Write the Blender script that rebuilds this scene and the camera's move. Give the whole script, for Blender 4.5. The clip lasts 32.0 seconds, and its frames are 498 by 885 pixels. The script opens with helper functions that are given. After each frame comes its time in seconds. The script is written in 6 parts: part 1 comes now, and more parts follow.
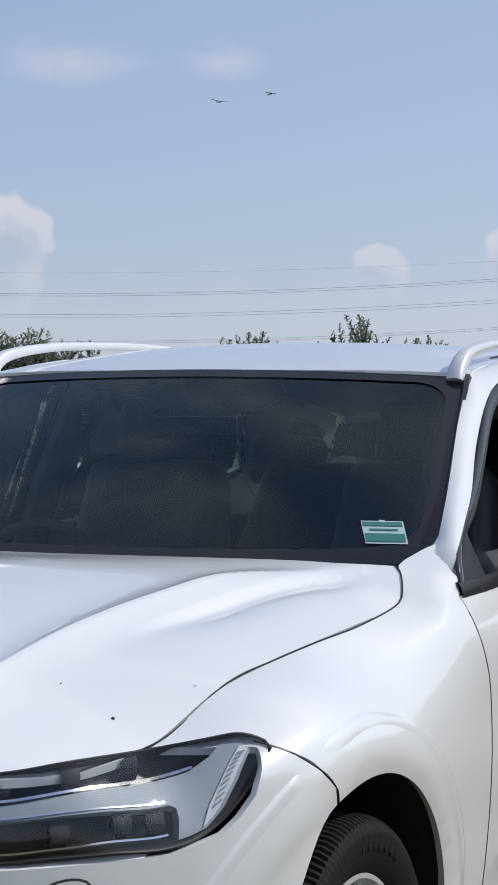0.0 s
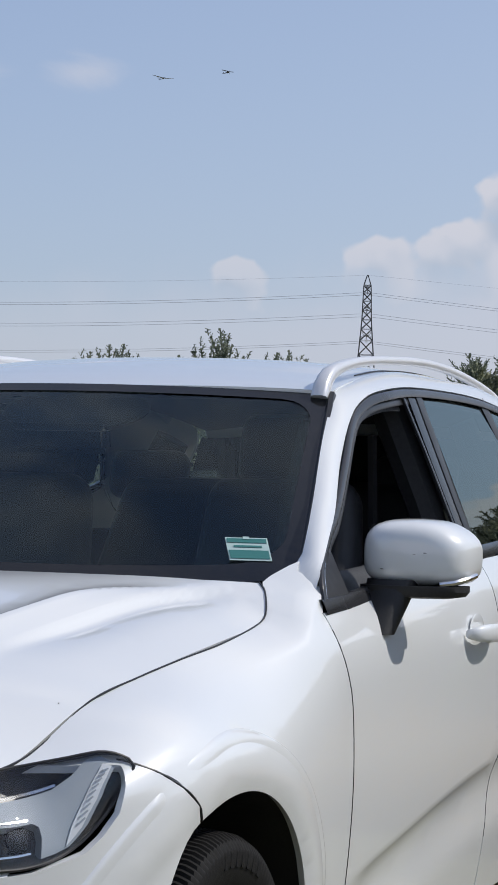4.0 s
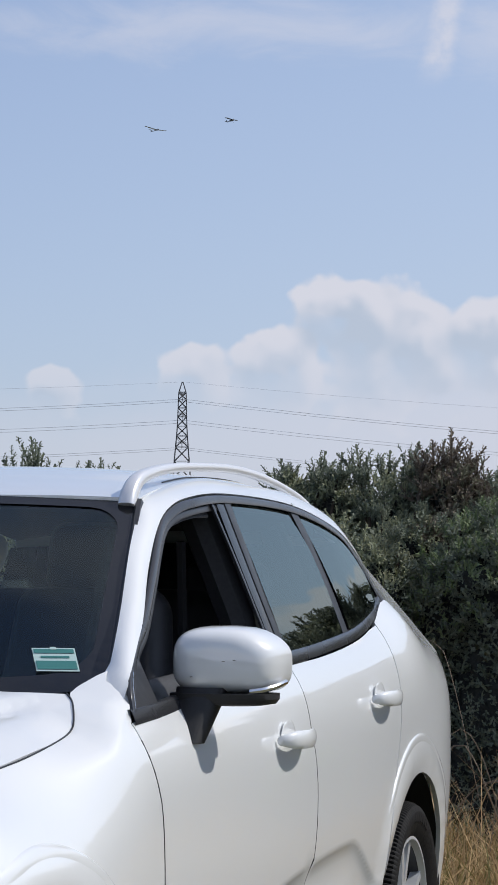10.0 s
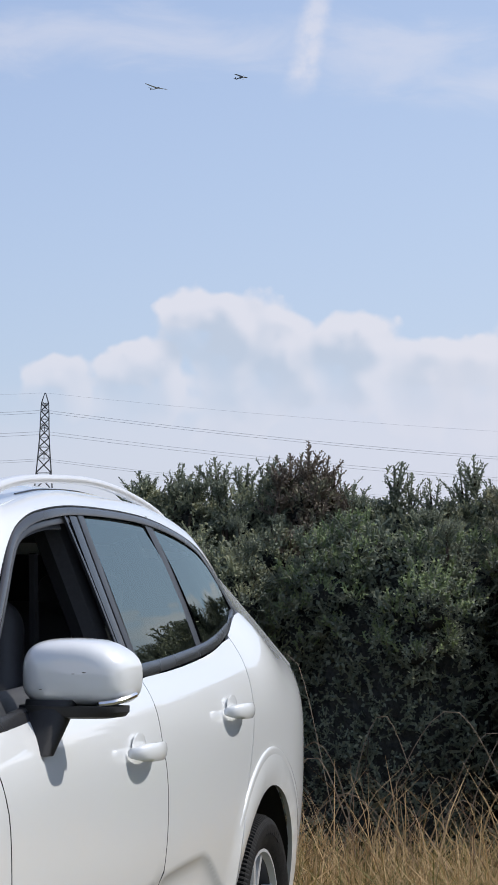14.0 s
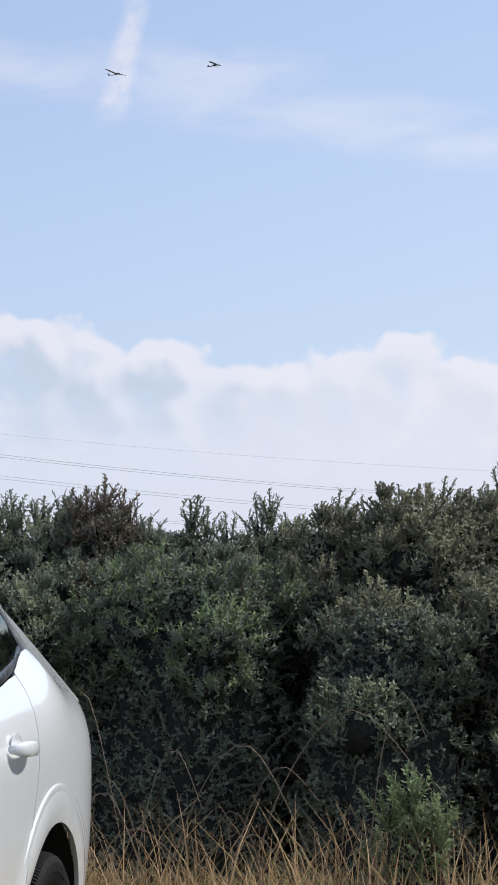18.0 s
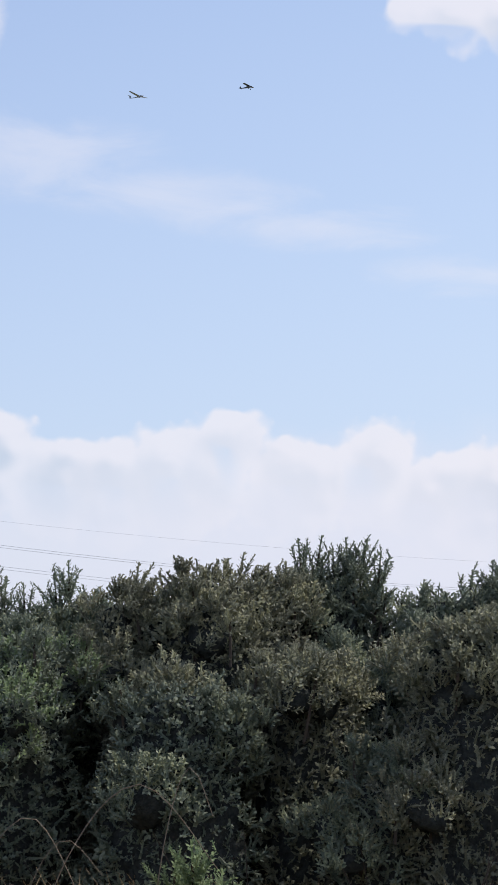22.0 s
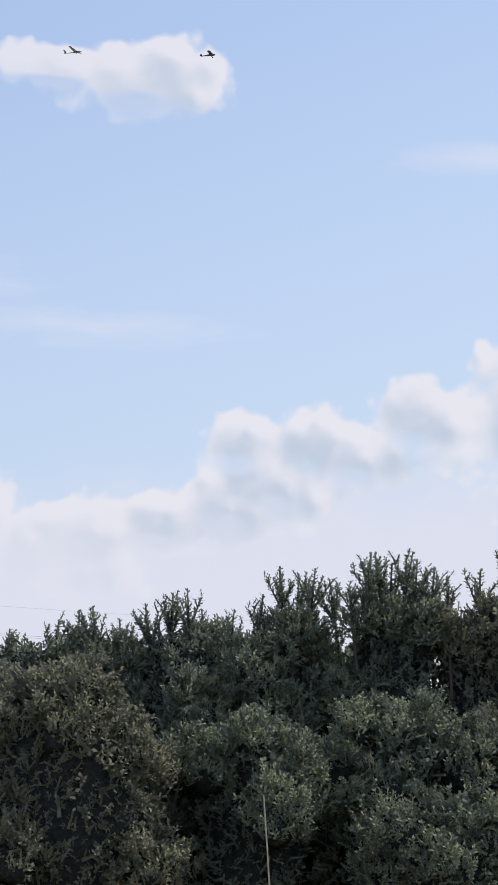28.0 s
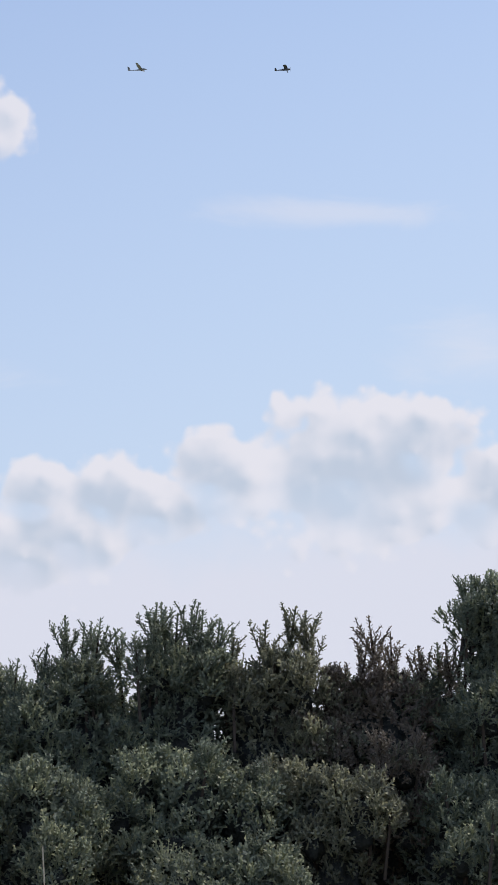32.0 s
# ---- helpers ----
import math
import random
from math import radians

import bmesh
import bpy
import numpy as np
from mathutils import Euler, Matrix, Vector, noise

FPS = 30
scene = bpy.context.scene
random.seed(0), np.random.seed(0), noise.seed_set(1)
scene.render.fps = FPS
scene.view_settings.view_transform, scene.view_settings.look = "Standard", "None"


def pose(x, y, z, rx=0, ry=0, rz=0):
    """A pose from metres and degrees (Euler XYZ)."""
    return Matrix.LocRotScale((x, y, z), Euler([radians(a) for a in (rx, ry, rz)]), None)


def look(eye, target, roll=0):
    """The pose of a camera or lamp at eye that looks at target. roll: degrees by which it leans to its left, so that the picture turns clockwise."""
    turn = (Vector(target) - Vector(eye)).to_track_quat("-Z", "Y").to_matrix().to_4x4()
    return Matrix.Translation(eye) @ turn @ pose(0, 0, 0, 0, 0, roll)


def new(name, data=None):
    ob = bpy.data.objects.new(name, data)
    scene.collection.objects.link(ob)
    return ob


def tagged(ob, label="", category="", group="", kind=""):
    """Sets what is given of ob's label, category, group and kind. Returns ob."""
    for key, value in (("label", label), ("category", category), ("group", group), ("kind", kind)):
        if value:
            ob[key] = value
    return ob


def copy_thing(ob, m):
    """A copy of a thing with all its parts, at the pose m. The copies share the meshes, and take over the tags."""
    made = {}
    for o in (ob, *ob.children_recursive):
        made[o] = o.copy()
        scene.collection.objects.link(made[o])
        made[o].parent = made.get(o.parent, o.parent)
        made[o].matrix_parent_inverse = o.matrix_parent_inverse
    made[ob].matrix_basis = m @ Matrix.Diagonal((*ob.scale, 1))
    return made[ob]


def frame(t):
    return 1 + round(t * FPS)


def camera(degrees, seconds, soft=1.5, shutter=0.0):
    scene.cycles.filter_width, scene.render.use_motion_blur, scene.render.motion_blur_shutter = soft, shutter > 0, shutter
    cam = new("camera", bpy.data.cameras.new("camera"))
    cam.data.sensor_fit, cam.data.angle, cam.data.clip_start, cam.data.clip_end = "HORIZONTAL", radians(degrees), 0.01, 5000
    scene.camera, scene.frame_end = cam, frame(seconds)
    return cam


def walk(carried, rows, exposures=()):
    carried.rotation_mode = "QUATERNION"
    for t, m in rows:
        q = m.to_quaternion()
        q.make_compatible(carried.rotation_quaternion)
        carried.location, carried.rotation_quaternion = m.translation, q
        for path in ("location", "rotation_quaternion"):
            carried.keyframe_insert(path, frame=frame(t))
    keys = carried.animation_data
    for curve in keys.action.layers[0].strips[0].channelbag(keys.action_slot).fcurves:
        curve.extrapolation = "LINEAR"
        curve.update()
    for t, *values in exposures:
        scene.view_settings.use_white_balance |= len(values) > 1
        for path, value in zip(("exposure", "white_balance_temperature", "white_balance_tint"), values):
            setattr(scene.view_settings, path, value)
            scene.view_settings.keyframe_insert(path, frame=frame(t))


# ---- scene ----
cam = camera(12.4, 32.0, soft=1.6)

# seconds, eye, degrees turned to the left of +y, degrees up, lean
PATH = [
    (0, (2.358, -3.767, 1.281), 24.451, 0.669, 0.98),
    (0.5, (2.365, -3.784, 1.288), 24.015, 0.790, 1.17),
    (1, (2.357, -3.787, 1.290), 23.539, 0.983, 1.43),
    (1.5, (2.365, -3.791, 1.290), 23.024, 1.233, 1.40),
    (2, (2.370, -3.792, 1.291), 22.181, 1.389, 1.29),
    (2.5, (2.361, -3.790, 1.291), 21.011, 1.329, 1.23),
    (4.5, (2.334, -3.756, 1.289), 21.003, 0.983, 1.71),
    (5, (2.331, -3.750, 1.288), 21.152, 1.243, 1.99),
    (5.5, (2.329, -3.746, 1.287), 20.777, 1.653, 1.86),
    (6, (2.333, -3.749, 1.292), 20.196, 2.024, 1.84),
    (6.5, (2.340, -3.750, 1.293), 19.615, 2.475, 1.74),
    (7, (2.339, -3.744, 1.291), 19.083, 2.933, 1.42),
    (7.5, (2.345, -3.740, 1.289), 18.634, 3.302, 1.00),
    (8, (2.343, -3.736, 1.290), 18.330, 3.510, 0.62),
    (8.5, (2.345, -3.735, 1.294), 18.006, 3.561, 0.33),
    (9, (2.347, -3.728, 1.291), 17.564, 3.611, 0.22),
    (9.5, (2.350, -3.729, 1.291), 16.999, 3.646, 0.32),
    (10, (2.348, -3.729, 1.292), 16.336, 3.790, 0.55),
    (10.5, (2.353, -3.737, 1.293), 15.707, 3.921, 0.80),
    (11, (2.356, -3.735, 1.293), 15.079, 4.069, 0.99),
    (11.5, (2.365, -3.739, 1.293), 14.572, 4.141, 1.22),
    (12, (2.362, -3.732, 1.294), 14.114, 4.135, 1.24),
    (12.5, (2.363, -3.718, 1.293), 13.682, 4.089, 1.03),
    (13, (2.359, -3.721, 1.291), 13.326, 4.109, 1.05),
    (13.5, (2.368, -3.722, 1.292), 13.067, 4.102, 0.92),
    (15.5, (2.375, -3.751, 1.298), 12.199, 4.288, 0.90),
    (16, (2.400, -3.742, 1.304), 11.566, 4.292, 1.19),
    (16.5, (2.440, -3.735, 1.304), 10.814, 4.271, 1.46),
    (17, (2.495, -3.733, 1.305), 10.151, 4.309, 1.23),
    (17.5, (2.476, -3.732, 1.306), 9.089, 4.603, 0.96),
    (18, (2.433, -3.728, 1.320), 8.130, 4.890, 0.79),
    (18.5, (2.438, -3.733, 1.310), 6.846, 5.445, 0.84),
    (19, (2.499, -3.728, 1.315), 6.013, 5.739, 1.14),
    (19.5, (2.506, -3.731, 1.313), 5.537, 5.978, 1.49),
    (20, (2.533, -3.729, 1.313), 5.541, 6.155, 1.67),
    (20.5, (2.529, -3.728, 1.313), 5.475, 6.393, 1.69),
    (21, (2.554, -3.725, 1.315), 5.409, 6.557, 1.69),
    (21.5, (2.533, -3.726, 1.313), 4.664, 6.731, 1.66),
    (22, (2.552, -3.727, 1.313), 3.813, 6.880, 1.96),
    (22.5, (2.536, -3.725, 1.315), 2.409, 7.068, 2.10),
    (23, (2.582, -3.724, 1.315), 1.278, 7.349, 2.14),
    (23.5, (2.556, -3.725, 1.316), 0.063, 7.567, 2.09),
    (24, (2.600, -3.724, 1.317), -0.315, 7.738, 1.80),
    (24.5, (2.569, -3.724, 1.316), -0.813, 7.777, 1.74),
    (26.5, (2.601, -3.725, 1.315), -2.811, 7.851, 1.39),
    (27, (2.614, -3.725, 1.314), -3.740, 8.021, 1.62),
    (27.5, (2.603, -3.728, 1.314), -4.990, 8.226, 1.81),
    (28, (2.611, -3.726, 1.315), -6.167, 8.435, 1.70),
    (28.5, (2.611, -3.726, 1.315), -7.167, 8.586, 1.29),
    (29, (2.595, -3.723, 1.315), -7.957, 8.664, 0.83),
    (29.5, (2.629, -3.722, 1.316), -8.387, 8.667, 0.61),
    (30, (2.639, -3.721, 1.319), -9.045, 8.626, 0.66),
    (30.5, (2.646, -3.722, 1.319), -9.799, 8.669, 1.04),
    (31, (2.658, -3.724, 1.319), -10.500, 8.917, 1.38),
    (31.5, (2.650, -3.724, 1.320), -11.001, 9.366, 1.59),
    (32, (2.646, -3.720, 1.323), -11.299, 9.814, 1.92),
]


def aim(eye, turn, up, lean):
    a, b = radians(turn), radians(up)
    ahead = Vector((-math.sin(a) * math.cos(b), math.cos(a) * math.cos(b), math.sin(b)))
    return look(eye, Vector(eye) + ahead * 20, lean)


EXPOSURES = [(0, -0.12), (6, -0.2), (9, -0.1), (12, 0.0), (19, 0.2), (24, 0.18), (28, 0.12), (32, 0.08)]
walk(cam, [(t, aim(eye, turn, up, lean)) for t, eye, turn, up, lean in PATH], EXPOSURES)
# ---- sun and sky ----
SUN_UP, SUN_ROUND = 46.0, 62.0     # height, and bearing to the right of +y
SUN_WAY = Vector((math.sin(radians(SUN_ROUND)) * math.cos(radians(SUN_UP)),
                  math.cos(radians(SUN_ROUND)) * math.cos(radians(SUN_UP)), math.sin(radians(SUN_UP))))

sun = new("sun", bpy.data.lights.new("sun", "SUN"))
sun.data.energy, sun.data.angle, sun.data.color = 3.8, radians(0.6), (1.0, 0.95, 0.88)
sun.matrix_world = look(SUN_WAY * 50, (0, 0, 0))

# cumulus heaps: bearing, height, half width, half height, all in degrees
HEAPS = [
    (-30.4, 5.7, 0.8, 0.9), (-21.2, 5.25, 0.65, 0.42), (-17.7, 5.8, 1.0, 0.5), (-15.1, 6.1, 0.8, 0.64),
    (-13.4, 6.7, 1.55, 1.1), (-13.9, 7.3, 1.2, 0.6), (-10.5, 6.5, 1.3, 0.85), (-8.3, 6.0, 1.7, 0.75),
    (-5.5, 6.3, 1.7, 0.9), (-4.2, 7.1, 0.9, 0.7), (-0.6, 6.7, 1.1, 0.8), (2.15, 6.2, 1.7, 0.9), (-15.6, 5.9, 1.3, 0.55), (-12.3, 6.3, 1.6, 0.9), (-6.9, 6.0, 1.5, 0.8),
    (-2.6, 6.2, 1.6, 0.75), (0.8, 5.9, 1.5, 0.7), (4.0, 6.4, 1.5, 0.7), (7.0, 7.5, 1.6, 0.9), (9.1, 8.2, 1.4, 0.8),
    (5.9, 7.0, 1.4, 1.0), (6.15, 8.4, 1.1, 0.7), (7.8, 8.4, 1.0, 0.95), (10.5, 9.1, 1.4, 0.95),
    (14.0, 9.35, 3.1, 1.6), (15.6, 10.0, 1.5, 1.1), (17.4, 8.8, 1.2, 1.0), (0.9, 17.6, 1.6, 0.55), (3.3, 17.35, 2.1, 1.0),
]
# thin high cloud
WISPS = [
    (-16.5, 14.0, 6.5, 0.75), (-9.5, 13.7, 3.2, 0.9), (-6.2, 13.0, 3.4, 0.7), (-29.1, 10.0, 1.6, 0.5),
    (-25.2, 10.1, 0.9, 0.45), (13.4, 15.6, 3.2, 0.35), (17.0, 12.2, 2.0, 1.0), (2.2, 11.2, 3.0, 0.45), (-2.0, 12.3, 2.4, 0.5),
]


class Nodes:
    """A short way to write node trees."""

    def __init__(self, tree):
        self.tree = tree
        tree.nodes.clear()

    def add(self, kind, values=(), **settings):
        n = self.tree.nodes.new(kind)
        for key, value in settings.items():
            setattr(n, key, value)
        for key, value in (values.items() if isinstance(values, dict) else enumerate(values)):
            if value is None:
                continue
            if isinstance(value, bpy.types.NodeSocket):
                self.tree.links.new(value, n.inputs[key])
            else:
                n.inputs[key].default_value = value
        return n

    def math(self, op, a, b=0.0, c=0.0, clamp=False):
        return self.add("ShaderNodeMath", (a, b, c), operation=op, use_clamp=clamp).outputs[0]

    def vec(self, op, a, b=(0, 0, 0)):
        n = self.add("ShaderNodeVectorMath", (a, b), operation=op)
        return n.outputs["Value"] if op in ("LENGTH", "DOT_PRODUCT") else n.outputs[0]

    def noise(self, where, scale, detail=4.0, rough=0.55, warp=0.0):
        return self.add("ShaderNodeTexNoise", {"Vector": where, "Scale": scale, "Detail": detail, "Roughness": rough, "Distortion": warp}).outputs[0]

    def span(self, value, a, b, lo=0.0, hi=1.0, smooth=True):
        return self.add("ShaderNodeMapRange", (value, a, b, lo, hi), interpolation_type="SMOOTHSTEP" if smooth else "LINEAR").outputs[0]

    def mix(self, fac, a, b, kind="MIX"):
        n = self.add("ShaderNodeMix", data_type="RGBA", blend_type=kind)
        for socket, value in ((n.inputs[0], fac), (n.inputs[6], a), (n.inputs[7], b)):
            if isinstance(value, bpy.types.NodeSocket):
                self.tree.links.new(value, socket)
            else:
                socket.default_value = (*value, 1) if isinstance(value, tuple) and len(value) == 3 else value
        return n.outputs[2]


def build_sky():
    world = bpy.data.worlds.new("sky")
    scene.world = world
    world.use_nodes = True
    n = Nodes(world.node_tree)
    way = n.add("ShaderNodeTexCoord").outputs["Generated"]
    part = n.add("ShaderNodeSeparateXYZ", (way,)).outputs
    az = n.math("MULTIPLY", n.math("ARCTAN2", part[0], part[1]), 57.2958)
    el = n.math("MULTIPLY", n.math("ARCSINE", part[2]), 57.2958)
    spot = n.add("ShaderNodeCombineXYZ", (az, el, 0.0)).outputs[0]

    def field(heaps, moved=(0.0, 0.0), sink=1.0):
        """Distance from the heaps, each 1 at its rim; below its middle a heap reaches further by 1 / sink."""
        least = None
        for a, e, w, h in heaps:
            off = n.vec("SUBTRACT", spot, (a - moved[0], e - moved[1], 0))
            d = n.vec("LENGTH", n.vec("MAXIMUM", n.vec("MULTIPLY", off, (1 / w, 1 / h, 0)), n.vec("MULTIPLY", off, (1 / w, -(sink if a < 4 else 0.75) / h, 0))) if sink < 1 and e < 14 else n.vec("MULTIPLY", off, (1 / w, 1 / h, 0)))
            least = d if least is None else n.math("SMOOTH_MIN", least, d, 0.3)
        return least

    def knobs(where, rough=0.30):
        """Rounded knobs like a cauliflower's, at two sizes: small in the middle of a knob."""
        big = n.add("ShaderNodeTexVoronoi", {"Vector": n.vec("ADD", where, n.vec("MULTIPLY", n.add("ShaderNodeTexNoise", {"Vector": where, "Scale": 0.9, "Detail": 2.0}).outputs["Color"], (0.7, 0.7, 0.0))), "Scale": 0.95}, voronoi_dimensions="2D", feature="SMOOTH_F1").outputs["Distance"]
        fine = n.add("ShaderNodeTexVoronoi", {"Vector": where, "Scale": 2.6}, voronoi_dimensions="2D", feature="SMOOTH_F1").outputs["Distance"]
        return n.math("ADD", n.math("MULTIPLY", big, 0.62), n.math("MULTIPLY", fine, rough))

    sky = n.add("ShaderNodeTexSky", sky_type="NISHITA", sun_disc=False, sun_elevation=radians(SUN_UP), sun_rotation=radians(SUN_ROUND),
                air_density=1.2, dust_density=0.9, ozone_density=2.6).outputs[0]
    clear = n.mix(1.0, sky, (SKY_GAIN * 0.94, SKY_GAIN * 1.03, SKY_GAIN * 1.23), "MULTIPLY")
    # summer haze, thick towards the horizon
    low = n.math("ADD", n.span(el, 3.0, 22.0, HAZE_LOW - HAZE_HIGH, 0.0, smooth=False), n.span(el, 20.0, 65.0, HAZE_HIGH, 0.0, smooth=False))
    low = n.math("MULTIPLY", low, n.span(az, -38.0, 20.0, 0.46, 1.08, smooth=False), clamp=True)      # thinner away from the sun
    hazy = n.mix(low, clear, n.mix(n.span(az, -28.0, 14.0, smooth=False), HAZE_AWAY, HAZE))
    # heaped clouds: round heaps with billowed edges
    billow = n.noise(spot, 0.95, 5, 0.47, 0.1)
    swell = n.noise(spot, 0.55, 3, 0.5)
    heap = field(HEAPS, sink=0.45)
    # the rest of the sky goes on with the same kind of heaps in a band over the land
    afar = n.span(n.math("ABSOLUTE", n.math("SUBTRACT", el, n.math("ADD", 6.0, n.math("MULTIPLY", swell, 4.0)))), 0.5, 2.6)
    out_of_sight = n.span(n.math("ABSOLUTE", n.math("ADD", az, 7.0)), 27.0, 33.0)
    wide = n.math("ADD", n.math("ADD", n.math("MULTIPLY", afar, 1.2), 0.45), n.math("MULTIPLY", n.math("SUBTRACT", 1.0, out_of_sight), 9.0))
    heap = n.math("MINIMUM", heap, wide)
    lumps = knobs(spot)
    ragged = n.math("ADD", n.math("SUBTRACT", lumps, 0.42), n.math("MULTIPLY", n.math("SUBTRACT", 0.5, billow), 0.75))
    edge = n.math("ADD", heap, ragged)
    dense = n.span(edge, 1.10, 0.80)
    dense = n.math("MULTIPLY", n.math("MULTIPLY", dense, n.span(el, 3.0, 7.0, 0.12, 0.94)), n.span(az, -6.0, 9.0, 0.84, 1.0))
    rise = n.math("SUBTRACT", field(HEAPS, (0.15, 0.45), 0.45), heap)       # grows towards the sun on the lit side of a heap
    dense = n.math("MULTIPLY", dense, n.span(rise, -0.42, 0.0, 0.35, 1.0))      # feet melt into the haze
    relief = n.math("SUBTRACT", knobs(n.vec("ADD", spot, (0.2, 0.3, 0.0)), 0.08), knobs(spot, 0.08))
    inside = n.span(n.math("SUBTRACT", edge, n.math("MULTIPLY", ragged, 0.6)), 0.15, 0.95, -0.26, 0.18, smooth=False)              # bright rims, grey hearts
    belly = n.span(n.math("ADD", n.math("ADD", n.math("MULTIPLY", rise, 0.40), n.math("MULTIPLY", relief, 1.1)), inside), -0.30, 0.26)
    faint = n.span(n.math("ABSOLUTE", n.math("ADD", az, 2.5)), 3.0, 8.0, 0.42, 1.0)          # the far bank is nearly even
    belly = n.math("SUBTRACT", 1.0, n.math("MULTIPLY", n.math("SUBTRACT", 1.0, belly), faint))
    cloud = n.mix(belly, CLOUD_SHADE, CLOUD_LIT)
    # a pale bank under the heaps, higher towards the sun
    brim = n.math("ADD", n.span(az, -24.0, 16.0, 5.0, 8.6, smooth=False), n.math("MULTIPLY", n.math("SUBTRACT", swell, 0.5), 2.2))
    bank = n.span(n.math("SUBTRACT", el, brim), 0.6, -1.8, 0.0, 0.80)
    hazy = n.mix(n.math("MULTIPLY", bank, n.span(az, -30.0, 5.0, 0.35, 1.0)), hazy, BANK)
    filled = n.mix(dense, hazy, cloud)
    # thin streaks
    streak = n.noise(n.vec("MULTIPLY", spot, (0.35, 1.0, 0.0)), 0.8, 5, 0.6, 0.6)
    thin = n.math("ADD", field(WISPS), n.math("MULTIPLY", n.math("SUBTRACT", 0.5, streak), 2.6))
    thin = n.math("MULTIPLY", n.span(thin, 1.35, -0.1), 0.40)
    filled = n.mix(thin, filled, CLOUD_LIT)
    # an old vapour trail that hangs down in tatters
    lean = n.math("ADD", -11.15, n.math("MULTIPLY", n.math("SUBTRACT", el, 15.6), 0.22))
    off = n.math("ADD", n.math("SUBTRACT", az, lean), n.math("MULTIPLY", n.math("SUBTRACT", n.noise(spot, 0.9, 4, 0.6), 0.5), 0.7))
    trail = n.math("MULTIPLY", n.span(n.math("ABSOLUTE", off), 0.50, 0.08), n.math("MULTIPLY", n.span(el, 12.5, 13.4), n.span(n.noise(spot, 1.1, 4, 0.6), 0.3, 0.65, 0.12, 0.55)))
    filled = n.mix(trail, filled, CLOUD_LIT)
    # torn veils of high cloud overhead
    veil = n.span(n.noise(n.vec("MULTIPLY", way, (1.0, 2.2, 1.0)), 2.1, 6, 0.62, 0.8), 0.38, 0.70, 0.05, 0.65)
    filled = n.mix(n.math("MULTIPLY", veil, n.span(el, 26.0, 44.0)), filled, CLOUD_LIT)
    n.add("ShaderNodeOutputWorld", (n.add("ShaderNodeBackground", (filled, 1.0)).outputs[0],))


SKY_GAIN, HAZE_LOW, HAZE_HIGH = 0.105, 0.92, 0.42
BANK = (0.69, 0.69, 0.785)
HAZE_AWAY = (0.565, 0.632, 0.83)
HAZE, CLOUD_LIT, CLOUD_SHADE = (0.578, 0.668, 0.81), (0.75, 0.74, 0.805), (0.50, 0.565, 0.68)
build_sky()

# ---- materials ----
def material(name, colour, rough=0.6, metal=0.0, grain=(), stain=(), bump=(), coat=0.0, coat_ior=1.5, spec=0.5, island=0.0, sheen=0.0, tint=None, piece=0.0):
    """grain, stain: (scale, strength, colour) of fine and broad variation; bump: (scale, distance)."""
    m = bpy.data.materials.new(name)
    m.use_nodes = True
    n = Nodes(m.node_tree)
    where = n.add("ShaderNodeTexCoord").outputs["Object"]
    base = (*colour, 1)
    if stain:
        base = n.mix(n.span(n.noise(where, stain[0], 5, 0.6), 0.42, 0.68, 0.0, stain[1]), base, stain[2])
    if grain:
        base = n.mix(n.span(n.noise(where, grain[0], 6, 0.65), 0.3, 0.72, 0.0, grain[1], smooth=False), base, grain[2])
    if island:
        r = n.add("ShaderNodeNewGeometry").outputs["Random Per Island"]
        base = n.mix(n.math("MULTIPLY", r, island), base, tint)
    if piece:
        r = n.add("ShaderNodeObjectInfo").outputs["Random"]
        base = n.mix(n.math("MULTIPLY", r, piece), base, tint)
    values = {"Base Color": base, "Roughness": rough, "Metallic": metal, "Specular IOR Level": spec, "Coat Weight": coat, "Coat Roughness": 0.02, "Coat IOR": coat_ior}
    if grain and metal < 0.5:
        values["Roughness"] = n.span(n.noise(where, grain[0] * 0.6, 4), 0.25, 0.75, max(0.02, rough - 0.06), min(1, rough + 0.06))
    if bump:
        height = n.noise(where, bump[0], 5, 0.6)
        values["Normal"] = n.add("ShaderNodeBump", {"Strength": 1.0, "Distance": bump[1], "Height": height}).outputs[0]
    shader = n.add("ShaderNodeBsdfPrincipled", values)
    n.add("ShaderNodeOutputMaterial", (shader.outputs[0],))
    return m


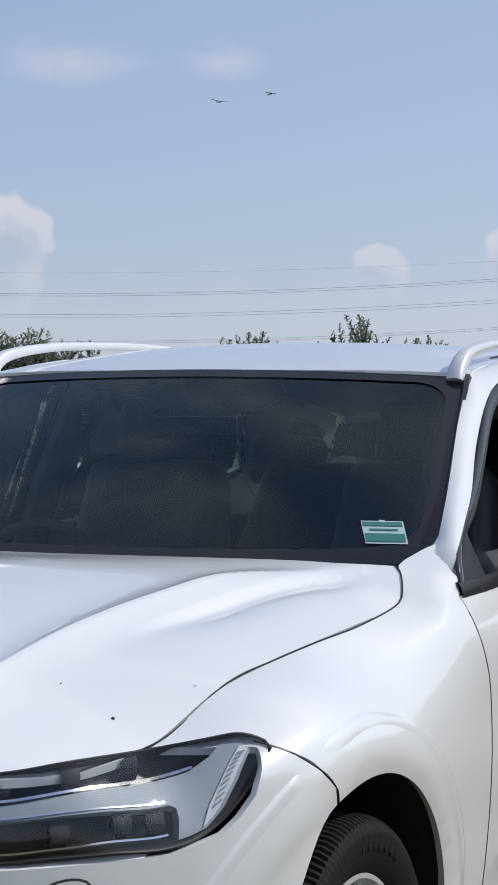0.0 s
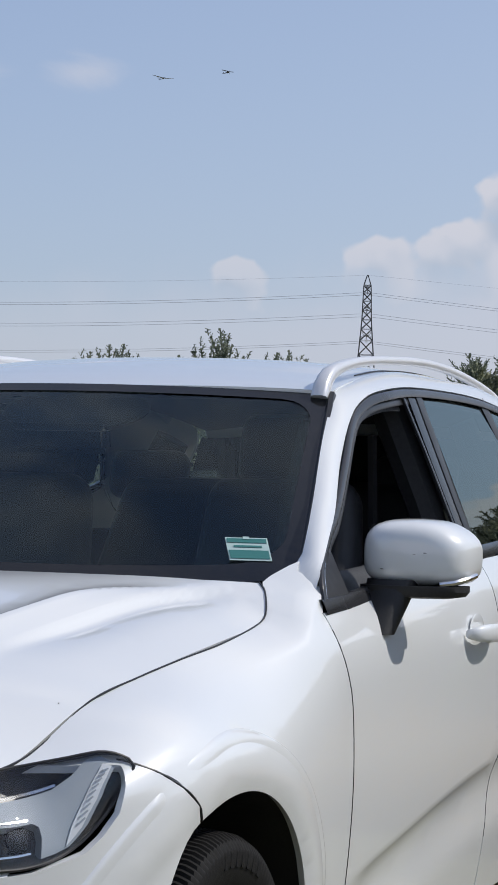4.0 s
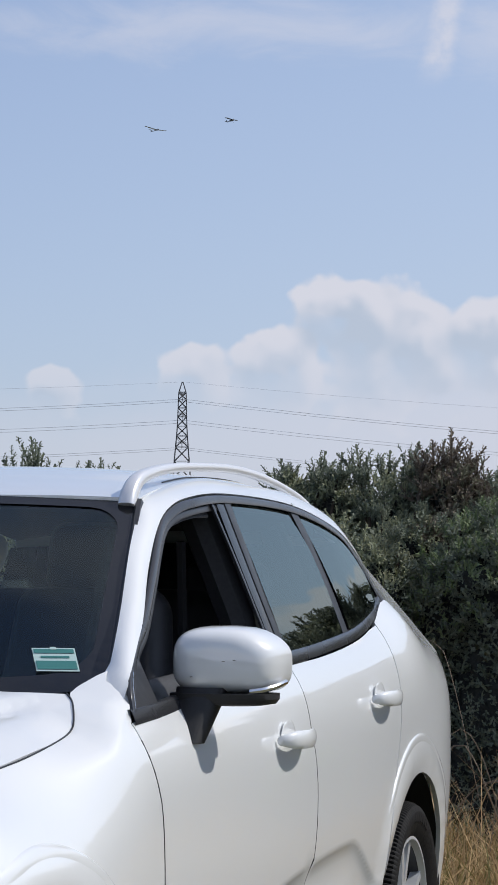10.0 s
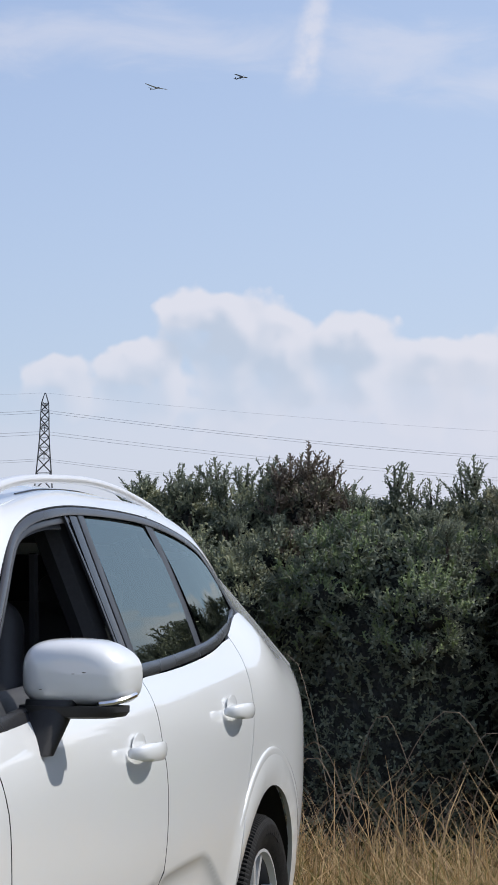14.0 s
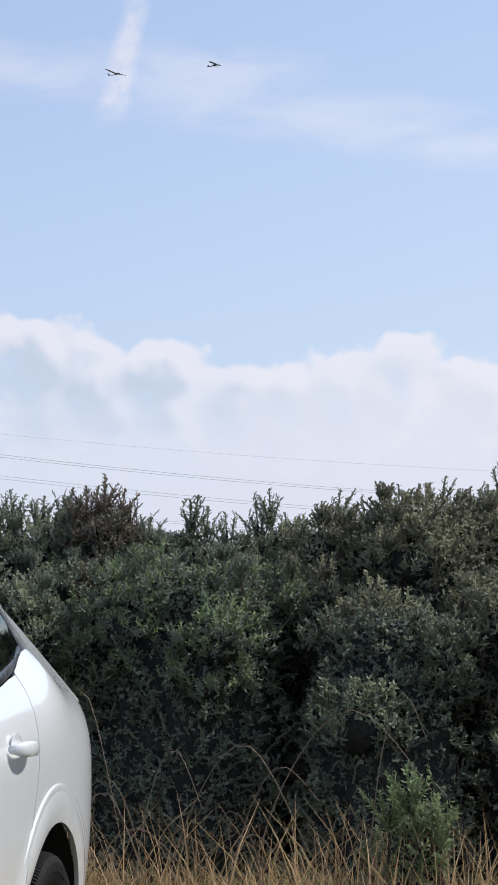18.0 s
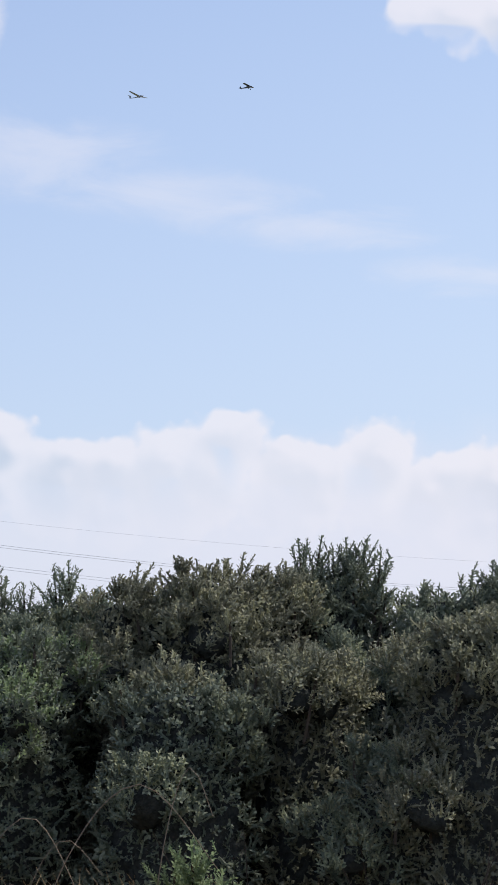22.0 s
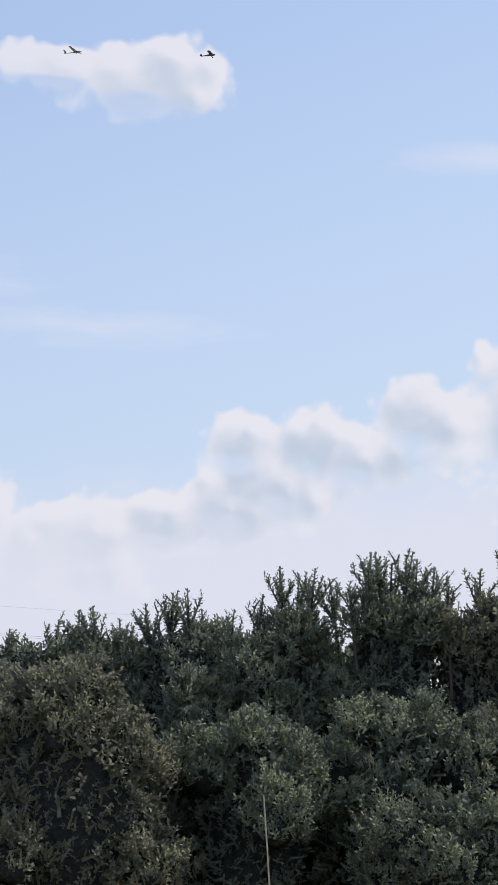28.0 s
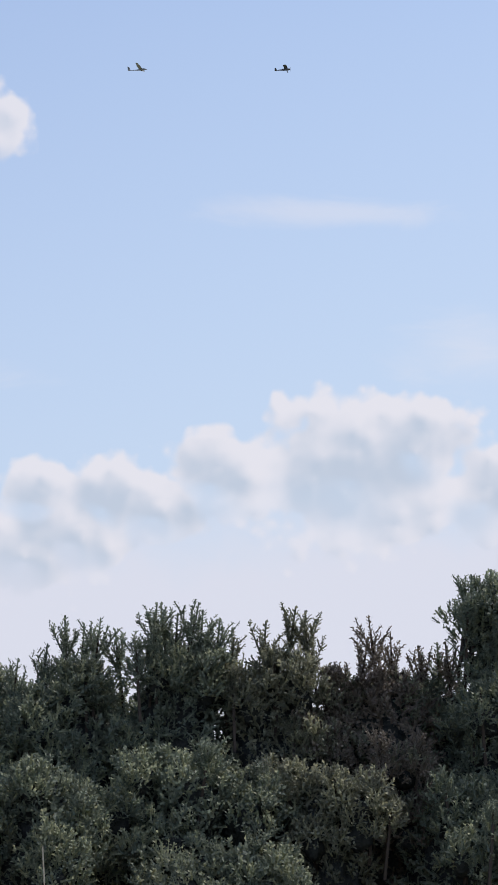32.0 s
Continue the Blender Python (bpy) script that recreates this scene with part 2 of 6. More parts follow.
def leaf_material(name, colour, tint, island=0.8, rough=0.55, passing=0.25):
    """Leaf or blade: reflects, and lets part of the light through."""
    m = bpy.data.materials.new(name)
    m.use_nodes = True
    n = Nodes(m.node_tree)
    r = n.add("ShaderNodeNewGeometry").outputs["Random Per Island"]
    where = n.add("ShaderNodeTexCoord").outputs["Object"]
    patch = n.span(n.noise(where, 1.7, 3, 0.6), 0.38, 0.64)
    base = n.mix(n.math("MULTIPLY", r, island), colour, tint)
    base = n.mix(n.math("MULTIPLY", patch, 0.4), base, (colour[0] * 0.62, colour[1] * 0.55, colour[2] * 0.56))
    speck = n.noise(where, 130, 3, 0.7)                    # fine noise that paints pale spines and the shade between them into the colour
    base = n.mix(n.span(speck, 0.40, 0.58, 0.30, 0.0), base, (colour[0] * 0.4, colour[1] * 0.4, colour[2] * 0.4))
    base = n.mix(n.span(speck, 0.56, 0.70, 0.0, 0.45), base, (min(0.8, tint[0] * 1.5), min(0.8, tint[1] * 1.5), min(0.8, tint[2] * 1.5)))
    rugged = n.add("ShaderNodeBump", {"Strength": 0.8, "Distance": 0.006, "Height": speck}).outputs[0]
    front = n.add("ShaderNodeBsdfPrincipled", {"Base Color": base, "Roughness": rough, "Specular IOR Level": 0.25, "Normal": rugged})
    back = n.add("ShaderNodeBsdfTranslucent", {"Color": base})
    n.add("ShaderNodeOutputMaterial", (n.add("ShaderNodeMixShader", (passing, front.outputs[0], back.outputs[0])).outputs[0],))
    return m


def glass_material(name, tint, rough=0.0, ior=1.52, shine_tint=(1, 1, 1)):
    """Thin pane: a clear, tinted sheet with a true mirror on its face."""
    m = bpy.data.materials.new(name)
    m.use_nodes = True
    n = Nodes(m.node_tree)
    clear = n.add("ShaderNodeBsdfTransparent", {"Color": (*tint, 1)})
    shine = n.add("ShaderNodeBsdfGlossy", {"Color": (*shine_tint, 1), "Roughness": rough})
    amount = n.add("ShaderNodeFresnel", {"IOR": ior})
    n.add("ShaderNodeOutputMaterial", (n.add("ShaderNodeMixShader", (amount.outputs[0], clear.outputs[0], shine.outputs[0])).outputs[0],))
    return m


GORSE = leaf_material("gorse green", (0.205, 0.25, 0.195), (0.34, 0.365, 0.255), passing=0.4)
# paler copy of the green for upward shoots: sunlit tops painted in
GORSE_LIT_TOP = leaf_material("gorse on lit tops", (0.31, 0.355, 0.24), (0.52, 0.52, 0.33), passing=0.4)
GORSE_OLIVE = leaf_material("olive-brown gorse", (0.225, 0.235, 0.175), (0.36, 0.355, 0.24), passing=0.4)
# lighter copy of the olive gorse, painted as its lit upper shoots
GORSE_OLIVE_LIT = leaf_material("olive gorse on lit tops", (0.34, 0.345, 0.23), (0.53, 0.51, 0.33), passing=0.4)
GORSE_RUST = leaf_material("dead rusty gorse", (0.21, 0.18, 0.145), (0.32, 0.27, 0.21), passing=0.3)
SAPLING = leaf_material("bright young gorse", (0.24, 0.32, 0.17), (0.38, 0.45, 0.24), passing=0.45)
TWIG = material("gorse twigs", (0.075, 0.055, 0.04), 0.9, grain=(60, 0.6, (0.03, 0.022, 0.018)))
# near-black, so that gaps between the lobes read as shaded hollows
INNER = material("bush core in painted shade", (0.026, 0.031, 0.031), 1.0, grain=(55, 1.0, (0.07, 0.073, 0.066)), bump=(30, 0.03), spec=0.0)
STRAW = leaf_material("dry grass", (0.50, 0.34, 0.16), (0.70, 0.53, 0.31), 0.9, 0.6, 0.3)
RUSSET = leaf_material("dead brown stems", (0.26, 0.17, 0.10), (0.40, 0.28, 0.17), 0.9, 0.7, 0.2)
BLADE = leaf_material("green grass", (0.16, 0.16, 0.05), (0.34, 0.27, 0.11), 0.9, 0.6, 0.3)
BRAMBLE = material("dead bramble stems", (0.25, 0.20, 0.15), 0.8, grain=(80, 0.7, (0.24, 0.16, 0.10)))
PALE_STALK = material("bleached dry stalk", (0.62, 0.55, 0.42), 0.8, grain=(60, 0.5, (0.45, 0.38, 0.27)))
EARTH = material("rough grassland", (0.095, 0.098, 0.055), 0.95, grain=(14, 0.8, (0.17, 0.155, 0.09)), stain=(0.35, 0.7, (0.07, 0.085, 0.03)), bump=(9, 0.04))
STEEL = material("galvanised steel", (0.10, 0.10, 0.105), 0.6, 0.4, grain=(6, 0.4, (0.07, 0.07, 0.075)))
WIRE = material("aluminium cable", (0.58, 0.58, 0.62), 0.5, 0.3, grain=(2, 0.3, (0.42, 0.42, 0.45)))

# ---- helpers for shapes ----
def mesh_from(name, verts, faces, mats, smooth=True, slots=None):
    me = bpy.data.meshes.new(name)
    me.from_pydata([tuple(v) for v in verts], [], [tuple(f) for f in faces])
    for m in mats:
        me.materials.append(m)
    if slots is not None:
        me.polygons.foreach_set("material_index", slots)
    me.polygons.foreach_set("use_smooth", [smooth] * len(me.polygons))
    me.update()
    return me


def quads_mesh(name, verts, quads, mats, slots=None, smooth=False):
    """A large mesh of four-cornered faces, from arrays."""
    me = bpy.data.meshes.new(name)
    me.vertices.add(len(verts))
    me.vertices.foreach_set("co", np.asarray(verts, np.float32).ravel())
    me.loops.add(quads.size)
    me.loops.foreach_set("vertex_index", np.asarray(quads, np.int32).ravel())
    me.polygons.add(len(quads))
    me.polygons.foreach_set("loop_start", np.arange(0, quads.size, 4, dtype=np.int32))
    for m in mats:
        me.materials.append(m)
    if slots is not None:
        me.polygons.foreach_set("material_index", np.asarray(slots, np.int32))
    me.polygons.foreach_set("use_smooth", np.full(len(quads), smooth))
    me.update(calc_edges=True)
    return me


def finish(bm, sharp=35):
    bmesh.ops.recalc_face_normals(bm, faces=bm.faces)
    for f in bm.faces:
        f.smooth = True
    for e in bm.edges:
        if len(e.link_faces) == 2 and e.calc_face_angle(0) > radians(sharp):
            e.smooth = False


def part(name, bm, mat, parent, label="", sharp=35, clean=True):
    """Links a bmesh as one mesh object under a thing or a part."""
    if clean:
        finish(bm, sharp)
    me = bpy.data.meshes.new(name)
    bm.to_mesh(me)
    bm.free()
    for m in (mat if isinstance(mat, (list, tuple)) else [mat]):
        me.materials.append(m)
    ob = new(name, me)
    ob.parent = parent
    if label:
        tagged(ob, label)
    return ob


def part_mesh(name, me, parent, label=""):
    ob = new(name, me)
    ob.parent = parent
    if label:
        tagged(ob, label)
    return ob


def empty(name, m=None):
    ob = new(name)
    ob.empty_display_size = 0.2
    if m is not None:
        ob.matrix_basis = m
    return ob


def tube(bm, points, radius, sides=6, taper=None, caps=True):
    """A tube along points; taper: its end radius."""
    pts = [Vector(p) for p in points]
    rings, side = [], None
    for i, p in enumerate(pts):
        along = (pts[min(i + 1, len(pts) - 1)] - pts[max(i - 1, 0)]).normalized()
        side = along.orthogonal().normalized() if side is None else (side - along * side.dot(along)).normalized()
        other = along.cross(side)
        r = radius if taper is None else radius + (taper - radius) * i / (len(pts) - 1)
        rings.append([bm.verts.new(p + (side * math.cos(a) + other * math.sin(a)) * r) for a in (2 * math.pi * k / sides for k in range(sides))])
    for a, b in zip(rings, rings[1:]):
        for k in range(sides):
            bm.faces.new((a[k], a[(k + 1) % sides], b[(k + 1) % sides], b[k]))
    if caps:
        bm.faces.new(rings[0][::-1])
        bm.faces.new(rings[-1])
    return rings


def spline(knots, t):
    """A smooth curve through knots of (t, v, ...): monotone in each value, as a tuple or a number."""
    ks = sorted(knots)
    ts = [k[0] for k in ks]
    if t <= ts[0]:
        i, t = 0, ts[0]
    elif t >= ts[-1]:
        i, t = len(ks) - 2, ts[-1]
    else:
        i = max(j for j in range(len(ks) - 1) if ts[j] <= t)
    h = ts[i + 1] - ts[i]
    u = (t - ts[i]) / h
    out = []
    for c in range(1, len(ks[0])):
        def slope(j):
            if j == 0:
                return (ks[1][c] - ks[0][c]) / (ts[1] - ts[0])
            if j == len(ks) - 1:
                return (ks[-1][c] - ks[-2][c]) / (ts[-1] - ts[-2])
            a, b = (ks[j][c] - ks[j - 1][c]) / (ts[j] - ts[j - 1]), (ks[j + 1][c] - ks[j][c]) / (ts[j + 1] - ts[j])
            return 0.0 if a * b <= 0 else 2 * a * b / (a + b)
        p, q = ks[i][c], ks[i + 1][c]
        out.append(p * (2 * u**3 - 3 * u**2 + 1) + slope(i) * h * (u**3 - 2 * u**2 + u) + q * (3 * u**2 - 2 * u**3) + slope(i + 1) * h * (u**3 - u**2))
    return out[0] if len(out) == 1 else tuple(out)


def smooth_line(points, count):
    """count points along a smooth curve through the points, evenly spaced."""
    pts = [Vector(p) for p in points]
    fine = []
    for i in range(len(pts) - 1):
        a, b, c, d = pts[max(i - 1, 0)], pts[i], pts[i + 1], pts[min(i + 2, len(pts) - 1)]
        for k in range(12):
            t = k / 12
            fine.append(0.5 * (2 * b + (c - a) * t + (2 * a - 5 * b + 4 * c - d) * t * t + (3 * b - a - 3 * c + d) * t**3))
    fine.append(pts[-1])
    run = [0.0]
    for a, b in zip(fine, fine[1:]):
        run.append(run[-1] + (b - a).length)
    out, j = [], 0
    for k in range(count):
        s = run[-1] * k / (count - 1)
        while j < len(run) - 2 and run[j + 1] < s:
            j += 1
        f = (s - run[j]) / max(1e-9, run[j + 1] - run[j])
        out.append(fine[j].lerp(fine[j + 1], min(1, max(0, f))))
    return out


# ---- land ----
def land_height(x, y):
    """Level about the car, rising to the fields behind the gorse."""
    r = math.hypot(x - 2.4, y + 3.7)
    front = min(1, max(0, (y + 3.7) / max(r, 0.1) * 1.4 + 0.3))
    rise = 0.0435 * max(0, min(r, 1100) - 16) * front
    return rise + 0.02 * noise.noise((x * 0.4, y * 0.4, 0)) * min(1, r / 12)


def build_ground():
    radii = [0] + [1.0 * 1.16**k for k in range(58)]
    radii = [r for r in radii if r < 4600]
    sides = 120
    verts, faces = [(2.4, -3.7, land_height(2.4, -3.7))], []
    for r in radii[1:]:
        for k in range(sides):
            a = 2 * math.pi * k / sides
            x, y = 2.4 + r * math.sin(a), -3.7 + r * math.cos(a)
            verts.append((x, y, land_height(x, y)))
    faces += [(0, 1 + (k + 1) % sides, 1 + k) for k in range(sides)]
    for i in range(len(radii) - 2):
        o = 1 + i * sides
        faces += [(o + k, o + (k + 1) % sides, o + sides + (k + 1) % sides, o + sides + k) for k in range(sides)]
    ob = new("ground", mesh_from("ground", verts, faces, [EARTH]))
    tagged(ob, "rough dry grassland with brown and green patches", "ground", kind="structure")


build_ground()


# ---- gorse ----
def shoot_template(rng, needles, stout=1.0):
    """One gorse shoot, a unit long: a green stem set all round with spines."""
    verts, quads = [], []
    for z, r in ((0.0, 0.10), (0.93, 0.065)):
        verts += [(r * stout * math.cos(a), r * stout * math.sin(a), z) for a in (0.4 + z, 2.5 + z, 4.6 + z)]
    quads += [[k, (k + 1) % 3, 3 + (k + 1) % 3, 3 + k] for k in range(3)]
    for k in range(needles):
        h = 0.06 + 0.9 * (k + rng.random()) / needles
        a = k * 2.39996 + rng.uniform(-0.3, 0.3)
        out = Vector((math.cos(a), math.sin(a), rng.uniform(0.35, 0.9) + 4.0 * max(0, h - 0.8))).normalized()
        across = Vector((-math.sin(a), math.cos(a), 0))
        length, width = rng.uniform(0.30, 0.44) * stout * (1.15 - 0.4 * h), 0.10 * stout
        base = Vector((math.cos(a), math.sin(a), 0)) * 0.06 * stout + Vector((0, 0, h * 0.92))
        mid = base + out * length * 0.45
        quads.append([len(verts) + j for j in range(4)])
        verts += [tuple(base), tuple(mid + across * width), tuple(base + out * length), tuple(mid - across * width)]
    return np.array(verts, np.float32), np.array(quads, np.int32)


def spread(template, places, ways, sizes, rng):
    """The template at each place, its length along the way there, turned at random."""
    verts, quads = template
    n = len(places)
    z = ways / np.linalg.norm(ways, axis=1)[:, None]
    r = rng.normal(size=(n, 3))
    x = np.cross(r, z)
    x /= np.linalg.norm(x, axis=1)[:, None]
    y = np.cross(z, x)
    wide = sizes * rng.uniform(0.85, 1.2, n)
    v = places[:, None] + (verts[None, :, 0:1] * x[:, None] + verts[None, :, 1:2] * y[:, None]) * wide[:, None, None] + verts[None, :, 2:3] * z[:, None] * sizes[:, None, None]
    q = quads[None] + (np.arange(n) * len(verts))[:, None, None]
    return v.reshape(-1, 3), q.reshape(-1, 4)


def build_gorse(seed, wide, deep, high, foot=0.0, thick=1.0, fans=0, tufts=(), name="gorse_bush", mats=None, around=False, small=1.0):
    """A gorse bush standing on its origin: stems, inner wood painted near-black as shade, and heaped lobes set with
    stubby shoots.
    Its face towards -y is the full one. foot: the height down to which it is green.
    fans: short leaders on top; tufts: x and top height of single fans that stand out of it."""
    rng, py = np.random.default_rng(seed), random.Random(seed)
    bush = empty(name)
    templates = [shoot_template(py, 6, 1.1), shoot_template(py, 6, 0.95), shoot_template(py, 30, 0.36), shoot_template(py, 8, 0.9)]
    gold = 2.39996
    # lobes lie in overhanging tiers on a rounded body
    lobes = []
    tall = high - foot
    count = max(4, int(9.5 * (wide + deep * 0.4) * (tall + 0.5) / small ** 2))
    for k in range(count):
        h = (k + py.random()) / count
        body = math.sqrt(max(0.02, 1 - max(0.0, (h - 0.25) / 0.78) ** 2.2))
        a = py.uniform(0, 2 * math.pi) if around else (py.uniform(1.0, 2.0) * math.pi if py.random() < 0.85 else py.uniform(0, math.pi))
        rad = body * py.uniform(0.62, 1.0)
        size = py.uniform(0.11, 0.24) * small * min(1, 0.45 + wide)
        lobes.append((wide * rad * math.cos(a), deep * rad * math.sin(a), foot + tall * h * 0.98 - size * 0.9, size))
    for k in range(max(2, int(5 * wide))):       # the top
        size = py.uniform(0.10, 0.17) * small
        f = -0.75 + 1.5 * (k + py.random()) / max(2, int(5 * wide))
        lobes.append((wide * f, deep * py.uniform(-0.35, 0.1), high - size * 1.25 - 0.16 * f * f, size))
    clumps = []
    for i, (lx, ly, lz, size) in enumerate(lobes):
        n = int(15 * (size / 0.2) ** 2) + 4
        for k in range(n):
            z = 1 - 1.35 * (k + 0.5) / n          # bare below: the lobe overhangs the dark
            a = gold * k + i
            r = math.sqrt(1 - z * z)
            d = Vector((r * math.cos(a) + py.gauss(0, 0.16), r * math.sin(a) + py.gauss(0, 0.16), z))
            if d.y > 0.5 and d.z < 0.6 and not around:
                continue
            c = Vector((lx, ly, lz)) + d * size * py.uniform(0.70, 1.05)
            near = min([(c - Vector(o[:3])).length / o[3] for j, o in enumerate(lobes) if j != i] + [9])
            if near > 0.68 and c.z > 0.04:
                clumps.append((*c, py.uniform(0.045, 0.085) * small))
    clu = np.array(clumps)
    P, W, S, lit_top = [], [], [], []
    for i, (lx, ly, lz, size) in enumerate(clumps):
        n = max(4, int(thick * 4 * math.pi * size * size / 0.0018))
        k = np.arange(n) + rng.random()
        z = 1 - 1.5 * (k + 0.5) / (n + 1)
        a = k * gold
        r = np.sqrt(np.maximum(0, 1 - z * z))
        d = np.stack([r * np.cos(a), r * np.sin(a), z], 1) + rng.normal(size=(n, 3)) * 0.16
        at = clu[i, :3] + d * size * rng.uniform(0.35, 0.9, (n, 1))
        near = np.linalg.norm(clu[:, :3] - clu[i, :3], axis=1) < 0.25
        near[i] = False
        keep = (at[:, 2] > 0.03) & (around | (d[:, 1] < 0.45) | (d[:, 2] > 0.55))
        if near.any():
            gap = np.linalg.norm(at[:, None] - clu[None, near, :3], axis=2) / clu[None, near, 3]
            keep &= gap.min(1) > 0.6
        at, d = at[keep], d[keep]
        P.append(at)
        # upward shoots take the paler material more often: lit tops put into colour
        lit_top.append(rng.random(len(at)) < 0.18 + 0.7 * np.maximum(0, d[:, 2]))
        W.append(d * 0.62 + (0, 0, 0.62) + rng.normal(size=d.shape) * 0.30)
        S.append(rng.uniform(0.036, 0.064, len(at)))
    # looser growth all over the body, between and below the lobes
    low = 0.03 if around or high < 1.8 else 0.25           # the foot of a tall bush stands in the dark
    n = int(thick * 2 * wide * high * (1 - low) / 0.00085)
    u, h = rng.uniform(-1, 1, n), rng.uniform(low, 0.97, n)
    a = np.pi * (1.5 + 0.5 * u) if not around else np.pi * 2 * u
    full = np.sqrt(1 - h ** 3.2) * (0.88 + 0.10 * np.sin(h * 23 + u * 9)) * rng.uniform(0.9, 1.0, n)
    P.append(np.stack([wide * full * np.cos(a), deep * 0.85 * full * np.sin(a), h * high], 1) + rng.normal(size=(n, 3)) * 0.02)
    W.append(np.stack([np.cos(a) * 0.7, np.sin(a) * 0.7, np.full(n, 0.55)], 1) + rng.normal(size=(n, 3)) * 0.6)
    S.append(0.03 + 0.06 * rng.random(n) ** 1.5)
    lit_top.append(np.full(n, False))
    crown_count = sum(len(p) for p in P)
    # branched leaders that stand out of the top
    stems = bmesh.new()
    tops = sorted(lobes, key=lambda l: -l[2] - l[3] - 0.12 * py.random())[: max(5, fans)]
    leaders = []
    for k in range(int(fans * 2.2)):
        lx, ly, lz, size = tops[k % len(tops)]
        leaders.append((lx + py.uniform(-0.14, 0.14), ly + py.uniform(-0.12, 0.1), lz + size * 0.85, py.uniform(0.08, 0.13)))
    leaders += [(x, py.uniform(-0.15, 0.05), z - 0.21, 0.205) for x, z in tufts]
    for lx, ly, lz, reach in leaders:
        lean = Vector((py.uniform(-0.2, 0.2), py.uniform(-0.2, 0.2), 1)).normalized()
        root = Vector((lx, ly, lz))
        tube(stems, (root - lean * 0.3, root, root + lean * reach * 0.5), 0.009, 4, 0.006, caps=False)
        p, w, s = [root], [lean], [reach]
        turn = py.uniform(0, 6.3)
        for j in range(py.randint(4, 6)):           # long shoots that fan out, each with a few stubs on it
            side = Vector((math.cos(turn + gold * j), math.sin(turn + gold * j), 0))
            way = (lean + side * py.uniform(0.25, 0.85)).normalized()
            long = reach * py.uniform(0.65, 1.0)
            p.append(root - lean * 0.02), w.append(way + Vector((0, 0, 0.15))), s.append(long)
            for f in (0.25, 0.42, 0.58, 0.74, 0.88):
                stub = Vector((py.uniform(-1, 1), py.uniform(-1, 1), 0.3)).normalized()
                p.append(root + way * long * f), w.append(way + stub), s.append(py.uniform(0.028, 0.055))
        for j in range(8):                          # leafy foot
            d = Vector((py.uniform(-1, 1), py.uniform(-1, 1), py.uniform(0.2, 1))).normalized()
            p.append(root + Vector((py.uniform(-0.05, 0.05), py.uniform(-0.05, 0.05), -0.03 - 0.14 * py.random()))), w.append(d), s.append(py.uniform(0.07, 0.11))
        P.append(np.array([tuple(v) for v in p])), W.append(np.array([tuple(v) for v in w])), S.append(np.array(s))
    places, ways, sizes = np.concatenate(P), np.concatenate(W), np.concatenate(S)
    vs, qs, slots, base = [], [], [], 0
    group = rng.integers(0, 2, len(places))
    group[crown_count:] = np.where(sizes[crown_count:] < 0.075, 3, 2)
    # young marks the shoots that get the paler, lit-looking material
    young = np.concatenate(lit_top + [np.full(len(places) - crown_count, False)])
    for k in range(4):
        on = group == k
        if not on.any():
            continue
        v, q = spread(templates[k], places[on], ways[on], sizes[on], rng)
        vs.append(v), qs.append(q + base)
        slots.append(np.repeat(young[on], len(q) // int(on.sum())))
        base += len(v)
    part_mesh("crown", quads_mesh("crown", np.concatenate(vs), np.concatenate(qs), list(mats or (GORSE, GORSE_LIT_TOP)), np.concatenate(slots)), bush)
    # inner wood that closes the bush, near-black to paint its shaded hollows: a knotted lump in each lobe, a tangle
    # down to the ground
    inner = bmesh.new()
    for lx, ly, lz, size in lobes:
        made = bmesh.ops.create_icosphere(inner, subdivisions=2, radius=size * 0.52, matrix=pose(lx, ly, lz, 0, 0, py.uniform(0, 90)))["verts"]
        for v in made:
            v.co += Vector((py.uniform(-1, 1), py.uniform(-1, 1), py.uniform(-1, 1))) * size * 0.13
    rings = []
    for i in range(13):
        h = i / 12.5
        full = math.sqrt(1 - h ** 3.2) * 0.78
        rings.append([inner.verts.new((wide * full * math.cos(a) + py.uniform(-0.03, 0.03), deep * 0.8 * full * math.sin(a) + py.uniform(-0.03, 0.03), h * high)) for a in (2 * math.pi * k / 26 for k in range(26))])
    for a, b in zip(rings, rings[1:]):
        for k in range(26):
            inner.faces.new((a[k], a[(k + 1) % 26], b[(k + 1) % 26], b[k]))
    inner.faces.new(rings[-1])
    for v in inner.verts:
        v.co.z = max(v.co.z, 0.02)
    tagged(part("inner_thicket", inner, INNER, bush, sharp=180), "inner wood of the bush, near-black to give shaded hollows", kind="stuff")
    for k in range(9):
        lx, ly, lz, size = lobes[k * 3 % len(lobes)]
        root = Vector((lx * 0.15, ly * 0.15, -0.04))
        tube(stems, (root, Vector((lx * 0.3, ly * 0.3, lz * 0.45)), Vector((lx * 0.8, ly * 0.8, lz))), 0.028, 5, 0.01)
    for k in range(int(14 * wide)):            # dead twigs in the bare foot
        x, y = wide * py.uniform(-0.9, 0.9), -deep * py.uniform(0.5, 0.85)
        tube(stems, ((x, y, 0), (x + py.uniform(-0.1, 0.1), y - 0.05, 0.35), (x + py.uniform(-0.3, 0.3), y - py.uniform(0, 0.1), py.uniform(0.5, 1.0))), 0.006, 4, 0.002)
    tagged(part("stems", stems, TWIG, bush, sharp=60), kind="stuff")
    return bush


BROWN_GORSE, DEAD_GORSE = (GORSE_OLIVE, GORSE_OLIVE_LIT), (GORSE_RUST, GORSE_OLIVE)
